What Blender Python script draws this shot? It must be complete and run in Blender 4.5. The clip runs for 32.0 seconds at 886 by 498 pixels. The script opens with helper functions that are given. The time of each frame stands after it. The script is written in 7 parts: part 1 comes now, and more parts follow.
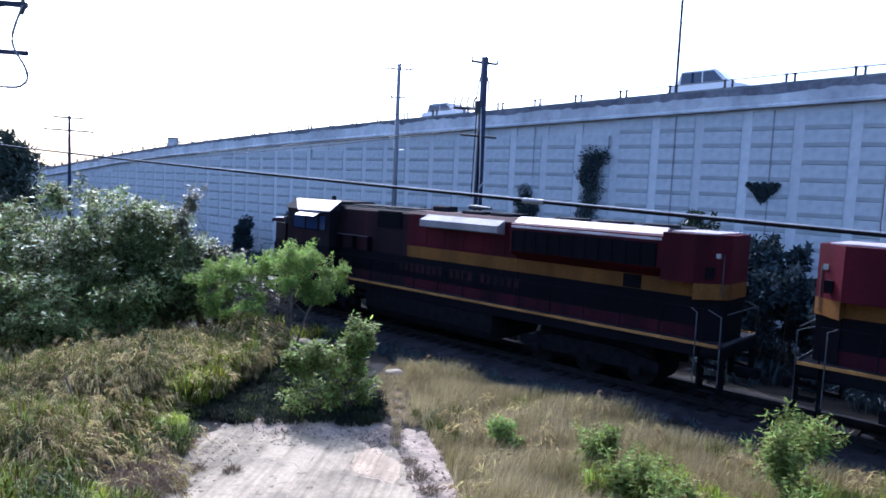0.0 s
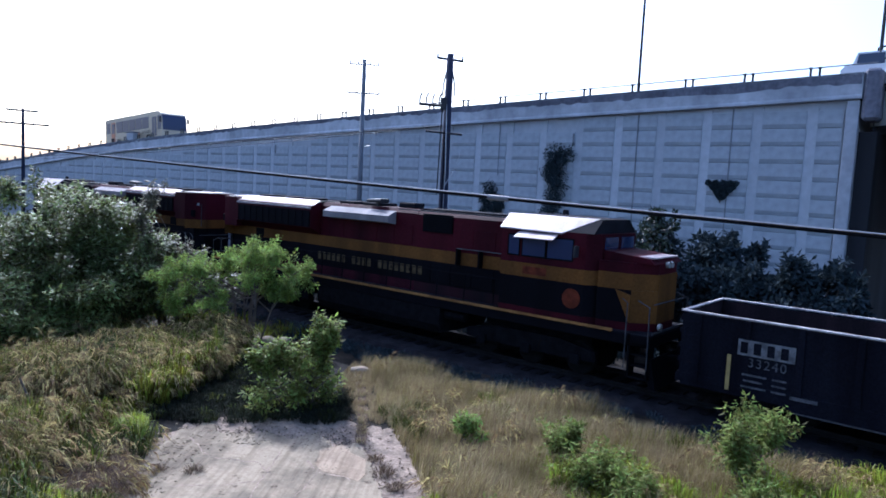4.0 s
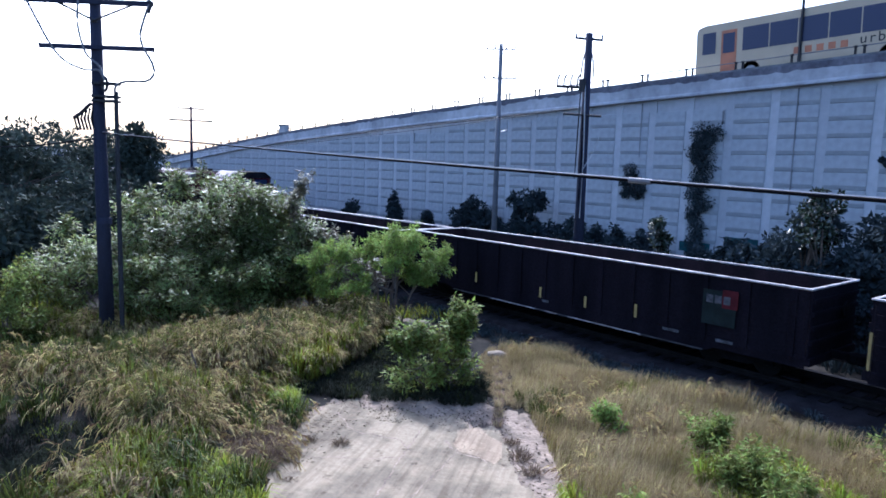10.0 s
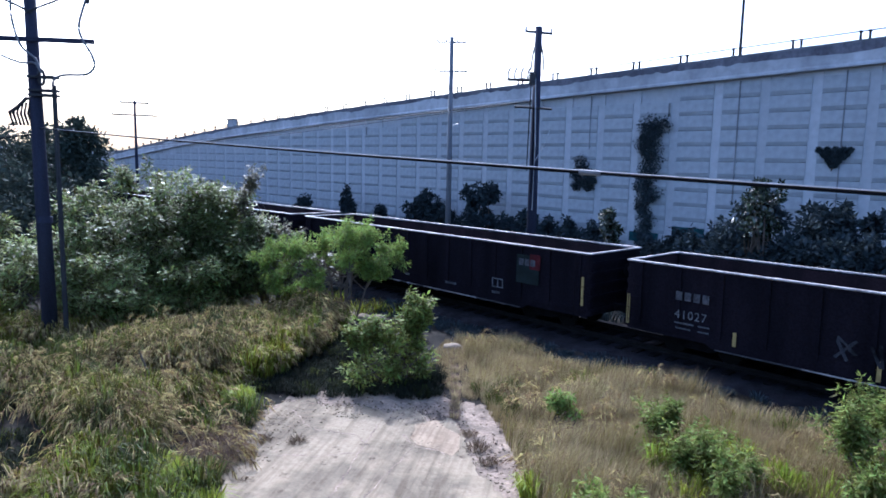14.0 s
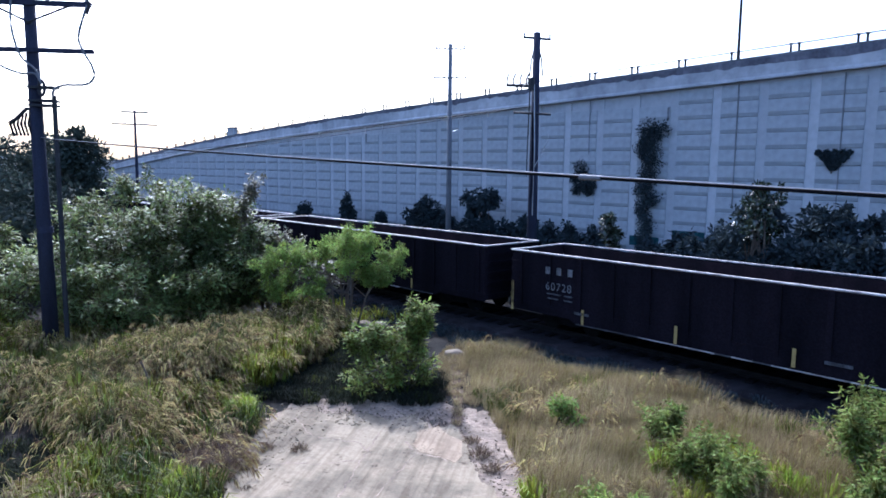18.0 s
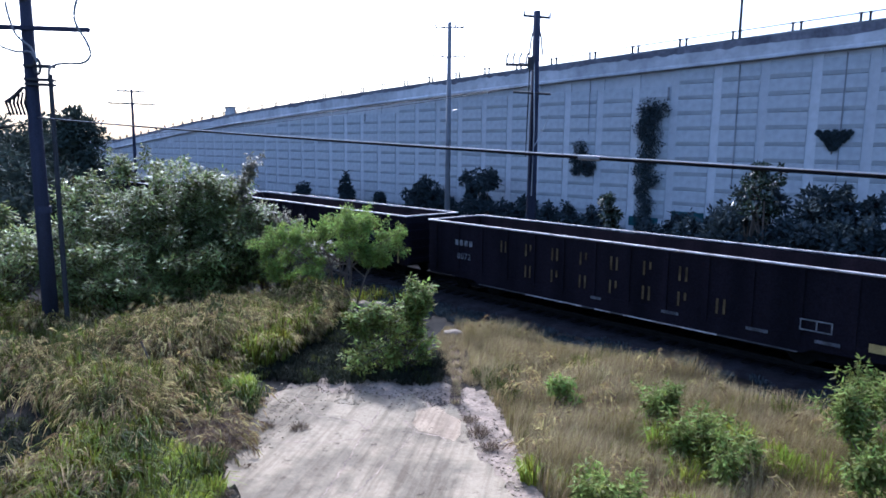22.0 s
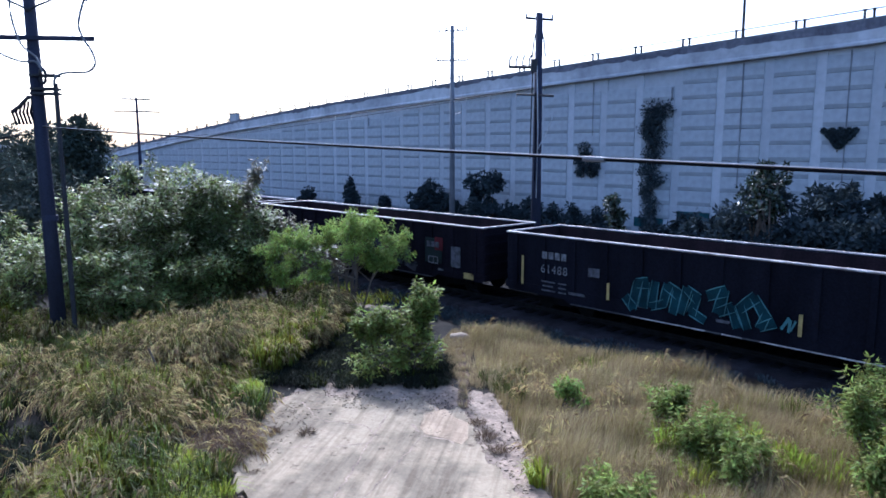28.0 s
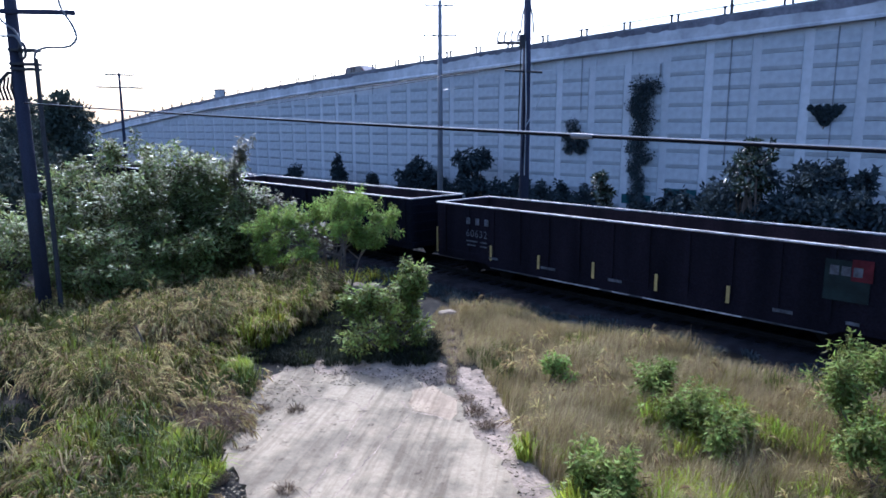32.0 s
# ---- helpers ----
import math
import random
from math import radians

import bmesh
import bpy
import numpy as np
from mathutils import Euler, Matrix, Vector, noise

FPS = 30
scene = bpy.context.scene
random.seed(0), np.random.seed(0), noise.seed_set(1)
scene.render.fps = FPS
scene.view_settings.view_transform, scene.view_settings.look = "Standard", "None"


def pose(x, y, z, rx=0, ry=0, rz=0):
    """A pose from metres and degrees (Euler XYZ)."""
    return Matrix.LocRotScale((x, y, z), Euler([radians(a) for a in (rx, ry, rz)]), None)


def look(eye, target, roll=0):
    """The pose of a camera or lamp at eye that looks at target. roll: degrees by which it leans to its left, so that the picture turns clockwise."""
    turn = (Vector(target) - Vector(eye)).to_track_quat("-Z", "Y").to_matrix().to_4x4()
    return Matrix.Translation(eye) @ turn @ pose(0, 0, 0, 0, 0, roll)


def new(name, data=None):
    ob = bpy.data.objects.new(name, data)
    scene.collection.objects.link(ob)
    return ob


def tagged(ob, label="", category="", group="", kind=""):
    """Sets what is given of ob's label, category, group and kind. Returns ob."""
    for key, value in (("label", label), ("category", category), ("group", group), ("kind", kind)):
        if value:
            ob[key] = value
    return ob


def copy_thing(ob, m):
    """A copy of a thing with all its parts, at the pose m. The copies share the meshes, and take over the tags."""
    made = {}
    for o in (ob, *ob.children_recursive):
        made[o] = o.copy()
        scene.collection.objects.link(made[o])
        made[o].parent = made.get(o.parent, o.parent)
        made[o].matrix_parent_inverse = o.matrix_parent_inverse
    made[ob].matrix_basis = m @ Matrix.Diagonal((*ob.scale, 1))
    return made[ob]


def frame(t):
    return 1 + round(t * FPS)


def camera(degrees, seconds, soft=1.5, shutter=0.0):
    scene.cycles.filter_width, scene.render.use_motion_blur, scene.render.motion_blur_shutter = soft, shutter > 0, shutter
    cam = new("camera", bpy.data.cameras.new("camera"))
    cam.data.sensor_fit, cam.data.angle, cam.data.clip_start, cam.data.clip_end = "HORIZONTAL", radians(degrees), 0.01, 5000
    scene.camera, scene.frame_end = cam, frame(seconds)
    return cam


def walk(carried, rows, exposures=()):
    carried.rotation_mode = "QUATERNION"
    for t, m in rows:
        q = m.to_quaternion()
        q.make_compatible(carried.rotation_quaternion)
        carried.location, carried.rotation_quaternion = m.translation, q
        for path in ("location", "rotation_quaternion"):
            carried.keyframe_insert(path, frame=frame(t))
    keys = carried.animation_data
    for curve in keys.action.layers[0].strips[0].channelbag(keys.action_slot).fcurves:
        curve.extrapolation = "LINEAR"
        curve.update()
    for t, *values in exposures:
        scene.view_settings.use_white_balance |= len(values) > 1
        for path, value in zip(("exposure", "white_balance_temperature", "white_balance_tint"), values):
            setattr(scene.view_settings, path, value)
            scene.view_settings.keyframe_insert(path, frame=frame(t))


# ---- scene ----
cam = camera(66.15, 32.0, soft=1.7)
EXPOSURES = [(0, 0.92, 4950, 16), (0.4, 0.4, 4950, 16), (1.0, 0.15, 4950, 16), (2.5, 0.4, 4950, 16), (5.0, 0.36, 4950, 16), (7.0, 0.6, 4950, 16), (32, 0.6, 4950, 16)]
PATH = [
    (0.0, pose(0, 0, 6.35, 84.98, -2.66, 42.38)),
    (0.5, pose(0, 0, 6.35, 84.95, -2.70, 44.28)),
    (1.0, pose(0, 0, 6.35, 84.48, -2.53, 45.35)),
    (1.5, pose(0, 0, 6.35, 84.69, -2.38, 42.64)),
    (2.0, pose(0, 0, 6.35, 85.04, -2.37, 38.08)),
    (2.5, pose(0, 0, 6.35, 84.96, -2.38, 36.15)),
    (4.5, pose(0, 0, 6.35, 84.69, -2.68, 41.10)),
    (5.0, pose(0, 0, 6.35, 84.23, -2.10, 42.87)),
    (5.5, pose(0, 0, 6.35, 82.61, -1.60, 45.94)),
    (6.0, pose(0, 0, 6.35, 81.28, -1.51, 48.95)),
    (6.5, pose(0, 0, 6.35, 81.15, -1.64, 51.91)),
    (7.0, pose(0, 0, 6.35, 81.75, -1.61, 51.36)),
    (7.5, pose(0, 0, 6.35, 82.33, -1.82, 50.84)),
    (8.0, pose(0, 0, 6.35, 82.26, -1.65, 50.45)),
    (8.5, pose(0, 0, 6.35, 82.24, -1.42, 50.28)),
    (9.0, pose(0, 0, 6.35, 82.48, -1.76, 50.61)),
    (9.5, pose(0, 0, 6.35, 82.84, -1.67, 51.15)),
    (10.0, pose(0, 0, 6.35, 83.13, -1.70, 50.91)),
    (10.5, pose(0, 0, 6.35, 83.08, -1.88, 50.67)),
    (11.0, pose(0, 0, 6.35, 82.98, -1.62, 50.76)),
    (11.5, pose(0, 0, 6.35, 82.80, -1.51, 50.33)),
    (12.0, pose(0, 0, 6.35, 82.82, -1.55, 50.24)),
    (12.5, pose(0, 0, 6.35, 82.99, -1.27, 49.24)),
    (13.0, pose(0, 0, 6.35, 83.07, -1.14, 47.46)),
    (13.5, pose(0, 0, 6.35, 83.10, -1.07, 47.02)),
    (14.0, pose(0, 0, 6.35, 82.69, -1.19, 46.97)),
    (14.5, pose(0, 0, 6.35, 81.58, -1.12, 47.07)),
    (15.0, pose(0, 0, 6.35, 81.41, -0.92, 47.44)),
    (15.5, pose(0, 0, 6.35, 82.23, -1.10, 47.72)),
    (17.5, pose(0, 0, 6.35, 83.14, -0.92, 47.33)),
    (18.0, pose(0, 0, 6.35, 83.21, -0.65, 46.95)),
    (18.5, pose(0, 0, 6.35, 83.01, -0.57, 46.59)),
    (19.0, pose(0, 0, 6.35, 82.91, -0.73, 46.68)),
    (19.5, pose(0, 0, 6.35, 82.30, -0.41, 46.53)),
    (20.0, pose(0, 0, 6.35, 81.46, -0.62, 47.04)),
    (20.5, pose(0, 0, 6.35, 81.48, -0.34, 47.26)),
    (21.0, pose(0, 0, 6.35, 82.26, -0.49, 47.42)),
    (21.5, pose(0, 0, 6.35, 81.85, -0.84, 47.57)),
    (22.0, pose(0, 0, 6.35, 81.56, -0.71, 46.87)),
    (22.5, pose(0, 0, 6.35, 81.25, -0.56, 47.10)),
    (23.0, pose(0, 0, 6.35, 80.74, -0.82, 47.16)),
    (23.5, pose(0, 0, 6.35, 80.75, -0.27, 47.47)),
    (24.0, pose(0, 0, 6.35, 80.59, 0.16, 47.57)),
    (24.5, pose(0, 0, 6.35, 80.69, 0.13, 47.57)),
    (26.5, pose(0, 0, 6.35, 80.84, 0.11, 47.47)),
    (27.0, pose(0, 0, 6.35, 80.76, 0.12, 47.11)),
    (27.5, pose(0, 0, 6.35, 81.67, 0.15, 47.05)),
    (28.0, pose(0, 0, 6.35, 81.83, 0.08, 47.21)),
    (28.5, pose(0, 0, 6.35, 82.08, 0.11, 47.30)),
    (29.0, pose(0, 0, 6.35, 82.11, 0.55, 47.18)),
    (29.5, pose(0, 0, 6.35, 81.06, -0.04, 47.91)),
    (30.0, pose(0, 0, 6.35, 81.65, -0.10, 47.74)),
    (30.5, pose(0, 0, 6.35, 81.59, -0.33, 47.83)),
    (31.0, pose(0, 0, 6.35, 81.36, -0.37, 47.76)),
    (31.5, pose(0, 0, 6.35, 80.44, 0.15, 46.75)),
    (32.0, pose(0, 0, 6.35, 79.93, 0.06, 46.21)),
]
walk(cam, PATH, EXPOSURES)

# ---- world, sun, exposure ----
SUN_YAW, SUN_EL = 64.0, 40.0   # degrees left of +y, and above the horizon
world = bpy.data.worlds.new("world")
scene.world = world
world.use_nodes = True
sky = world.node_tree.nodes.new("ShaderNodeTexSky")
sky.sky_type, sky.sun_disc = "NISHITA", False
sky.sun_elevation, sky.sun_rotation = radians(SUN_EL), radians(-SUN_YAW)
sky.air_density, sky.dust_density, sky.ozone_density = 1.0, 4.0, 1.0
world.node_tree.links.new(sky.outputs[0], world.node_tree.nodes["Background"].inputs[0])
world.node_tree.nodes["Background"].inputs[1].default_value = 0.24
sun = new("sun", bpy.data.lights.new("sun", "SUN"))
sun.data.energy, sun.data.angle, sun.data.color = 4.2, radians(0.6), (1.0, 0.95, 0.87)
_d = Vector((-math.sin(radians(SUN_YAW)) * math.cos(radians(SUN_EL)), math.cos(radians(SUN_YAW)) * math.cos(radians(SUN_EL)), math.sin(radians(SUN_EL))))
sun.matrix_world = look(_d * 100, (0, 0, 0))
scene.view_settings.exposure = 0.3


# ---- materials ----
def material(name, color, rough=0.8, metal=0.0, vary=0.25, scale=3.0, fine=40.0, bump=0.15, tint=None, spec=0.5, random_tint=0.0, trans=0.0, streak=False, along=None):
    """A surface with stains at a large scale, grain at a small one, and relief."""
    m = bpy.data.materials.new(name)
    m.use_nodes = True
    nt, n = m.node_tree, m.node_tree.nodes
    b = n["Principled BSDF"]
    geo = n.new("ShaderNodeTexCoord")
    big, small = n.new("ShaderNodeTexNoise"), n.new("ShaderNodeTexNoise")
    big.inputs["Scale"].default_value, big.inputs["Detail"].default_value = scale, 6
    small.inputs["Scale"].default_value, small.inputs["Detail"].default_value = fine, 3 if along is None else 12
    src = geo.outputs["Object"]
    if streak:
        mp = n.new("ShaderNodeMapping")
        mp.inputs["Scale"].default_value = (1.0, 1.0, 0.12)
        nt.links.new(src, mp.inputs[0])
        src = mp.outputs[0]
    if along is not None:
        turn, squeeze = n.new("ShaderNodeMapping"), n.new("ShaderNodeMapping")
        turn.inputs["Rotation"].default_value = (0, 0, radians(-along))
        squeeze.inputs["Scale"].default_value = (0.05, 1.0, 1.0)
        nt.links.new(src, turn.inputs[0])
        nt.links.new(turn.outputs[0], squeeze.inputs[0])
        src = squeeze.outputs[0]
    nt.links.new(src, big.inputs["Vector"])
    nt.links.new(geo.outputs["Object"], small.inputs["Vector"])
    ramp = n.new("ShaderNodeValToRGB")
    c = Vector(color)
    t = Vector(tint) if tint else c * (1 - vary)
    ramp.color_ramp.elements[0].position, ramp.color_ramp.elements[1].position = 0.36, 0.66
    ramp.color_ramp.elements[0].color, ramp.color_ramp.elements[1].color = (*t, 1), (*(c * (1 + vary * 0.3)), 1)
    nt.links.new(big.outputs["Fac"], ramp.inputs[0])
    mix = n.new("ShaderNodeMix")
    mix.data_type, mix.blend_type = "RGBA", "OVERLAY"
    mix.inputs[0].default_value = min(0.9, vary * 1.4)
    nt.links.new(ramp.outputs[0], mix.inputs[6])
    nt.links.new(small.outputs["Fac"], mix.inputs[7])
    out = mix.outputs[2]
    if random_tint:
        hsv, rnd = n.new("ShaderNodeHueSaturation"), n.new("ShaderNodeNewGeometry")
        mr = n.new("ShaderNodeMapRange")
        mr.inputs[3].default_value, mr.inputs[4].default_value = 1 - random_tint, 1 + random_tint
        nt.links.new(rnd.outputs["Random Per Island"], mr.inputs[0])
        nt.links.new(mr.outputs[0], hsv.inputs["Value"])
        mr2 = n.new("ShaderNodeMapRange")
        mr2.inputs[3].default_value, mr2.inputs[4].default_value = 0.5 - 0.06 * random_tint, 0.5 + 0.06 * random_tint
        nt.links.new(rnd.outputs["Random Per Island"], mr2.inputs[0])
        nt.links.new(mr2.outputs[0], hsv.inputs["Hue"])
        nt.links.new(out, hsv.inputs["Color"])
        out = hsv.outputs[0]
    nt.links.new(out, b.inputs["Base Color"])
    b.inputs["Roughness"].default_value, b.inputs["Metallic"].default_value = rough, metal
    b.inputs["Specular IOR Level"].default_value = spec
    if bump:
        bp = n.new("ShaderNodeBump")
        bp.inputs["Strength"].default_value, bp.inputs["Distance"].default_value = bump, 0.02
        nt.links.new(small.outputs["Fac"], bp.inputs["Height"])
        nt.links.new(bp.outputs[0], b.inputs["Normal"])
    if trans:
        tr, ms = n.new("ShaderNodeBsdfTranslucent"), n.new("ShaderNodeMixShader")
        nt.links.new(out, tr.inputs[0])
        ms.inputs[0].default_value = trans
        nt.links.new(b.outputs[0], ms.inputs[1])
        nt.links.new(tr.outputs[0], ms.inputs[2])
        nt.links.new(ms.outputs[0], n["Material Output"].inputs[0])
    return m


def glass_material(name, color=(0.02, 0.03, 0.035), rough=0.06):
    m = bpy.data.materials.new(name)
    m.use_nodes = True
    b = m.node_tree.nodes["Principled BSDF"]
    b.inputs["Base Color"].default_value, b.inputs["Roughness"].default_value = (*color, 1), rough
    b.inputs["Specular IOR Level"].default_value = 0.6
    return m


def worn_concrete(name, pale, grey, direction):
    """Bleached concrete: broad stains, faint wheel lines along one direction, dark pits and coarse grain."""
    m = bpy.data.materials.new(name)
    m.use_nodes = True
    nt, n = m.node_tree, m.node_tree.nodes
    b = n["Principled BSDF"]
    co = n.new("ShaderNodeTexCoord")
    turn, squeeze = n.new("ShaderNodeMapping"), n.new("ShaderNodeMapping")
    turn.inputs["Rotation"].default_value = (0, 0, radians(-direction))
    squeeze.inputs["Scale"].default_value = (0.06, 1.0, 1.0)
    nt.links.new(co.outputs["Object"], turn.inputs[0])
    nt.links.new(turn.outputs[0], squeeze.inputs[0])
    def layer(vec, scale, detail, lo, hi, dark, pale_):
        t, r = n.new("ShaderNodeTexNoise"), n.new("ShaderNodeValToRGB")
        t.inputs["Scale"].default_value, t.inputs["Detail"].default_value = scale, detail
        t.inputs["Roughness"].default_value = 0.62
        nt.links.new(vec, t.inputs["Vector"])
        nt.links.new(t.outputs["Fac"], r.inputs[0])
        r.color_ramp.elements[0].position, r.color_ramp.elements[1].position = lo, hi
        r.color_ramp.elements[0].color, r.color_ramp.elements[1].color = (*dark, 1), (*pale_, 1)
        return r.outputs[0], t.outputs["Fac"]
    def times(a, c):
        x = n.new("ShaderNodeMix")
        x.data_type, x.blend_type = "RGBA", "MULTIPLY"
        x.inputs[0].default_value = 1.0
        nt.links.new(a, x.inputs[6])
        nt.links.new(c, x.inputs[7])
        return x.outputs[2]
    col, _ = layer(co.outputs["Object"], 0.7, 10, 0.42, 0.58, grey, pale)
    lines, _ = layer(squeeze.outputs[0], 5.0, 8, 0.36, 0.56, (0.66, 0.64, 0.62), (1.0, 1.0, 1.0))
    grain, h = layer(co.outputs["Object"], 9.0, 6, 0.34, 0.62, (0.84, 0.83, 0.82), (1.05, 1.05, 1.05))
    pits, _ = layer(co.outputs["Object"], 3.4, 10, 0.30, 0.40, (0.42, 0.38, 0.36), (1.0, 1.0, 1.0))
    nt.links.new(times(times(times(col, lines), grain), pits), b.inputs["Base Color"])
    b.inputs["Roughness"].default_value, b.inputs["Specular IOR Level"].default_value = 0.92, 0.2
    bp = n.new("ShaderNodeBump")
    bp.inputs["Strength"].default_value, bp.inputs["Distance"].default_value = 0.5, 0.03
    nt.links.new(h, bp.inputs["Height"])
    nt.links.new(bp.outputs[0], b.inputs["Normal"])
    return m


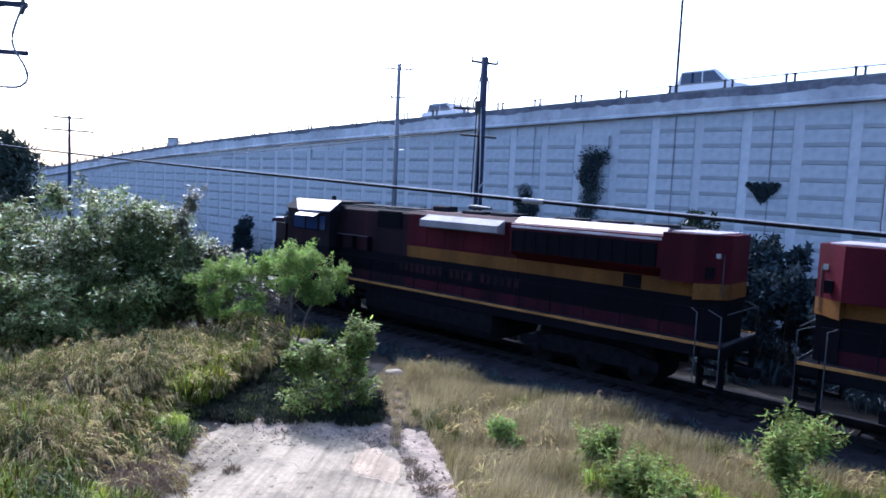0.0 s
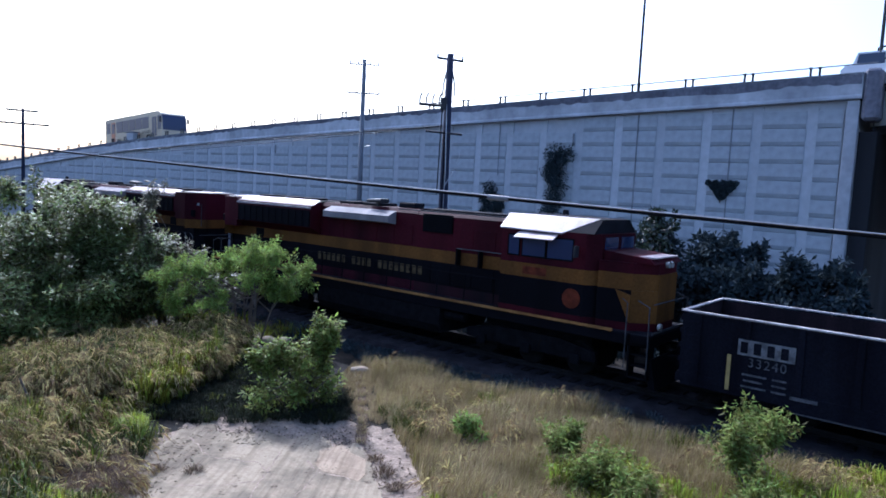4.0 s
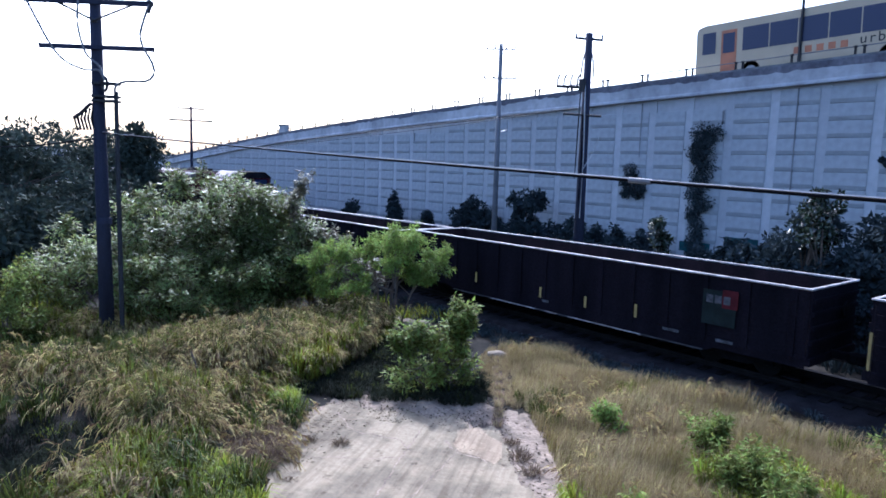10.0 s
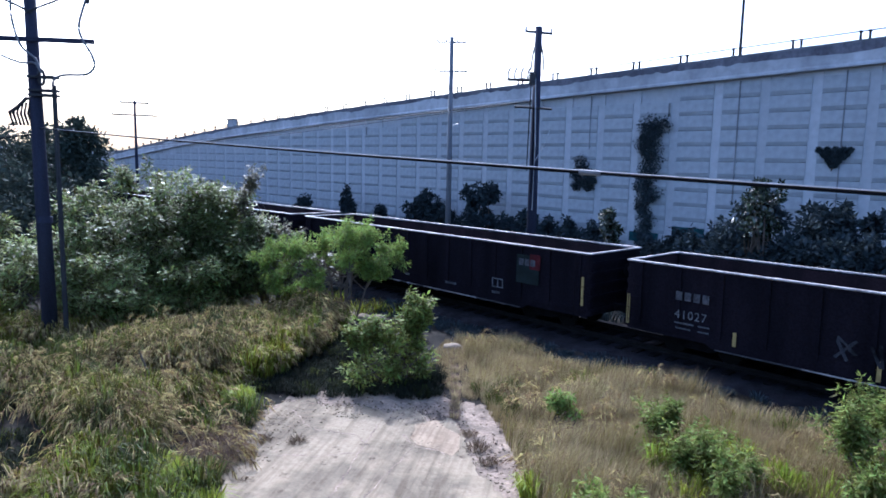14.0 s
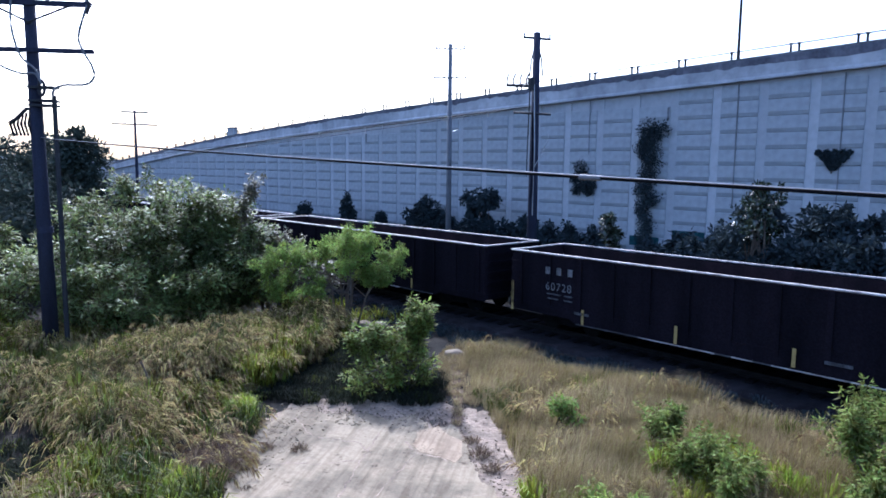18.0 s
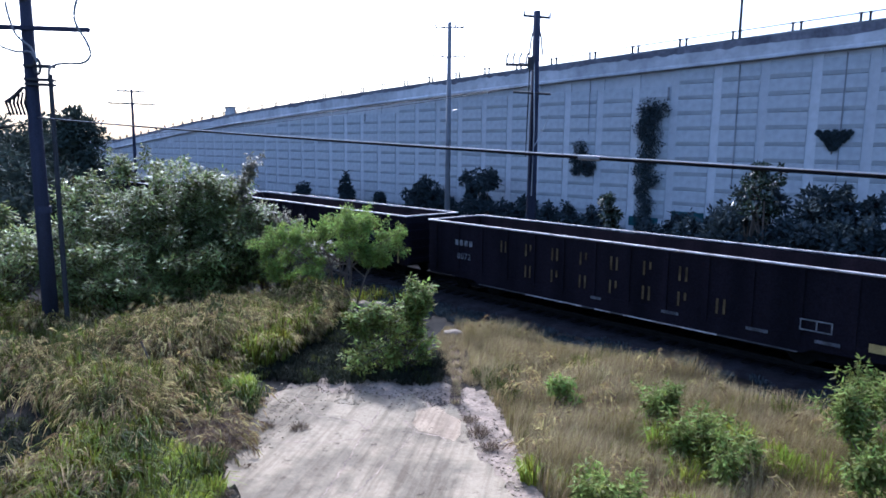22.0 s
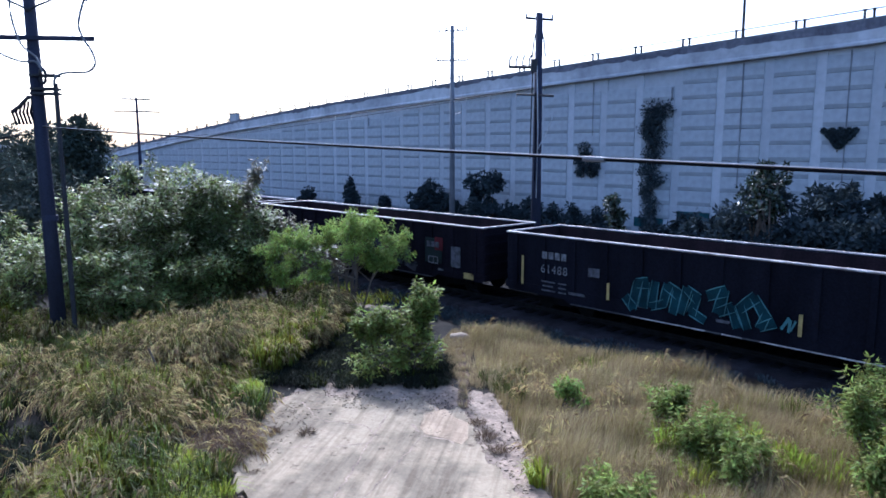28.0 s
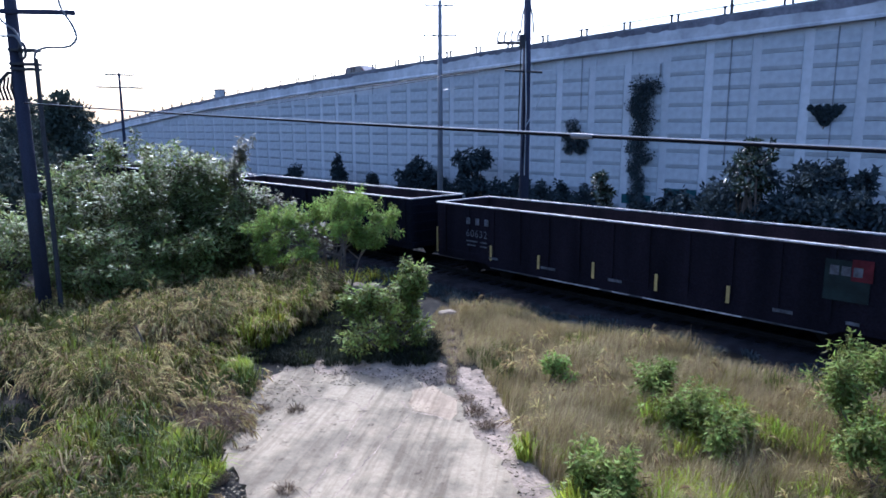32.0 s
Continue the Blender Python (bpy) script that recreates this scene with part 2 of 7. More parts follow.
M = dict(
    soil=material("soil", (0.034, 0.029, 0.023), 0.95, vary=0.5, scale=0.6, fine=9, bump=0.6, tint=(0.012, 0.011, 0.010), spec=0.1),
    slab=worn_concrete("slab_concrete", (0.312, 0.254, 0.172), (0.18, 0.147, 0.10), -54.0),
    dust=material("dusty_rubble_earth", (0.285, 0.222, 0.165), 0.95, vary=0.5, scale=2.0, fine=14, bump=0.9, tint=(0.16, 0.125, 0.095), spec=0.1),
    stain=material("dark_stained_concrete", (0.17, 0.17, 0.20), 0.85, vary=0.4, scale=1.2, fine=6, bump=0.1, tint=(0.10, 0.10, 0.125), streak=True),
    sand=worn_concrete("beige_mortar", (0.39, 0.30, 0.20), (0.30, 0.23, 0.155), -54.0),
    ballast=material("ballast", (0.020, 0.0195, 0.023), 0.95, vary=0.4, scale=2, fine=25, bump=0.9, spec=0.03),
    wall=material("wall_concrete", (0.45, 0.465, 0.485), 0.85, vary=0.14, scale=0.35, fine=3, bump=0.1, tint=(0.37, 0.385, 0.405), streak=True),
    panel=material("panel_concrete", (0.405, 0.425, 0.445), 0.85, vary=0.22, scale=0.5, fine=3, bump=0.12, tint=(0.30, 0.32, 0.34), streak=True),
    parapet=material("parapet_concrete", (0.47, 0.48, 0.50), 0.85, vary=0.25, scale=0.5, fine=3, bump=0.15, tint=(0.32, 0.33, 0.35), streak=True),
    fascia=material("deck_concrete", (0.74, 0.73, 0.70), 0.8, vary=0.1, scale=0.6, fine=10, bump=0.1),
    # shade under the bridge, put into a near-black concrete colour
    bridge_shade=material("concrete_painted_shade", (0.045, 0.045, 0.05), 0.9, vary=0.4, scale=0.5, bump=0.2, streak=True, spec=0.15),
    weep=material("wet_stain", (0.20, 0.21, 0.225), 0.8, vary=0.4, scale=2, bump=0.1, streak=True),
    asphalt=material("asphalt", (0.055, 0.055, 0.058), 0.9, vary=0.3, scale=0.4, fine=30, bump=0.3),
    steel=material("galvanised_steel", (0.35, 0.36, 0.37), 0.5, 0.7, vary=0.2, scale=3, bump=0.05),
    rail=material("rail_steel", (0.014, 0.013, 0.013), 0.8, 0.1, vary=0.3, scale=4, bump=0.05, spec=0.08),
    wood_pole=material("pole_wood", (0.040, 0.043, 0.068), 0.9, vary=0.4, scale=1.5, fine=30, bump=0.5, streak=True, spec=0.12),
    concrete_pole=material("pole_concrete", (0.17, 0.175, 0.19), 0.85, vary=0.25, scale=1.2, bump=0.2),
    dark_iron=material("dark_iron", (0.022, 0.022, 0.026), 0.6, 0.2, vary=0.3, scale=5, bump=0.1),
    cable=material("black_cable", (0.008, 0.008, 0.010), 0.8, vary=0.2, scale=8, bump=0.05, spec=0.06),
    wire=material("pale_wire", (0.45, 0.45, 0.46), 0.4, 0.5, vary=0.1, bump=0.0),
    wire_grey=material("grey_wire", (0.16, 0.16, 0.17), 0.5, vary=0.2, bump=0.0),
    porcelain=material("porcelain", (0.30, 0.26, 0.24), 0.25, vary=0.1, bump=0.0),
    gondola=material("gondola_paint", (0.0115, 0.0095, 0.0135), 0.9, vary=0.5, scale=1.1, fine=18, bump=0.2, tint=(0.0065, 0.006, 0.0085), streak=True, spec=0.02),
    gondola_b=material("gondola_dark_paint", (0.0085, 0.0088, 0.0135), 0.85, vary=0.5, scale=1.1, fine=18, bump=0.2, tint=(0.005, 0.005, 0.008), streak=True, spec=0.03),
    rust=material("rusty_steel", (0.024, 0.015, 0.018), 0.9, vary=0.45, scale=1.3, fine=20, bump=0.4, tint=(0.012, 0.009, 0.011), streak=True, spec=0.08),
    # sun reflected by the wagon rims, put into a pale steel colour
    chord=material("steel_painted_sunlit", (0.50, 0.475, 0.475), 0.5, 0.2, vary=0.5, scale=2.5, fine=22, bump=0.15, tint=(0.26, 0.235, 0.235)),
    truck=material("truck_steel", (0.0075, 0.0075, 0.009), 0.95, 0.0, vary=0.4, scale=4, bump=0.3, spec=0.03),
    tread=material("wheel_steel", (0.008, 0.008, 0.008), 0.8, 0.1, vary=0.2, scale=6, bump=0.05, spec=0.05),
    red=material("loco_red", (0.044, 0.005, 0.010), 0.55, vary=0.3, scale=0.8, fine=14, bump=0.05, tint=(0.022, 0.003, 0.006), streak=True, spec=0.05),
    dim_red=material("grimy_red", (0.034, 0.006, 0.011), 0.7, vary=0.5, scale=0.9, fine=14, bump=0.05, tint=(0.012, 0.004, 0.007), streak=True, spec=0.05),
    black=material("loco_black", (0.004, 0.004, 0.006), 0.7, vary=0.35, scale=1.0, fine=14, bump=0.08, streak=True, spec=0.04),
    yellow=material("loco_yellow", (0.118, 0.052, 0.013), 0.55, vary=0.3, scale=1.0, fine=14, bump=0.05, tint=(0.068, 0.032, 0.010), streak=True, spec=0.05),
    sill_stripe=material("pale_yellow_stripe", (0.24, 0.125, 0.04), 0.6, vary=0.35, scale=1.5, fine=14, bump=0.05, tint=(0.14, 0.07, 0.025), spec=0.06),
    roof=material("loco_roof", (0.014, 0.014, 0.018), 0.85, vary=0.4, scale=1.4, bump=0.2, spec=0.08),
    # sun glare on the roof's upper faces, put into a pale paint
    shiny=material("roof_paint_with_glare", (0.36, 0.32, 0.33), 0.45, 0.2, vary=0.3, scale=1.4, bump=0.05, tint=(0.22, 0.17, 0.18), streak=True),
    dull_roof=material("grey_roof_paint", (0.20, 0.18, 0.185), 0.75, vary=0.3, scale=1.4, bump=0.05, streak=True, spec=0.2),
    letter=material("faded_lettering", (0.155, 0.155, 0.165), 0.8, vary=0.5, scale=5, bump=0.0, spec=0.15),
    dim_letter=material("worn_lettering", (0.085, 0.085, 0.095), 0.8, vary=0.5, scale=5, bump=0.0, spec=0.15),
    pale_teal=material("pale_teal_spray", (0.07, 0.17, 0.18), 0.7, vary=0.4, scale=2, bump=0.0, spec=0.15),
    sooty=material("sooty_paint", (0.022, 0.007, 0.010), 0.7, vary=0.4, scale=0.8, bump=0.05, tint=(0.007, 0.006, 0.008), streak=True, spec=0.06),
    worn=material("worn_pale_paint", (0.06, 0.06, 0.065), 0.75, 0.0, vary=0.4, scale=4, bump=0.05, spec=0.1),
    gold=material("gold_lettering", (0.085, 0.06, 0.03), 0.8, vary=0.5, scale=4, bump=0.0, spec=0.1),
    reflector=material("yellow_reflector", (0.34, 0.25, 0.085), 0.5, vary=0.3, scale=6, bump=0.0),
    teal=material("teal_spray_paint", (0.022, 0.085, 0.10), 0.7, vary=0.45, scale=2, bump=0.0, spec=0.15),
    teal_dark=material("dark_teal_spray_paint", (0.010, 0.038, 0.048), 0.75, vary=0.5, scale=2, bump=0.0, spec=0.1),
    grey_spray=material("grey_spray_paint", (0.042, 0.043, 0.05), 0.85, vary=0.75, scale=2.2, bump=0.0, spec=0.05),
    decal_red=material("red_decal", (0.075, 0.012, 0.016), 0.7, vary=0.4, scale=3, bump=0.0, spec=0.1),
    decal_green=material("green_decal", (0.009, 0.016, 0.016), 0.7, vary=0.4, scale=3, bump=0.0, spec=0.15),
    bus=material("bus_cream", (0.52, 0.42, 0.28), 0.35, vary=0.12, scale=0.8, bump=0.0),
    bus_orange=material("bus_orange", (0.48, 0.18, 0.085), 0.5, vary=0.2, scale=2, bump=0.0),
    car_white=material("white_car_paint", (0.72, 0.72, 0.74), 0.25, vary=0.05, scale=1, bump=0.0),
    car_dark=material("dark_car_paint", (0.12, 0.05, 0.05), 0.25, vary=0.1, scale=1, bump=0.0),
    rubber=material("rubber", (0.02, 0.02, 0.02), 0.85, vary=0.2, scale=6, bump=0.1),
    sleeper=material("dark_sleeper", (0.012, 0.011, 0.011), 0.95, vary=0.4, scale=3, bump=0.4, spec=0.03),
    glass=glass_material("tinted_glass", (0.018, 0.028, 0.07)),
    bus_glass=glass_material("blue_tinted_glass", (0.010, 0.017, 0.065), 0.35),
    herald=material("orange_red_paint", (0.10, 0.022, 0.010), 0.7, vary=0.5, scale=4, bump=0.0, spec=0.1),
    lamp_glass=glass_material("lamp_glass", (0.22, 0.22, 0.21), 0.25),
    stone=material("pale_stone", (0.34, 0.27, 0.19), 0.9, vary=0.3, scale=3, fine=20, bump=0.4, spec=0.2),
    leaf_dark=material("dark_glossy_leaves", (0.20, 0.222, 0.07), 0.48, vary=0.45, scale=0.45, bump=0.0, random_tint=0.85, trans=0.42, tint=(0.075, 0.09, 0.03), spec=0.15),
    leaf_grey=material("grey_green_leaves", (0.15, 0.14, 0.085), 0.45, vary=0.4, scale=0.7, bump=0.0, random_tint=0.6, trans=0.3, tint=(0.07, 0.065, 0.045), spec=0.2),
    # sunlight on the thicket's top, put into a paler leaf colour
    leaf_painted_sun=material("leaves_painted_sunlit", (0.40, 0.42, 0.22), 0.38, vary=0.3, scale=0.5, bump=0.0, random_tint=0.5, trans=0.4, tint=(0.3, 0.32, 0.15), spec=0.45),
    leaf_glint=material("glossy_leaves", (0.035, 0.05, 0.03), 0.22, vary=0.3, scale=0.8, bump=0.0, random_tint=0.5, trans=0.15, spec=1.0),
    # dim blue-green leaf colour with shade and some haze put in
    leaf_painted_shade=material("shade_and_haze_leaves", (0.044, 0.060, 0.066), 0.8, vary=0.3, scale=0.8, bump=0.0, random_tint=0.45, trans=0.1, spec=0.04),
    leaf_mid=material("green_leaves", (0.22, 0.25, 0.055), 0.55, vary=0.35, scale=0.9, bump=0.0, random_tint=0.65, trans=0.45, tint=(0.115, 0.14, 0.032), spec=0.09),
    leaf_light=material("light_green_leaves", (0.26, 0.34, 0.07), 0.6, vary=0.3, scale=1.0, bump=0.0, random_tint=0.6, trans=0.5, tint=(0.14, 0.19, 0.04), spec=0.14),
    leaf_far=material("far_leaves", (0.055, 0.072, 0.058), 0.8, vary=0.35, scale=0.3, bump=0.0, random_tint=0.35, trans=0.15, spec=0.1),
    bark=material("bark", (0.11, 0.085, 0.065), 0.9, vary=0.4, scale=3, bump=0.5),
    grass_dry=material("dry_grass", (0.355, 0.285, 0.168), 0.8, vary=0.3, scale=0.35, bump=0.0, random_tint=0.45, trans=0.42, tint=(0.225, 0.172, 0.085), spec=0.2),
    grass_ochre=material("ochre_grass", (0.215, 0.17, 0.05), 0.8, vary=0.45, scale=0.5, bump=0.0, random_tint=0.45, trans=0.42, tint=(0.105, 0.10, 0.032), spec=0.15),
    grass_green=material("green_grass", (0.185, 0.182, 0.02), 0.65, vary=0.5, scale=0.5, bump=0.0, random_tint=0.85, trans=0.4, tint=(0.05, 0.064, 0.010), spec=0.15),
    grass_seed=material("seed_heads", (0.44, 0.325, 0.15), 0.8, vary=0.35, scale=0.6, bump=0.0, random_tint=0.75, trans=0.35, tint=(0.21, 0.15, 0.065), spec=0.2),
    grass_mid=material("brown_grass", (0.125, 0.105, 0.021), 0.75, vary=0.5, scale=0.5, bump=0.0, random_tint=0.8, trans=0.3, tint=(0.036, 0.043, 0.010), spec=0.15),
    grass_lush=material("lush_grass", (0.265, 0.285, 0.03), 0.55, vary=0.3, scale=0.6, bump=0.0, random_tint=0.5, trans=0.55, tint=(0.17, 0.215, 0.025), spec=0.25),
    # weeds whose near-black colour stands in for the shade of hollows
    grass_painted_dark=material("weeds_painted_as_shade", (0.034, 0.038, 0.022), 0.85, vary=0.5, scale=0.8, bump=0.0, random_tint=0.6, trans=0.2, tint=(0.016, 0.018, 0.013), spec=0.06),
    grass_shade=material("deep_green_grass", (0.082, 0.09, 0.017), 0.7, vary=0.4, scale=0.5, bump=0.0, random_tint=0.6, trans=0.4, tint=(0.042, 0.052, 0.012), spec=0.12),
    grass_dead=material("withered_grass", (0.18, 0.128, 0.085), 0.9, vary=0.3, scale=1, bump=0.0, random_tint=0.5, trans=0.25, spec=0.15),
    path=material("path_earth", (0.155, 0.108, 0.076), 0.95, vary=0.45, scale=2.5, fine=12, bump=0.6, tint=(0.075, 0.054, 0.04), spec=0.1),
    house=material("far_house_wall", (0.55, 0.52, 0.5), 0.9, vary=0.15, scale=0.2, bump=0.0),
)


# ---- mesh helpers ----
def part(name, bm, mat, parent=None, label="", smooth=False):
    """Links a bmesh as one mesh object under a thing or a part."""
    me = bpy.data.meshes.new(name)
    bm.to_mesh(me)
    bm.free()
    me.materials.append(M[mat])
    if smooth:
        me.polygons.foreach_set("use_smooth", [True] * len(me.polygons))
    ob = new(name, me)
    if parent is not None:
        ob.parent = parent
    if label:
        ob["label"] = label
    return ob


def share(name, me, parent, m=None, label=""):
    """An object of its own on a mesh that alike pieces share."""
    ob = new(name, me)
    ob.parent = parent
    if m is not None:
        ob.matrix_basis = m
    if label:
        ob["label"] = label
    return ob


def box(x0, x1, y0, y1, z0, z1, bevel=0.0, bm=None):
    bm = bm or bmesh.new()
    made = bmesh.ops.create_cube(bm, size=1.0, matrix=Matrix.LocRotScale(((x0 + x1) / 2, (y0 + y1) / 2, (z0 + z1) / 2), None, (abs(x1 - x0), abs(y1 - y0), abs(z1 - z0))))
    if bevel:
        edges = {e for v in made["verts"] for e in v.link_edges}
        bmesh.ops.bevel(bm, geom=list(edges), offset=bevel, segments=1, affect="EDGES")
    return bm


def rod(a, b, r, r2=None, seg=8, bm=None):
    """A tapered round bar from a to b."""
    bm = bm or bmesh.new()
    a, b = Vector(a), Vector(b)
    q = (b - a).to_track_quat("Z", "Y").to_matrix().to_4x4()
    bmesh.ops.create_cone(bm, cap_ends=True, segments=seg, radius1=r, radius2=r if r2 is None else r2, depth=(b - a).length, matrix=Matrix.Translation((a + b) / 2) @ q)
    return bm


def tube(points, r, seg=6, bm=None):
    """A round bar bent along points."""
    bm = bm or bmesh.new()
    rings = []
    pts = [Vector(p) for p in points]
    for i, p in enumerate(pts):
        d = (pts[min(i + 1, len(pts) - 1)] - pts[max(i - 1, 0)]).normalized()
        side = d.cross(Vector((0, 0, 1)))
        side = side.normalized() if side.length > 1e-3 else Vector((1, 0, 0))
        up = side.cross(d)
        rr = float(r[i] if isinstance(r, (list, tuple)) else r)
        rings.append([bm.verts.new(p + rr * (math.cos(k * 2 * math.pi / seg) * side + math.sin(k * 2 * math.pi / seg) * up)) for k in range(seg)])
    for r0, r1 in zip(rings, rings[1:]):
        for k in range(seg):
            bm.faces.new((r0[k], r0[(k + 1) % seg], r1[(k + 1) % seg], r1[k]))
    bm.faces.new(rings[0][::-1])
    bm.faces.new(rings[-1])
    return bm


def prism(outline, y0, y1, axis="y", bm=None):
    """An outline of (a, b) pairs drawn out along an axis: y: (x, z); x: (y, z); z: (x, y)."""
    bm = bm or bmesh.new()
    put = {"y": lambda a, b, c: (a, c, b), "x": lambda a, b, c: (c, a, b), "z": lambda a, b, c: (a, b, c)}[axis]
    v0 = [bm.verts.new(put(a, b, y0)) for a, b in outline]
    v1 = [bm.verts.new(put(a, b, y1)) for a, b in outline]
    bm.faces.new(v0)
    bm.faces.new(v1[::-1])
    for i in range(len(outline)):
        j = (i + 1) % len(outline)
        bm.faces.new((v0[j], v0[i], v1[i], v1[j]))
    bmesh.ops.recalc_face_normals(bm, faces=bm.faces)
    return bm


def big_mesh(name, verts, sides, mat, parent=None, label=""):
    """A mesh of many faces of equal sides whose corners stand one after another in verts."""
    me = bpy.data.meshes.new(name)
    n = len(verts)
    me.vertices.add(n)
    me.vertices.foreach_set("co", np.asarray(verts, np.float32).ravel())
    me.loops.add(n)
    me.loops.foreach_set("vertex_index", np.arange(n, dtype=np.int32))
    me.polygons.add(n // sides)
    me.polygons.foreach_set("loop_start", np.arange(0, n, sides, dtype=np.int32))
    me.update(calc_edges=True)
    me.materials.append(M[mat])
    ob = new(name, me)
    if parent is not None:
        ob.parent = parent
    if label:
        ob["label"] = label
    return ob


def empty(name, m, label, category, group=""):
    ob = new(name)
    ob.matrix_basis = m
    return tagged(ob, label, category, group)


# ---- the lie of the land ----
def smooth(a, b, v):
    t = np.clip((v - a) / (b - a), 0, 1)
    return t * t * (3 - 2 * t)


def ground_z(x, y):
    """Height of the ground: level by the slab, a grassy bank along the line, the bed of the track."""
    x, y = np.asarray(x, float), np.asarray(y, float)
    bank = 0.22 * smooth(-17.5, -8, x) * np.exp(-((y - 15.8) / 2.6) ** 2) * (1 - 0.5 * smooth(2, 12, x))
    bed = 0.12 * smooth(17.2, 18.6, y) * (1 - smooth(23, 26, y))
    ripple = 0.07 * np.sin(x * 0.9 + 1.3 * np.sin(y * 0.7)) * np.sin(y * 1.1 + 0.4 * x) * (1 - smooth(60, 120, np.hypot(x, y)))
    flat = smooth(3.4, 4.6, np.hypot((x + 10.5) * 0.75, (y - 7.2) * 0.75))
    return bank + bed + ripple * flat


TOP = 11.91          # crest of the parapet over the abutment
WALL_Y = 32.0


def ramp_top(x):
    """Height of the parapet's top along the ramp."""
    x = min(x, 0.0)
    if x > -83:
        return 11.915 + 0.03249 * x + 0.0001378 * x * x + 0.000003469 * x ** 3
    return 8.184 + 0.0813 * (x + 83)


def inside(poly, x, y):
    ok = np.zeros(len(x), bool)
    j = len(poly) - 1
    for i in range(len(poly)):
        xi, yi = poly[i]
        xj, yj = poly[j]
        ok ^= ((yi > y) != (yj > y)) & (x < (xj - xi) * (y - yi) / (yj - yi + 1e-9) + xi)
        j = i
    return ok


def build_ground():
    xs = np.unique(np.concatenate([np.linspace(-3000, -400, 8), np.linspace(-400, -60, 30), np.linspace(-60, 30, 150), np.linspace(30, 200, 15), np.linspace(200, 3000, 8)]))
    ys = np.unique(np.concatenate([np.linspace(-2500, -40, 8), np.linspace(-40, 0, 14), np.linspace(0, 34, 75), np.linspace(34, 200, 16), np.linspace(200, 3500, 8)]))
    gx, gy = np.meshgrid(xs, ys)
    gz = ground_z(gx, gy) - 0.02
    nx = len(xs)
    verts = np.stack([gx.ravel(), gy.ravel(), gz.ravel()], 1)
    faces = [(j * nx + i, j * nx + i + 1, (j + 1) * nx + i + 1, (j + 1) * nx + i) for j in range(len(ys) - 1) for i in range(nx - 1)]
    me = bpy.data.meshes.new("ground")
    me.from_pydata(verts.tolist(), [], faces)
    me.materials.append(M["soil"])
    me.polygons.foreach_set("use_smooth", [True] * len(me.polygons))
    tagged(new("ground", me), "bare brown earth with dry litter around the railway line", "ground", kind="structure")


def crumbs(name, rows, mat, label, seed, z=0.0):
    """Broken angular chips lying about: rows of x, y, spread, count, size."""
    rng = np.random.default_rng(seed)
    verts = []
    for x, y, s, n, size in rows:
        for k in range(n):
            px, py = x + rng.normal() * s, y + rng.normal() * s
            r, h, a = size * rng.uniform(0.4, 1.3), size * rng.uniform(0.2, 0.6), rng.uniform(0, 6.28)
            pz = float(ground_z(px, py)) + z
            ring = [(px + r * rng.uniform(0.7, 1.2) * math.cos(a + i * 1.57), py + r * rng.uniform(0.7, 1.2) * math.sin(a + i * 1.57)) for i in range(4)]
            top = [(px + (u - px) * 0.7, py + (v - py) * 0.7, pz + h * rng.uniform(0.7, 1.2)) for u, v in ring]
            low = [(u, v, pz - 0.03) for u, v in ring]
            verts += top
            for i in range(4):
                verts += [low[i], low[(i + 1) % 4], top[(i + 1) % 4], top[i]]
    ob = big_mesh(name, verts, 4, mat)
    tagged(ob, label, "rubble", kind="stuff")


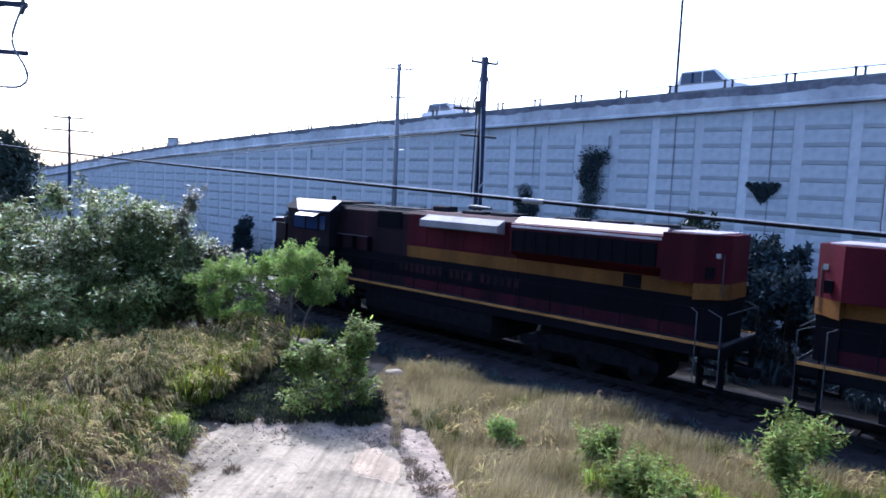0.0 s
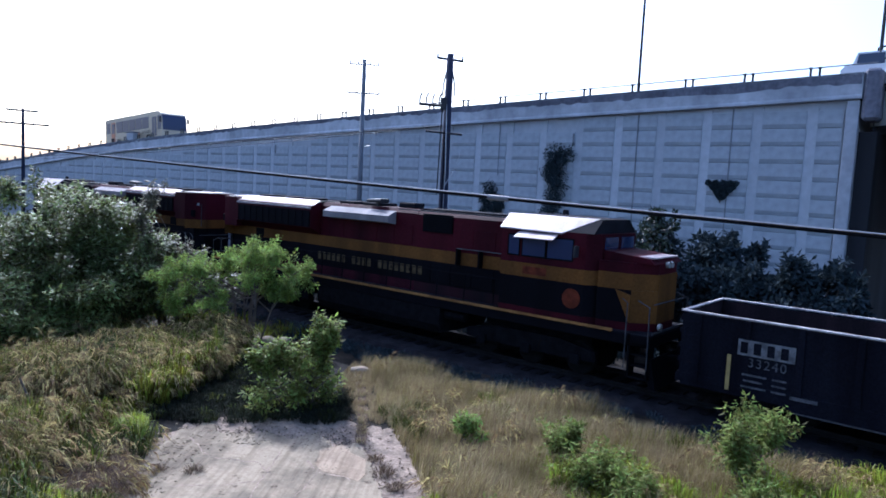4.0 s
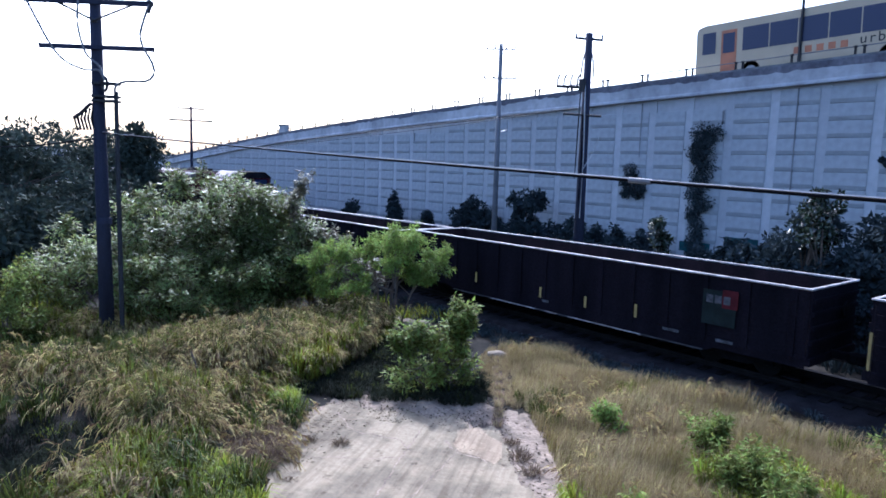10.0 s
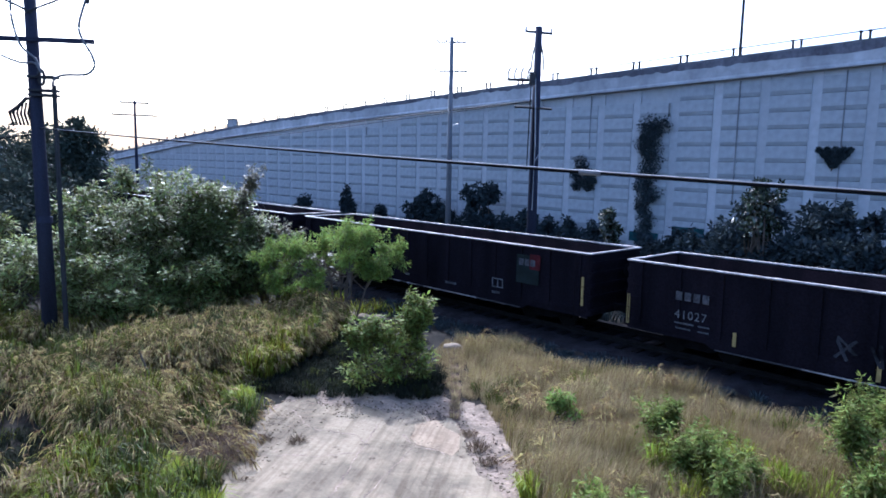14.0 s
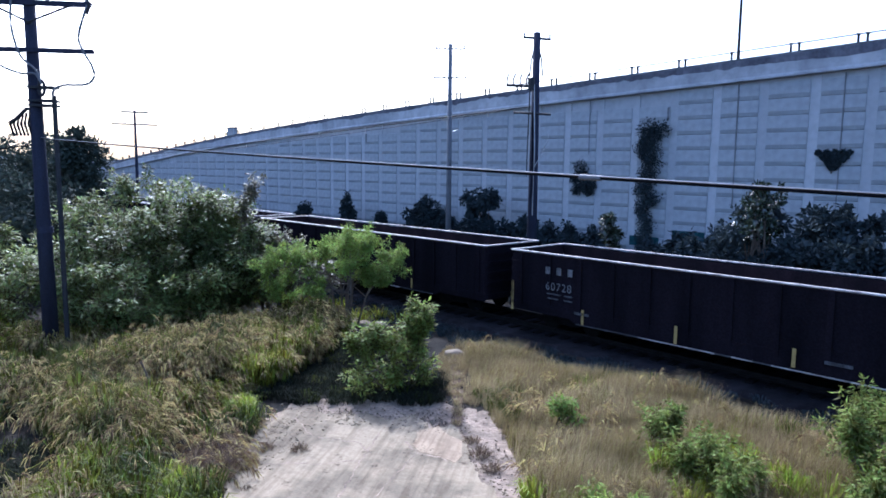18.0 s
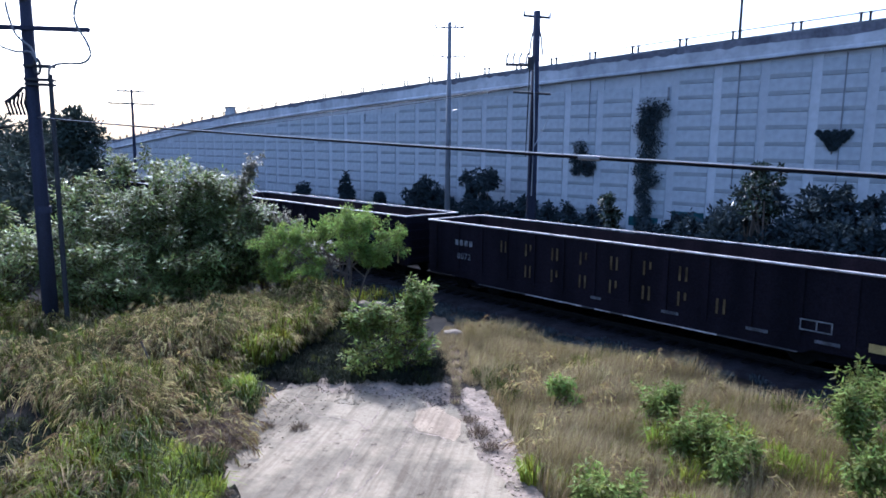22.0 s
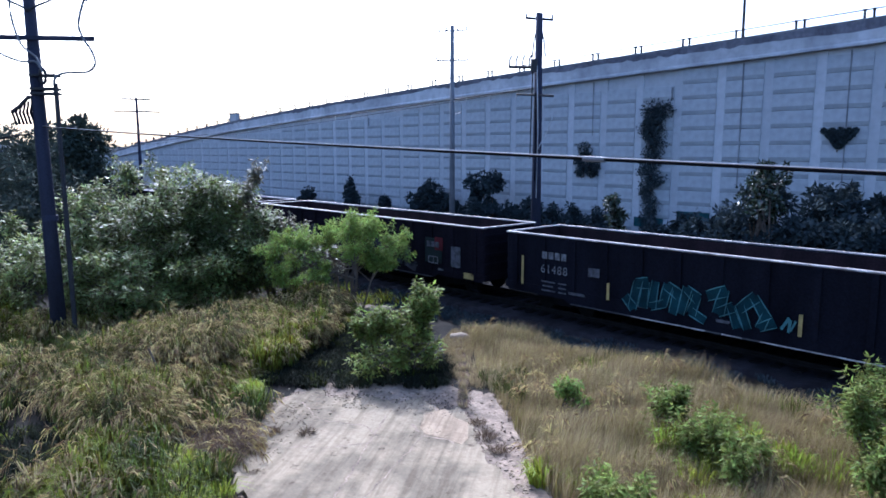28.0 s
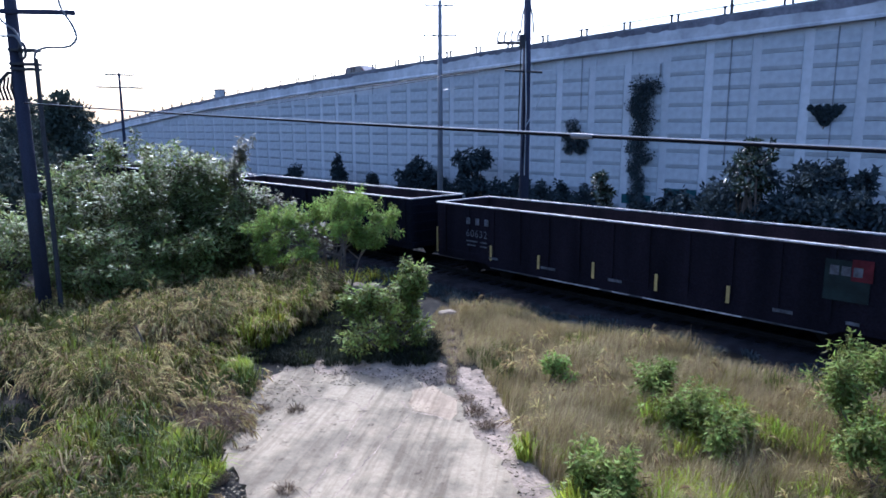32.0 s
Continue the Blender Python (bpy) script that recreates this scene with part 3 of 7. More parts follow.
def build_slab():
    """The cracked remains of a concrete road that runs out among the weeds."""
    rnd = random.Random(4)
    left = [(-2.6, 0.8), (-5.8, 3.1), (-9.0, 4.7), (-11.6, 5.5), (-13.1, 5.8), (-14.0, 7.0), (-15.2, 8.6)]
    end = [(-15.1, 9.3), (-14.1, 9.5), (-13.7, 10.1), (-13.0, 10.3), (-12.7, 10.9), (-12.0, 10.9)]
    right = [(-11.7, 11.3), (-10.5, 10.65), (-9.2, 9.7), (-8.3, 9.35), (-5.6, 7.7), (-2.6, 5.6), (0.5, 3.4)]
    line = left + end + right
    pts = []
    for (x0, y0), (x1, y1) in zip(line, line[1:] + line[:1]):
        n = max(3, int(math.hypot(x1 - x0, y1 - y0) / 0.16))
        for k in range(n):
            a = k / n
            x, y = x0 + (x1 - x0) * a, y0 + (y1 - y0) * a
            w = (0.16 if x > -11.5 else 0.38) * noise.noise(Vector((x * 1.9, y * 1.9, 3.0)))
            pts.append((x + w + rnd.uniform(-0.06, 0.06), y - w + rnd.uniform(-0.06, 0.06)))
    slab = part("slab", prism(pts, -0.15, 0.05, "z"), "slab")
    tagged(slab, "cracked, sun-bleached concrete slab with crumbling edges", "pavement", kind="structure")
    ring = [(-11.75, 10.95), (-11.2, 10.75), (-10.75, 10.75), (-10.45, 10.45), (-10.15, 10.15), (-10.0, 9.8), (-10.5, 9.75), (-10.95, 9.6), (-11.35, 9.75), (-11.6, 10.1), (-11.9, 10.35)]
    part("mortar_patch", prism(ring, 0.03, 0.055, "z"), "sand", slab, "worn beige mortar patch")
    def crack(pts, w, sd):
        rn = random.Random(sd)
        bm, prev = bmesh.new(), None
        for (xa, ya), (xb, yb) in zip(pts, pts[1:]):
            n = max(2, int(math.hypot(xb - xa, yb - ya) / 0.12))
            d = Vector((xb - xa, yb - ya)).normalized()
            for k in range(n):
                x, y = xa + (xb - xa) * k / n, ya + (yb - ya) * k / n
                j, ww = rn.uniform(-0.035, 0.035), w * rn.uniform(0.3, 1.3)
                pair = (bm.verts.new((x - d.y * (j + ww), y + d.x * (j + ww), 0.0545)), bm.verts.new((x - d.y * (j - ww), y + d.x * (j - ww), 0.0545)))
                if prev:
                    bm.faces.new((prev[0], prev[1], pair[1], pair[0]))
                prev = pair
        bmesh.ops.recalc_face_normals(bm, faces=bm.faces)
        part("crack", bm, "dust", slab, "crack filled with dark dirt")
    crack([(-12.4, 9.6), (-11.3, 8.2), (-10.2, 6.8), (-9.0, 5.1)], 0.022, 1)
    crack([(-11.0, 9.6), (-10.3, 8.3), (-9.65, 7.0), (-8.7, 5.4)], 0.016, 2)
    crack([(-11.6, 9.75), (-10.9, 9.5), (-10.4, 9.75), (-10.0, 9.7)], 0.03, 3)
    crack([(-12.9, 6.3), (-12.3, 7.2), (-11.9, 7.5), (-11.3, 8.6)], 0.02, 4)
    crack([(-14.6, 8.6), (-13.3, 8.3), (-12.2, 8.9), (-11.5, 8.7)], 0.025, 5)
    # crumbled margin of dust, dark litter and chips
    margin = [(-15.4, 8.2), (-15.7, 9.6), (-14.6, 10.9), (-13.2, 12.0), (-11.8, 12.4), (-10.0, 11.5), (-8.6, 10.7), (-7.4, 9.9), (-5.0, 8.2), (-4.0, 6.6), (-8.0, 7.0), (-12.0, 6.2), (-13.6, 6.0)]
    step = 0.22
    nx, ny = 58, 36
    grid = [[(-16 + i * step + rnd.uniform(-0.07, 0.07), 5.4 + j * step + rnd.uniform(-0.07, 0.07)) for i in range(nx)] for j in range(ny)]
    verts = []
    for j in range(ny - 1):
        for i in range(nx - 1):
            c = grid[j][i]
            if inside(margin, np.array([c[0]]), np.array([c[1]]))[0]:
                for u, v in (grid[j][i], grid[j][i + 1], grid[j + 1][i + 1], grid[j + 1][i]):
                    verts.append((u, v, float(ground_z(u, v)) + 0.006))
    tagged(big_mesh("dirt_margin", verts, 4, "dust"), "grey dusty dirt with litter along the slab's edge", "dirt", kind="structure")
    edge = [(x, y, 0.22, 9, 0.045) for x, y in pts if x < -4.5]
    crumbs("chips", edge, "slab", "pale chips crumbled off the concrete slab", 5)
    crumbs("litter", [(-12.6, 10.9, 0.35, 40, 0.025), (-13.8, 10.3, 0.35, 25, 0.025), (-11.9, 11.2, 0.3, 30, 0.025), (-14.8, 9.2, 0.35, 40, 0.025), (-12.35, 10.6, 0.22, 30, 0.03), (-11.75, 10.95, 0.2, 20, 0.028), (-9.4, 10.5, 0.5, 25, 0.03)], "dust", "dark clods and litter at the slab's broken end", 6, 0.05)
    crumbs("chips", [(-13.6, 7.3, 0.4, 130, 0.04), (-14.2, 8.3, 0.35, 110, 0.04), (-12.9, 6.5, 0.3, 80, 0.04), (-13.6, 9.6, 0.3, 80, 0.045), (-11.05, 9.65, 0.18, 40, 0.03)], "slab", "pale crumbled concrete lying on the slab", 8, 0.045)
    crumbs("chips", [(-9.2, 10.6, 0.5, 70, 0.05), (-10.3, 11.2, 0.4, 50, 0.05), (-12.9, 11.5, 0.5, 40, 0.05), (-14.9, 9.8, 0.4, 40, 0.05), (-8.0, 9.9, 0.4, 50, 0.05)], "dust", "grey chips of rubble beside the slab", 7)


def build_track():
    xs0, xs1 = -420, 70
    bed = prism([(18.0, -0.05), (18.6, 0.28), (19.2, 0.33), (22.0, 0.33), (22.6, 0.28), (23.4, -0.05)], xs0, xs1, "x")
    tagged(part("ballast_bed", bed, "ballast"), "near-black crushed-stone bed under the rails", "ballast", kind="structure")
    for y in (20.6 - 0.76, 20.6 + 0.76):
        prof = [(-0.07, 0.36), (0.07, 0.36), (0.07, 0.38), (0.012, 0.40), (0.012, 0.50), (0.036, 0.515), (0.036, 0.55), (-0.036, 0.55), (-0.036, 0.515), (-0.012, 0.50), (-0.012, 0.40), (-0.07, 0.38)]
        tagged(part("rail", prism([(y + a, b) for a, b in prof], xs0, xs1, "x"), "rail"), "worn steel running rail on sleepers", "rail", kind="structure")
    bm = bmesh.new()
    bmesh.ops.create_cube(bm, size=1.0, matrix=Matrix.Diagonal((0.22, 2.6, 0.12, 1)))
    me = bpy.data.meshes.new("sleeper")
    bm.to_mesh(me)
    bm.free()
    me.materials.append(M["sleeper"])
    root = empty("sleepers", pose(0, 20.6, 0.315), "weathered wooden sleepers under the rails", "sleepers")
    tagged(root, kind="structure")
    for i in range(110):
        share("sleeper", me, root, pose(-60 + i * 0.6, 0, 0))


def wall_top(x):
    """Top of the panelled face: it steps down under the sloping parapet."""
    return ramp_top(x) - 1.02


PANEL_W, PANEL_H = 2.17, 0.745


def build_wall():
    """The ramp's retaining wall: pilasters with rows of sunk-edged precast panels between, and the ramp's body behind."""
    x_end = -4.9
    outline = []
    xs = [x_end + 0.0] + [-10 - 6 * i for i in range(40)]
    for x in xs:
        outline.append((x, wall_top(x)))
    pts = [(x_end, -0.3)] + outline + [(xs[-1], -0.3)]
    pts = [(a, max(b, -0.3)) for a, b in pts]
    core = part("wall_ramp", prism(pts, WALL_Y + 0.10, WALL_Y + 11.0), "wall")
    tagged(core, "tall grey concrete retaining wall of a road ramp with precast panels", "wall", kind="structure")
    # end pier at the abutment
    part("end_pilaster", box(x_end - 0.42, x_end + 0.05, WALL_Y - 0.12, WALL_Y + 0.3, -0.3, wall_top(x_end) - 0.05, 0.03), "parapet", core)
    # one panel: a face with two sunk joints
    def panel_mesh(w, h):
        prof = [(0.0, 0.0), (-0.005, 0.035), (-0.045, 0.05), (-0.10, 0.21), (-0.085, h - 0.012), (0.0, h)]
        bm = prism(prof, -w / 2, w / 2, "x")
        me = bpy.data.meshes.new("panel")
        bm.to_mesh(me)
        bm.free()
        me.materials.append(M["panel"])
        return me
    shared, edge_panel = panel_mesh(PANEL_W - 0.42, PANEL_H), panel_mesh(0.95, PANEL_H)
    rest, count = bmesh.new(), 0
    for i in range(-1, 62):
        xp = -6.54 - i * PANEL_W
        mid = xp - PANEL_W / 2
        me_p = shared
        if i < 0:
            mid, me_p = -5.86, edge_panel
        top = wall_top(mid - PANEL_W / 2)
        if top < 1.5:
            break
        if i >= 0:
            hi = wall_top(xp) - 0.02
            part("pilaster", box(xp - 0.21, xp + 0.21, WALL_Y + 0.04, WALL_Y + 0.13, -0.2, hi), "wall", core)
        rows = int((top + 0.105) / PANEL_H)
        for r in range(rows):
            z = r * PANEL_H - 0.105
            m = Matrix.Translation((mid, WALL_Y + 0.10, z))
            if count < 300 and z > 2.2:
                share("panel", me_p, core, m)
                count += 1
            else:
                tmp = bmesh.new()
                tmp.from_mesh(me_p)
                tmp.transform(m)
                me = bpy.data.meshes.new("tmp")
                tmp.to_mesh(me)
                tmp.free()
                rest.from_mesh(me)
                bpy.data.meshes.remove(me)
    ob = part("far_panels", rest, "panel", core)
    tagged(ob, kind="stuff")
    # dark weeping joints down the face
    for x, z0, z1, w in ((-9.75, 2.0, wall_top(-9.75) - 0.1, 0.025), (-14.2, 4.6, wall_top(-14.2) - 0.1, 0.03), (-22.4, 7.2, wall_top(-22.4) - 0.1, 0.025), (-17.7, 8.9, 9.5, 0.05), (-43.0, 8.3, 8.9, 0.08)):
        part("weep_joint", box(x - w, x + w, WALL_Y - 0.012, WALL_Y + 0.03, z0, z1), "weep", core, "dark weeping joint")
    for x0, x1, z0, z1 in ((-17.15, -15.45, 2.6, 3.35), (-15.2, -14.0, 2.5, 3.1), (-19.6, -17.9, 2.4, 2.9)):
        part("paint_patch", box(x0, x1, WALL_Y - 0.008, WALL_Y + 0.02, z0, z1), "teal", core, "faded teal painted patch")
    # parapet beam along the top, with a shadow lip under it
    bm = bmesh.new()
    n = 60
    xs = [x_end + 0.1 - i * 4.0 for i in range(n)]
    prof = [(-0.22, -1.02), (-0.22, -0.92), (-0.16, -0.85), (-0.16, -0.12), (-0.2, -0.1), (-0.2, 0.0), (0.12, 0.0), (0.14, -1.02)]
    rings = [[bm.verts.new((x, WALL_Y + a, ramp_top(x) + b)) for a, b in prof] for x in xs]
    for r0, r1 in zip(rings, rings[1:]):
        for k in range(len(prof)):
            bm.faces.new((r0[k], r0[(k + 1) % len(prof)], r1[(k + 1) % len(prof)], r1[k]))
    bm.faces.new(rings[0])
    bm.faces.new(rings[-1][::-1])
    bmesh.ops.recalc_face_normals(bm, faces=bm.faces)
    para = part("parapet", bm, "parapet")
    tagged(para, "stained concrete parapet beam along the top of the ramp", "parapet", kind="structure")
    bm = bmesh.new()
    rings = [[bm.verts.new((x, WALL_Y + a, ramp_top(x) + b)) for a, b in ((-0.215, -0.075), (-0.215, 0.012), (0.13, 0.012), (0.13, -0.075))] for x in xs]
    for r0, r1 in zip(rings, rings[1:]):
        for k in range(4):
            bm.faces.new((r0[k], r0[(k + 1) % 4], r1[(k + 1) % 4], r1[k]))
    bmesh.ops.recalc_face_normals(bm, faces=bm.faces)
    part("coping", bm, "weep", para, "dark stained coping edge")
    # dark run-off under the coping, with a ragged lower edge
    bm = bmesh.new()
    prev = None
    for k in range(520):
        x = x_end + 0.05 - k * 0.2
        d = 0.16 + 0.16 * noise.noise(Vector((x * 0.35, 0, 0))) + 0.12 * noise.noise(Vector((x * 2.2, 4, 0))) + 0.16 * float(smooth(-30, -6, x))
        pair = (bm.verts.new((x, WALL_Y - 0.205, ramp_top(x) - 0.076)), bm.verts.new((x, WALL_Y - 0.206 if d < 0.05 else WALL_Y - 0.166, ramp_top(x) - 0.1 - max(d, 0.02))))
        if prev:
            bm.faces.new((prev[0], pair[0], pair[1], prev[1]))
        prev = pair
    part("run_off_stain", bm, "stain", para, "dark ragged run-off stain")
    # far parapet and the road between
    bm = bmesh.new()
    rings = [[bm.verts.new((x, WALL_Y + a, ramp_top(x) + b)) for a, b in ((10.8, -1.0), (10.8, -0.05), (11.1, -0.05), (11.1, -1.0))] for x in xs]
    for r0, r1 in zip(rings, rings[1:]):
        for k in range(4):
            bm.faces.new((r0[k], r0[(k + 1) % 4], r1[(k + 1) % 4], r1[k]))
    bmesh.ops.recalc_face_normals(bm, faces=bm.faces)
    tagged(part("parapet_far", bm, "parapet"), "concrete parapet on the far side of the ramp", "parapet", kind="structure")
    bm = bmesh.new()
    rings = [[bm.verts.new((x, WALL_Y + a, ramp_top(x) - 0.46)) for a in (0.12, 10.85)] for x in [70, 40, 20, 0] + xs]
    for r0, r1 in zip(rings, rings[1:]):
        bm.faces.new((r0[0], r0[1], r1[1], r1[0]))
    tagged(part("road", bm, "asphalt"), "asphalt road surface climbing the ramp", "road", kind="structure")


def build_guard_rail():
    """Paired short posts and one tube on the parapet, post pair by post pair."""
    rail = empty("guard_rail", pose(0, 0, 0), "thin steel tube rail on paired short posts on the parapet", "guard rail")
    tagged(rail, kind="structure")
    y = WALL_Y - 0.02
    pts = [(-4.4 - i * 2.0, y, ramp_top(-4.4 - i * 2.0) + 0.37) for i in range(20)]
    part("tube", tube(pts, 0.026), "wire_grey", rail)
    bm = box(-0.04, 0.04, -0.04, 0.04, 0, 0.36)
    box(-0.07, 0.07, -0.06, 0.06, 0.34, 0.40, 0, bm)
    bm2 = box(-0.16, 0.16, -0.06, 0.06, 0, 0.035, 0, bm)
    me = bpy.data.meshes.new("post")
    bm2.to_mesh(me)
    bm2.free()
    me.materials.append(M["dark_iron"])
    i, x = 0, -6.6
    while x > -130:
        for dx in (-0.17, 0.17):
            share("post", me, rail, pose(x + dx, y, ramp_top(x)))
        x -= 2.62


def build_bridge():
    """The bridge beyond the abutment: a splayed deck edge, beams, deck, a pier and a railing."""
    deck_top = TOP - 0.05
    edge = [(-4.6, 33.4), (-2.2, 31.1), (1.5, 28.2), (8, 27.0), (60, 27.0), (60, 44), (-4.6, 44)]
    deck = part("bridge_deck", prism(edge, deck_top - 1.15, deck_top - 0.9, "z"), "bridge_shade")
    tagged(deck, "concrete bridge deck beyond the abutment", "bridge", kind="structure")
    front = edge[:5]
    for (x0, y0), (x1, y1) in zip(front, front[1:]):
        d = Vector((x1 - x0, y1 - y0, 0)).normalized()
        nrm = Vector((d.y, -d.x, 0)) * 0.25
        q = [(x0 + nrm.x, y0 + nrm.y), (x1 + nrm.x, y1 + nrm.y), (x1, y1), (x0, y0)]
        part("edge_beam", prism(q, deck_top - 0.55, deck_top + 0.08, "z"), "fascia", deck)
        q = [(x0 + nrm.x * 0.2, y0 + nrm.y * 0.2), (x1 + nrm.x * 0.2, y1 + nrm.y * 0.2), (x1, y1), (x0, y0)]
        part("drip_recess", prism([(a - nrm.x * 0.3, b - nrm.y * 0.3) for a, b in q], deck_top - 0.72, deck_top - 0.55, "z"), "bridge_shade", deck)
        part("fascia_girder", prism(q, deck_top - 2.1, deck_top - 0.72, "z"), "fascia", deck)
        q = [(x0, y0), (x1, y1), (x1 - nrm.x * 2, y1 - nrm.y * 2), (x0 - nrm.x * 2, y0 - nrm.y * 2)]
        part("girder", prism(q, deck_top - 2.2, deck_top - 0.95, "z"), "bridge_shade", deck)
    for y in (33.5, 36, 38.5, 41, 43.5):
        part("girder", box(-4.5, 60, y - 0.3, y + 0.3, deck_top - 2.4, deck_top - 1.15), "bridge_shade", deck)
    ab = part("abutment", box(-5.0, -4.2, WALL_Y + 0.35, 44, -0.3, deck_top - 2.4, 0.03), "bridge_shade")
    tagged(ab, "concrete abutment wall under the bridge, coloured as deep shade", "abutment", kind="structure")
    # added to close the bright space behind; their shade is painted too
    part("back_wall", box(-4.2, -3.3, 43.2, 44, -0.3, deck_top - 1.2), "bridge_shade", ab)
    part("back_girder", box(-3.3, 60, 43.6, 44, 6.6, deck_top - 1.2), "bridge_shade", ab)
    part("bearing_block", box(-4.78, -4.15, WALL_Y - 0.2, WALL_Y + 0.9, deck_top - 2.0, deck_top + 0.06, 0.12), "stain", ab)
    for x, y in ((4.5, 35), (4.5, 41), (16, 29), (16, 36), (16, 42)):
        tagged(part("pier", rod((x, y, -0.2), (x, y, deck_top - 2.4), 0.55, 0.55, 16), "wall"), "round concrete bridge pier", "pier", kind="structure")
    rail = empty("bridge_railing", pose(0, 0, deck_top + 0.08), "dark steel bridge railing with three tubes", "railing")
    tagged(rail, kind="structure")
    pts = []
    for (x0, y0), (x1, y1) in zip(front, front[1:]):
        n = max(2, int(math.hypot(x1 - x0, y1 - y0) / 1.3))
        pts += [(x0 + (x1 - x0) * i / n, y0 + (y1 - y0) * i / n) for i in range(n)]
    pts = [p for p in pts if p[0] < 14]
    for x, y in pts:
        part("post", box(x - 0.05, x + 0.05, y - 0.05, y + 0.05, 0, 1.05), "dark_iron", rail)
    part("end_post", box(-3.27, -3.12, 31.9, 32.05, 0, 1.15), "dark_iron", rail, "wide dark end post")
    for z in (0.55, 1.05):
        part("tube", tube([(x, y, z) for x, y in pts], 0.042), "dark_iron", rail)


def ramp_fittings():
    """Slender lamp posts on the ramp and a box on the parapet."""
    for x, y in ((-14.6, WALL_Y + 0.6), (-4.5, WALL_Y + 1.2)):
        root = empty("lamp_post", pose(x, y, ramp_top(x) - 0.46), "slender grey steel lamp post on the ramp", "lamp post")
        part("post", rod((0, 0, 0), (0, 0, 8.5), 0.075, 0.05, 8), "dark_iron", root)
        part("base", box(-0.16, 0.16, -0.16, 0.16, 0, 0.05), "steel", root)
    bx = empty("control_box", pose(-65.6, WALL_Y, ramp_top(-65.6) - 0.05), "small concrete box standing on the parapet", "box")
    part("body", box(-0.65, 0.65, -0.2, 0.3, 0, 0.75, 0.02), "parapet", bx)
    part("lid", box(-0.75, 0.75, -0.3, 0.4, 0.75, 0.85, 0.01), "concrete_pole", bx)


build_ground()
ramp_fittings()
build_slab()
build_track()
build_wall()
build_guard_rail()
build_bridge()


# ---- railway vehicles (rail level at z 0, long axis x) ----
TRACK_Y, RAIL_Z = 20.6, 0.55


def wheel_mesh(r=0.42):
    bm = bmesh.new()
    rod((0, -0.06, 0), (0, 0.06, 0), r, r, 20, bm)
    rod((0, 0.05, 0), (0, 0.09, 0), r + 0.025, r + 0.025, 20, bm)
    rod((0, -0.12, 0), (0, -0.05, 0), 0.11, 0.13, 10, bm)
    me = bpy.data.meshes.new("wheel")
    bm.to_mesh(me)
    bm.free()
    me.materials.append(M["tread"])
    return me


WHEEL, WHEEL_BIG = wheel_mesh(0.42), wheel_mesh(0.53)


def freight_truck(root, x):
    t = part("truck", box(x - 0.2, x + 0.2, -0.95, 0.95, 0.42, 0.66, 0.03), "truck", root)
    for y in (-1.0, 1.0):
        side = [(x - 1.15, 0.36), (x - 1.15, 0.58), (x - 0.75, 0.62), (x - 0.42, 0.8), (x + 0.42, 0.8), (x + 0.75, 0.62), (x + 1.15, 0.58), (x + 1.15, 0.36), (x + 0.8, 0.4), (x + 0.4, 0.26), (x - 0.4, 0.26), (x - 0.8, 0.4)]
        part("side_frame", prism(side, y - 0.07, y + 0.07), "truck", t)
        for dx in (-0.88, 0.88):
            share("wheel", WHEEL, t, pose(x + dx, 0.79 * (1 if y > 0 else -1), 0.42, 0, 0, 180 if y > 0 else 0))
    for dx in (-0.88, 0.88):
        part("axle", rod((x + dx, -0.9, 0.42), (x + dx, 0.9, 0.42), 0.08), "truck", t)


GL, GW, GT, GB = 17.8, 1.6, 2.86, 0.52     # gondola: body length, half width, top and sill height


FACE = {}                                   # plane of the markings, wagon by wagon, where it is not the usual one


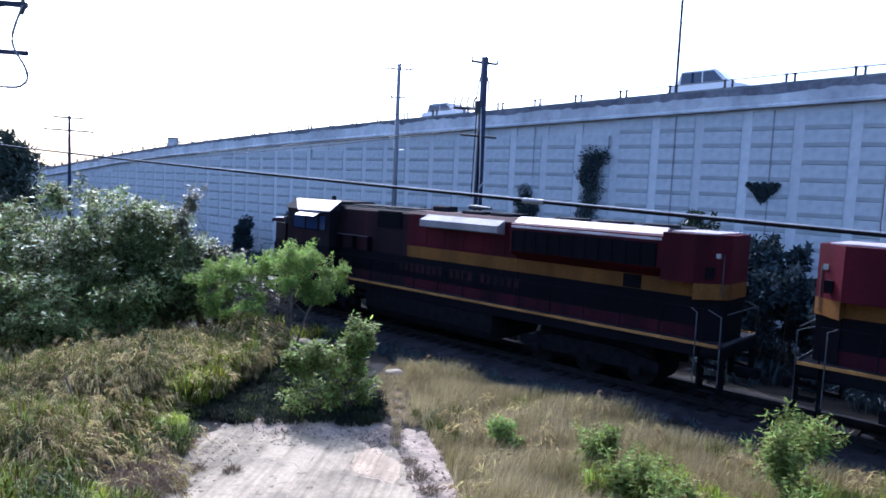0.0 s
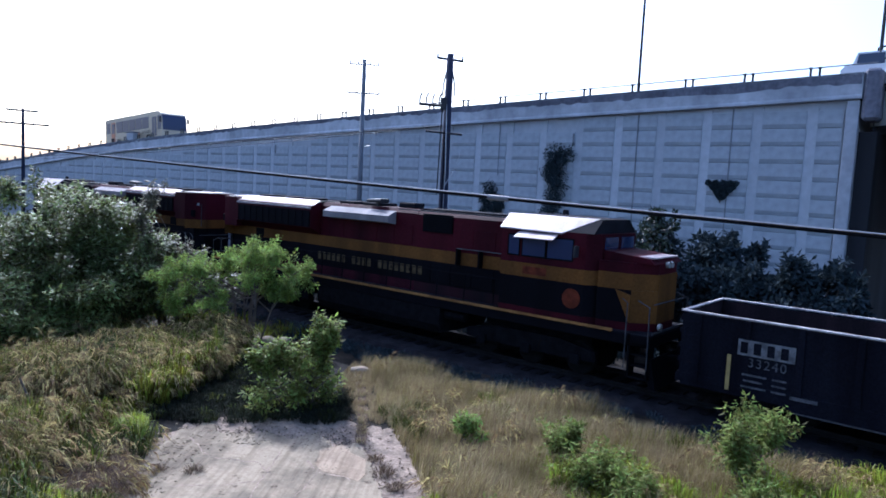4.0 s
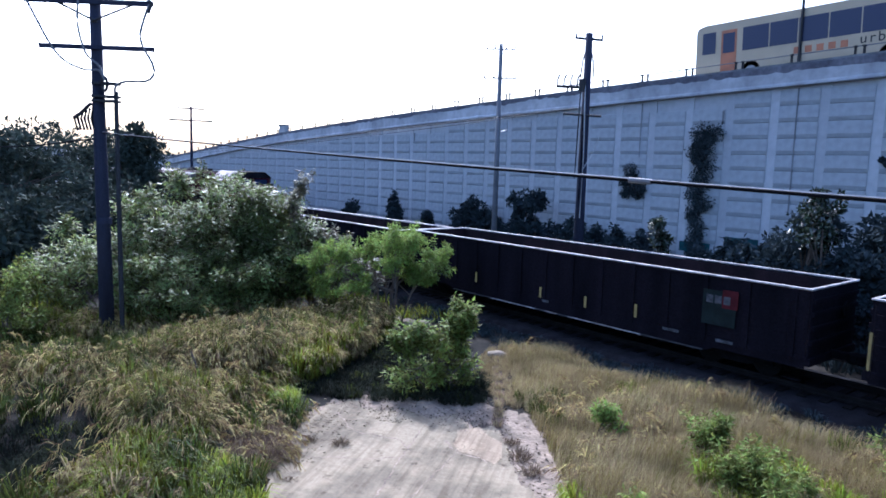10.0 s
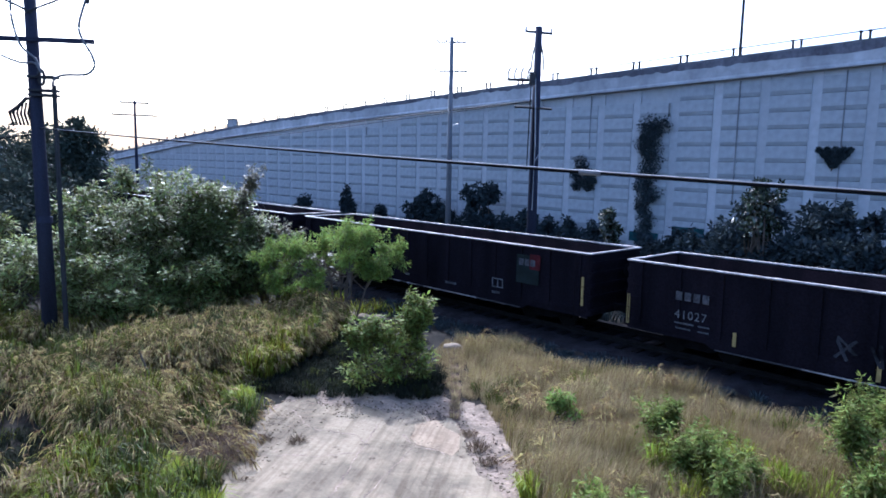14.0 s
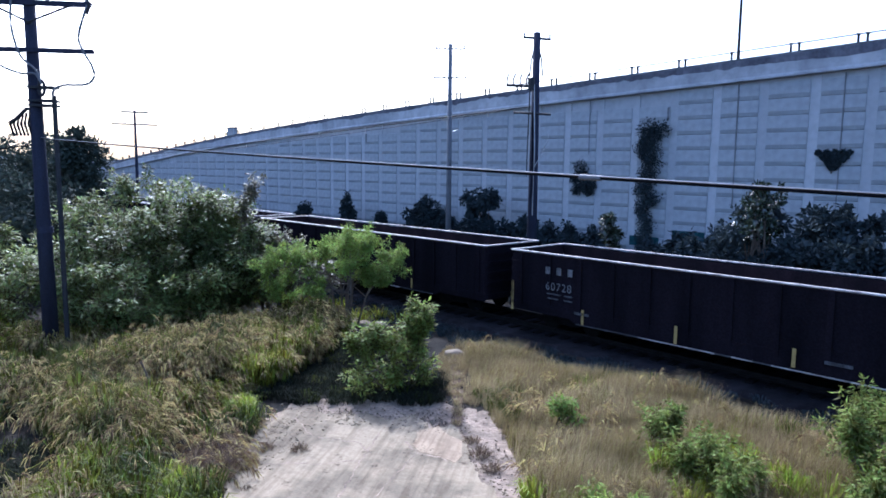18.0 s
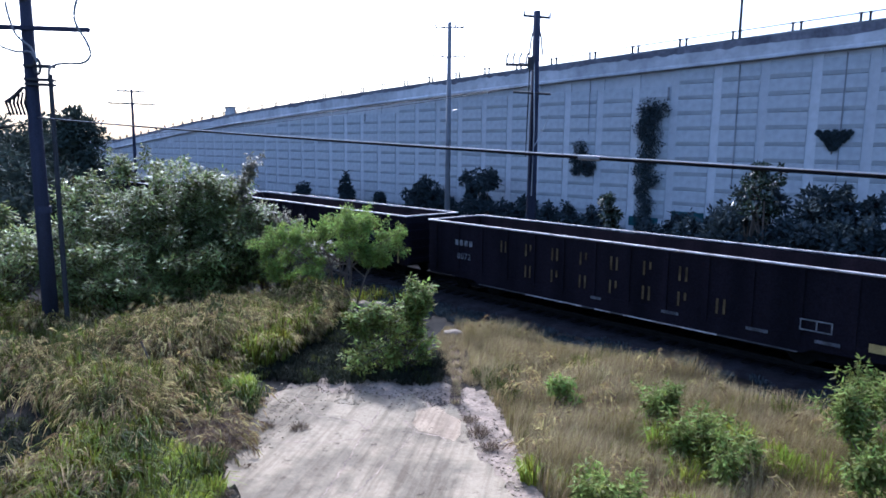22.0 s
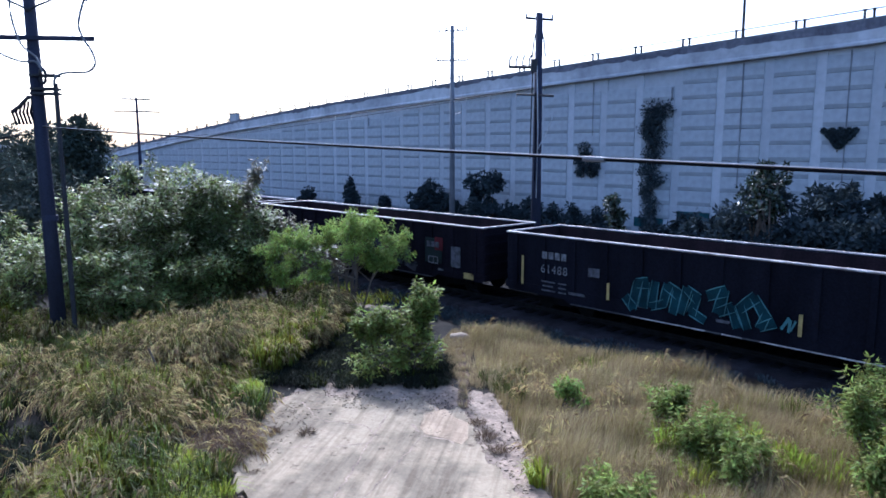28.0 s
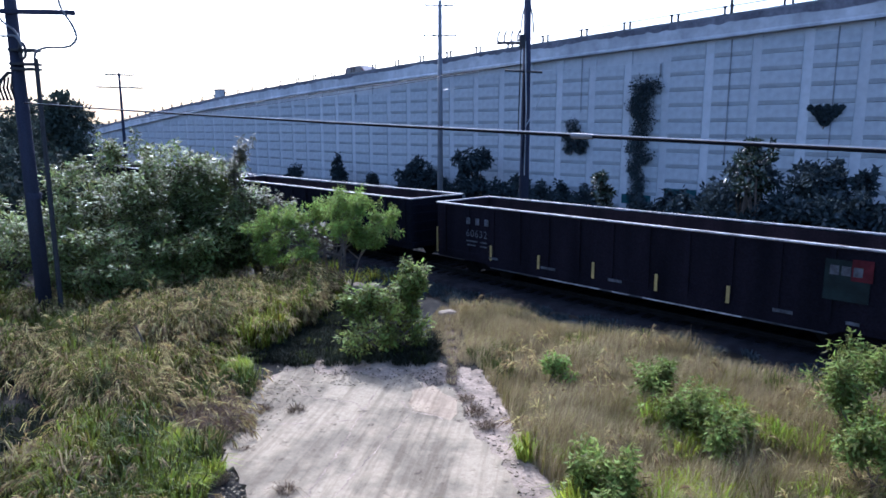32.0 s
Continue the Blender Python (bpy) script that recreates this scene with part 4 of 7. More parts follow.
def gondola(dark=False, GW=GW, GT=GT):
    """An open-topped ribbed steel gondola, its left end at x 0. GW, GT: half width and height."""
    paint = "gondola_b" if dark else "gondola"
    root = new("gondola_car")
    for s in (-1, 1):
        part("side_wall", box(0.06, GL - 0.06, s * (GW - 0.10), s * (GW - 0.06), GB + 0.12, GT - 0.08), paint, root)
        part("inner_lining", box(0.1, GL - 0.1, s * (GW - 0.135), s * (GW - 0.105), 1.12, GT - 0.1), "rust", root)
        sill = prism([(2.9, GB), (GL - 2.9, GB), (GL - 2.4, GB + 0.28), (GL, GB + 0.3), (GL, GB + 0.46), (0, GB + 0.46), (0, GB + 0.3), (2.4, GB + 0.28)], s * (GW - 0.11), s * (GW - 0.03))
        part("side_sill", sill, paint, root)
        part("sill_flange", box(3.0, GL - 3.0, s * (GW - 0.03), s * (GW + 0.04), GB - 0.005, GB + 0.02), "worn", root)
        # lit stretches of the flange, painted as pale strips
        for x0, x1 in ((5.4, 7.9), (8.4, 9.0), (9.5, 12.6)):
            part("worn_edge", box(x0, x1, s * (GW + 0.03), s * (GW + 0.05), GB, GB + 0.03), "chord", root, "lower flange edge coloured pale as if sunlit")
        part("top_chord", box(-0.02, GL + 0.02, s * (GW - 0.095), s * (GW + 0.015), GT - 0.05, GT, 0.01), "chord", root, "top chord coloured pale as if sunlit")
        for i in range(14):
            x = 0.45 + i * (GL - 0.9) / 13
            st = prism([(x - 0.09, GB + 0.3), (x + 0.09, GB + 0.3), (x + 0.075, GT - 0.085), (x - 0.075, GT - 0.085)], s * (GW - 0.07), s * (GW - 0.005))
            part("stake", st, paint, root)
        for e in (0.0, GL):
            d = 1 if e == 0 else -1
            lad = part("ladder", rod((e + d * 0.12, s * (GW + 0.05), GB + 0.35), (e + d * 0.12, s * (GW + 0.05), GT - 0.15), 0.014, None, 5), paint, root)
            part("rung", rod((e + d * 0.55, s * (GW + 0.05), GB + 0.35), (e + d * 0.55, s * (GW + 0.05), GT - 0.15), 0.014, None, 5), paint, lad)
            for k in range(5):
                z = GB + 0.42 + k * 0.38
                part("rung", rod((e + d * 0.12, s * (GW + 0.05), z), (e + d * 0.55, s * (GW + 0.05), z), 0.012, None, 5), paint, lad)
            part("step", box(e + d * 0.1, e + d * 0.6, s * (GW - 0.05), s * (GW + 0.04), GB - 0.22, GB - 0.19), "truck", root)
    for e, d in ((0.0, 1), (GL, -1)):
        part("end_wall", box(e, e + d * 0.05, -GW + 0.08, GW - 0.08, GB + 0.4, GT - 0.05), paint, root)
        part("inner_lining", box(e + d * 0.055, e + d * 0.07, -GW + 0.13, GW - 0.13, 1.12, GT - 0.09), "rust", root)
        part("top_chord", box(e - d * 0.02, e + d * 0.09, -GW + 0.1, GW - 0.1, GT - 0.05, GT - 0.003, 0.01), "chord", root, "top chord coloured pale as if sunlit")
        for z in (1.35, 1.75, 2.15, 2.5):
            part("end_rib", box(e - d * 0.06, e, -GW + 0.1, GW - 0.1, z - 0.06, z + 0.06), paint, root)
        part("end_sill", box(e - d * 0.08, e + d * 0.3, -GW + 0.05, GW - 0.05, GB + 0.2, GB + 0.42), paint, root)
        cp = part("coupler", box(e - d * 0.55, e + d * 0.2, -0.09, 0.09, 0.74, 0.98, 0.02), "truck", root)
        part("knuckle", box(e - d * 0.74, e - d * 0.5, -0.15, 0.13, 0.70, 1.02, 0.05), "truck", cp)
        part("brake_hose", tube([(e - d * 0.3, 0.3, 0.75), (e - d * 0.55, 0.3, 0.55), (e - d * 0.72, 0.24, 0.5)], 0.025), "rubber", root)
        freight_truck(root, e + d * 2.25)
    part("floor", box(0.05, GL - 0.05, -GW + 0.1, GW - 0.1, 1.02, 1.11), "rust", root)
    part("centre_sill", box(0.2, GL - 0.2, -0.25, 0.25, 0.62, 1.02), "truck", root)
    part("brake_wheel", rod((GL + 0.06, 0.6, 2.1), (GL + 0.10, 0.6, 2.1), 0.24, None, 14), "truck", root)
    part("brake_cylinder", rod((8.0, -0.8, 0.85), (8.6, -0.8, 0.85), 0.14), "truck", root)
    return root


NEAR = -GW - 0.004          # plane of the markings on the side that faces the camera


def plate(root, name, x0, x1, z0, z1, mat, off=0.0, label=""):
    near = FACE.get(root.name, NEAR)
    return part(name, box(x0, x1, near - 0.006 - off, near - off, z0, z1), mat, root, label)


def text_mesh(name, body, size, mat, root, x, z, y=NEAR - 0.006, extrude=0.002, turn=(90, 0, 0), spacing=1.0):
    if len(body) > 1:
        for i, ch in enumerate(body):
            text_mesh("character", ch, size, mat, root, x + (i - (len(body) - 1) / 2) * size * 0.58 * spacing, z, y, extrude, turn)
        return
    cu = bpy.data.curves.new(name, "FONT")
    cu.body, cu.size, cu.extrude, cu.space_character = body, size, extrude, spacing
    cu.align_x, cu.align_y = "CENTER", "CENTER"
    tmp = new(name, cu)
    bpy.context.view_layer.update()
    me = bpy.data.meshes.new_from_object(tmp)
    bpy.data.objects.remove(tmp)
    bpy.data.curves.remove(cu)
    me.materials.append(M[mat])
    ob = new(name, me)
    ob.parent = root
    ob.matrix_basis = pose(x, y, z, *turn)
    return ob


def squiggle(root, name, x0, x1, z0, z1, seed, mat, n=7, r=0.045):
    """Looping spray-painted strokes on the car's side."""
    rnd = random.Random(seed)
    w = (x1 - x0) / n
    for i in range(n):
        cx, cz, hh = x0 + (i + 0.5) * w, (z0 + z1) / 2 + rnd.uniform(-0.08, 0.08), (z1 - z0) / 2
        knots = [(cx + w * rnd.uniform(-0.5, 0.5), cz + hh * (rnd.uniform(0.55, 1.0) if k % 2 else rnd.uniform(-1.0, -0.4))) for k in range(rnd.randint(4, 6))]
        if rnd.random() < 0.5:
            knots.insert(2, (cx + w * rnd.uniform(-0.3, 0.3), cz + hh * rnd.uniform(-0.2, 0.2)))
        pts, m = [], len(knots)
        for k in range(15):
            s = k / 14 * (m - 1)
            q = min(int(s), m - 2)
            f = s - q
            k0, k1, k2, k3 = knots[max(q - 1, 0)], knots[q], knots[q + 1], knots[min(q + 2, m - 1)]
            pts.append(tuple(0.5 * (2 * v1 + (v2 - v0) * f + (2 * v0 - 5 * v1 + 4 * v2 - v3) * f * f + (3 * v1 - v0 - 3 * v2 + v3) * f ** 3) for v0, v1, v2, v3 in zip(k0, k1, k2, k3)))
        bm = bmesh.new()
        prev = None
        for j, (px, pz) in enumerate(pts):
            q = pts[min(j + 1, 14)]
            p = pts[max(j - 1, 0)]
            d = Vector((q[0] - p[0], q[1] - p[1])).normalized() * r
            d *= 0.7 + 0.5 * rnd.random()
            out = NEAR - 0.006 - 0.005 * i - 0.0012 * j
            pair = (bm.verts.new((px - d.y, out, pz + d.x)), bm.verts.new((px + d.y, out, pz - d.x)))
            if prev:
                bm.faces.new((prev[0], prev[1], pair[1], pair[0]))
            prev = pair
        part(name, bm, mat, root)


SPRAYED = ([(0.1, 0.1), (0.3, 0.95), (0.6, 0.7), (0.45, 0.2), (0.95, 0.0)], [(0.0, 0.8), (0.5, 1.0), (0.35, 0.35), (0.8, 0.55), (1.0, 0.0)], [(0.2, 0.0), (0.0, 0.6), (0.4, 1.0), (0.75, 0.45), (0.6, 0.1), (1.0, 0.3)], [(0.05, 0.3), (0.3, 0.0), (0.55, 0.85), (0.9, 0.95), (0.8, 0.1)], [(0.15, 1.0), (0.0, 0.15), (0.5, 0.3), (0.6, 0.95), (1.0, 0.7), (0.85, 0.05)])


def sprayed_letters(root, x0, x1, z0, z1, n, seed, fill, edge, fat=0.16):
    """A row of fat sprayed shapes: bent bars of one colour, edged with thin lines of another."""
    rnd = random.Random(seed)
    w, h = (x1 - x0) / n, z1 - z0
    for i in range(n):
        pts = [(x0 + (i + 0.06 + 0.92 * a) * w + rnd.uniform(-0.04, 0.04), z0 + h * b * rnd.uniform(0.92, 1.0)) for a, b in SPRAYED[(i + seed) % len(SPRAYED)]]
        for k, ((ax, az), (bx, bz)) in enumerate(zip(pts, pts[1:])):
            d = Vector((bx - ax, bz - az))
            u = d.normalized()
            v = Vector((-u.y, u.x))
            f0, f1 = fat * rnd.uniform(0.7, 1.0), fat * rnd.uniform(0.8, 1.25)
            ring = [(ax + v.x * f0 - u.x * f0 * 0.4, az + v.y * f0 - u.y * f0 * 0.4), (bx + v.x * f1 + u.x * f1 * 0.4, bz + v.y * f1 + u.y * f1 * 0.4), (bx - v.x * f1 + u.x * f1 * 0.4, bz - v.y * f1 + u.y * f1 * 0.4), (ax - v.x * f0 - u.x * f0 * 0.4, az - v.y * f0 - u.y * f0 * 0.4)]
            out = NEAR - 0.004 - 0.0012 * (k + 7 * (i % 3))
            part("sprayed_bar", prism(ring, out - 0.001, out), fill, root)
            for p, q in ((0, 1), (2, 3)):
                part("sprayed_edge", tube([(ring[p][0], NEAR - 0.028, ring[p][1]), ((ring[p][0] + ring[q][0]) / 2 + rnd.uniform(-0.02, 0.02), NEAR - 0.03, (ring[p][1] + ring[q][1]) / 2), (ring[q][0], NEAR - 0.028, ring[q][1])], [0.006, 0.02, 0.008], 4), edge, root)


def locomotive(dark=False):
    """A six-axle road diesel, cab towards +x: red over a yellow band over black. dark: its front end is blackened."""
    root = new("diesel_locomotive")
    X0, X1, DECK = -11.7, 11.2, 1.76
    c_red, c_yel = ("sooty", "sooty") if dark else ("red", "yellow")
    part("frame", box(X0, X1, -1.5, 1.5, 1.38, DECK - 0.04, 0.03), "black", root)
    for s in (-1, 1):
        part("deck_edge", box(X0 + 0.1, X1 - 1.2, s * 1.5, s * 1.535, DECK - 0.04, DECK + 0.05), "sill_stripe", root, "yellow sill stripe")
        hr = part("handrail", tube([(X0 + 0.6, s * 1.46, DECK + 1.0), (5.7, s * 1.46, DECK + 1.0)], 0.018), "black", root)
        for i in range(14):
            x = X0 + 0.6 + i * 1.28
            part("stanchion", rod((x, s * 1.5, DECK - 0.15), (x, s * 1.46, DECK + 1.0), 0.02, None, 6), "black", hr)
        for e, xe in ((-1, X0), (1, X1)):
            st = part("steps", box(xe - e * 0.05, xe - e * 0.6, s * 1.05, s * 1.5, 0.42, 0.46), "truck", root)
            for z in (0.78, 1.12, 1.44):
                part("tread", box(xe - e * 0.05, xe - e * 0.55, s * 1.08, s * 1.5, z, z + 0.035), "truck", st)
            for dx in (0.03, 0.62):
                part("step_side", box(xe - e * dx, xe - e * (dx + 0.05), s * 1.05, s * 1.5, 0.42, DECK), "black", st)
            part("grab_iron", tube([(xe - e * 0.06, s * 1.5, 0.7), (xe - e * 0.06, s * 1.55, DECK + 0.85), (xe - e * 0.45, s * 1.48, DECK + 1.0)], 0.02), "worn", root, "pale worn grab iron")
            part("grab_iron", tube([(xe - e * 0.75, s * 1.55, 0.7), (xe - e * 0.75, s * 1.55, DECK + 0.9), (xe - e * 0.95, s * 1.48, DECK + 1.0)], 0.02), "worn", root, "pale worn grab iron")
    part("deck_plate", box(X0 + 0.02, X1 - 0.02, -1.48, 1.48, DECK - 0.04, DECK), "roof", root)
    for x in (X0 + 0.02, X1 - 0.06):
        part("end_plate", box(x, x + 0.04, -1.3, 1.3, DECK, DECK + 0.06), "worn", root)
        part("end_rail", tube([(x, -1.2, DECK + 0.9), (x, 1.2, DECK + 0.9)], 0.02), "worn", root)

    def hood(name, x0, x1, hw, bands, top, roundness=0.16):
        """A hood built up of colour bands, one part each."""
        for z0, z1, mat in bands:
            if z1 >= top:
                prof = [(-hw, z0), (-hw, top - roundness), (-hw + roundness, top), (hw - roundness, top), (hw, top - roundness), (hw, z0)]
                bm = prism(prof, x0, x1, "x")
            else:
                bm = box(x0, x1, -hw, hw, z0, z1)
            part(name, bm, mat, root)

    bands = [(DECK, 2.14, "dim_red"), (2.14, 3.0, "black"), (3.0, 3.46, "yellow"), (3.46, 5.0, "red")]
    front = [(a, b, {"red": c_red, "dim_red": "sooty", "yellow": c_yel, "black": "black"}[m]) for a, b, m in bands]
    hood("engine_hood", -4.2, 1.4, 0.95, bands, 4.9)
    hood("front_hood", 1.4, 5.8, 0.95, front, 4.88)
    hood("rear_hood", -10.9, -4.2, 0.93, [(DECK, 2.14, "dim_red"), (2.14, 3.0, "black"), (3.0, 3.46, "yellow"), (3.46, 4.9, "red")], 4.7)
    # end block of the long hood, its outer corners cut back
    plan = [(-11.5, -0.72), (-10.75, -1.5), (-9.75, -1.5), (-9.75, 1.5), (-10.75, 1.5), (-11.5, 0.72)]
    blk = part("end_block", prism(plan, 3.46, 4.86, "z"), "red", root)
    part("end_block_band", prism([(-11.5, -0.715), (-10.75, -1.49), (-10.75, 1.49), (-11.5, 0.715)], 3.0, 3.46, "z"), "yellow", root)
    part("end_block_lower", prism([(-11.45, -0.7), (-10.8, -1.0), (-10.8, 1.0), (-11.45, 0.7)], DECK, 3.0, "z"), "black", root)
    part("end_roof", box(-11.2, -9.8, -1.0, 1.0, 4.86, 4.9, 0.01), "shiny", root)
    for s in (-1, 1):
        part("marker_light", box(-11.3, -11.18, s * 0.98, s * 1.06, 4.2, 4.34), "lamp_glass", blk)
        part("vent_hole", box(-11.2, -11.0, s * 1.16, s * 1.3, 3.62, 3.95), "black", blk)
        part("end_grab", rod((-11.36, s * 0.9, 3.1), (-11.36, s * 0.9, 4.3), 0.018, None, 5), "worn", blk)
        slope = prism([(s * 0.93, 3.46), (s * 1.5, 3.78), (s * 1.5, 4.72), (s * 0.93, 4.92)], -9.75, -4.2, "x")
        part("radiator_housing", slope, "red", root)
        scr = part("radiator_screen", box(-9.6, -4.3, s * 1.5, s * 1.53, 3.8, 4.52), "black", root, "black radiator screen")
        for k in range(12):
            x = -9.55 + k * 0.475
            part("screen_bar", box(x - 0.02, x + 0.02, s * 1.53, s * 1.555, 3.82, 4.5), "black", scr)
        part("radiator_lid", prism([(s * 1.53, 4.66), (s * 1.0, 4.97), (s * 1.0, 4.91), (s * 1.53, 4.60)], -9.72, -4.25, "x"), "shiny", root, "bright sloping radiator lid")
        for k in range(9):
            x = -3.6 + k * 0.98
            d = part("hood_door", box(x, x + 0.9, s * 0.95, s * 0.972, 2.2, 2.95, 0.01), "black", root)
            part("latch", box(x + 0.8, x + 0.86, s * 0.972, s * 0.99, 2.5, 2.62), "black", d)
            if k not in (5, 6):
                part("hood_door", box(x, x + 0.9, s * 0.95, s * 0.965, 3.52, 4.3, 0.01), c_red if x > 1.3 else "red", root)
        part("filler_door", box(-8.9, -8.3, s * 0.93, s * 0.96, 3.02, 3.44), "black", root)
        part("intake_housing", prism([(s * 0.95, 4.25), (s * 1.42, 4.33), (s * 1.42, 4.58), (s * 0.95, 4.78)], -3.55, 0.3, "x"), "dull_roof", root, "pale sloping intake housing")
        grid = part("brake_grid", box(1.75, 3.2, s * 0.95, s * 1.0, 4.1, 4.78), "black", root, "black grille")
        for k in range(6):
            part("louvre", box(1.8, 3.15, s * 1.0, s * 1.02, 4.15 + k * 0.1, 4.2 + k * 0.1), "black", grid)
        part("gutter", box(0.4, 5.7, s * 0.9, s * 1.0, 4.86, 4.9), "worn", root, "bright roof gutter")
        part("hand_hold", tube([(3.6, s * 1.2, 3.62), (5.6, s * 1.2, 3.62)], 0.022), "worn", root, "bright hand hold")
        for x in (3.6, 4.6, 5.6):
            part("strut", box(x - 0.03, x + 0.03, s * 0.95, s * 1.2, 3.0, 3.62), "black", root)
        for k in range(20):
            if k not in (6, 11):
                x = -4.3 + k * 0.31
                part("name_letter", box(x, x + 0.2, s * 0.974, s * 0.98, 2.42 if s < 0 else 2.4, 2.74), "sooty" if dark else "gold", root)
    # roof gear
    for x in (-9.0, -7.4, -5.8):
        part("fan", rod((x, 0, 4.7), (x, 0, 5.02), 0.62, 0.6, 18), "roof", root)
    part("radiator_roof", box(-9.7, -4.2, -0.95, 0.95, 4.7, 4.93, 0.03), "roof", root)
    for x in (-3.0, -1.6):
        part("exhaust_hatch", box(x - 0.5, x + 0.5, -0.55, 0.55, 4.88, 5.02, 0.03), "roof", root)
    part("exhaust_duct", box(-0.2, 0.7, -0.3, 0.3, 4.88, 5.12, 0.04), "roof", root)
    part("roof_walk", box(1.2, 5.6, -0.6, 0.6, 4.9, 4.95), "roof", root)
    horn = part("horn", box(-1.05, -0.93, -0.75, -0.63, 4.7, 5.1), "dark_iron", root)
    for k in range(3):
        part("horn_bell", rod((-1.45, -0.86 + 0.16 * k, 5.12), (-0.6, -0.86 + 0.16 * k, 5.14), 0.05, 0.1, 10), "dark_iron", horn)
    part("antenna", rod((7.2, 0.2, 5.08), (7.2, 0.2, 5.25), 0.12, 0.1, 8), "roof", root)
    # cab
    cab = [(5.8, -1.53), (8.95, -1.53), (9.35, -1.2), (9.35, 1.2), (8.95, 1.53), (5.8, 1.53)]
    part("cab", prism(cab, 3.46, 4.6, "z"), c_red, root)
    part("cab_lower", prism(cab, DECK + 0.24, 3.0, "z"), "black", root)
    part("cab_sill", prism([(x, y * 1.003) for x, y in cab], DECK, DECK + 0.24, "z"), c_red, root)
    part("cab_band", prism([(x, y * 1.004) for x, y in cab], 3.0, 3.46, "z"), c_yel, root)
    part("cab_roof", prism([(-1.53, 4.6), (-0.98, 5.04), (0.98, 5.04), (1.53, 4.6)], 5.75, 9.2, "x"), "roof", root)
    for s in (-1, 1):
        bm = bmesh.new()
        lo, hi = [(5.75, 4.6), (8.1, 4.56)], [(5.7, 5.06), (9.1, 5.06)]
        q = [bm.verts.new(v) for v in ((lo[0][0], s * 1.6, lo[0][1]), (lo[1][0], s * 1.6, lo[1][1]), (hi[1][0], s * 0.98, hi[1][1]), (hi[0][0], s * 0.98, hi[0][1]))]
        p = [bm.verts.new(v.co + Vector((0, 0, -0.04))) for v in q]
        bm.faces.new(q)
        bm.faces.new(p[::-1])
        for i in range(4):
            bm.faces.new((q[i], p[i], p[(i + 1) % 4], q[(i + 1) % 4]))
        bmesh.ops.recalc_face_normals(bm, faces=bm.faces)
        part("roof_slope", bm, "shiny", root, "bright sloping cab roof side")
        part("sun_visor", prism([(s * 1.54, 4.5), (s * 1.9, 4.33), (s * 1.9, 4.30), (s * 1.54, 4.46)], 6.5, 7.95, "x"), "shiny", root, "bright sun visor")
        for x0, x1 in ((6.1, 6.5), (6.65, 7.5), (7.6, 8.5)):
            w = part("cab_window", box(x0, x1, s * 1.53, s * 1.545, 3.72, 4.35), "glass", root)
            for a0, a1, b0, b1 in ((x0 - 0.04, x1 + 0.04, 3.67, 3.72), (x0 - 0.04, x0, 3.72, 4.35), (x1, x1 + 0.04, 3.72, 4.35), (x0 - 0.04, x1 + 0.04, 4.35, 4.4)):
                part("window_frame", box(a0, a1, s * 1.53, s * 1.552, b0, b1), "black", w)
        part("windshield", box(9.35, 9.365, s * 0.12, s * 1.05, 4.12, 4.5), "glass", root)
        part("mirror", box(8.7, 8.76, s * 1.62, s * 1.86, 3.85, 4.2), "dark_iron", root)
        part("headlight", rod((11.0, s * 0.13, 3.78), (11.1, s * 0.13, 3.78), 0.1, None, 12), "lamp_glass", root)
        part("ditch_light", rod((11.2, s * 0.95, 1.98), (11.3, s * 0.95, 1.98), 0.1, None, 12), "lamp_glass", root)
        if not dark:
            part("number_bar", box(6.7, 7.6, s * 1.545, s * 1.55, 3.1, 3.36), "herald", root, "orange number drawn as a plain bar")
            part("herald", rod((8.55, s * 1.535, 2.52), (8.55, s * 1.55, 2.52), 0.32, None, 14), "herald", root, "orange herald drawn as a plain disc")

    # nose: tapered, with a yellow front that curves down over the black flank
    def nose(z0, z1, grow, mat):
        a = 1 + grow
        pl = [(9.35, -1.38 * a), (10.4, -1.22 * a), (11.0 + grow, -0.7 * a), (11.0 + grow, 0.7 * a), (10.4, 1.22 * a), (9.35, 1.38 * a)]
        part("nose", prism(pl, z0, z1, "z"), mat, root)
    nose(DECK, DECK + 0.24, 0, c_red)
    nose(DECK + 0.24, 3.0, 0.003, "black")
    nose(3.0, 3.5, 0.004, c_yel)
    nose(3.5, 3.82, 0.0, c_red)
    part("nose_front", prism([(11.0, -0.72), (11.03, -0.72), (11.03, 0.72), (11.0, 0.72)], DECK + 0.24, 3.5, "z"), c_yel, root)
    for s in (-1, 1):
        part("nose_flank", prism([(9.9, 3.0), (10.4, 2.85), (10.4, DECK + 0.25), (10.25, 2.3)], s * 1.23, s * 1.3), c_yel, root)
        part("nose_corner", prism([(10.4, s * 1.235), (11.02, s * 0.72), (11.02, s * 0.68), (10.4, s * 1.19)], DECK + 0.25, 3.0, "z"), c_yel, root)
    part("nose_top", prism([(9.35, 3.82), (11.0, 3.82), (10.85, 3.98), (9.35, 4.12)], -1.1, 1.1), c_red, root)
    part("nose_cap", box(9.9, 10.95, -0.9, 0.9, 3.98, 4.02), "shiny", root)
    part("plow", prism([(11.2, 0.2), (11.42, 0.15), (11.22, 1.05), (11.15, 1.05)], -1.4, 1.4), "black", root)
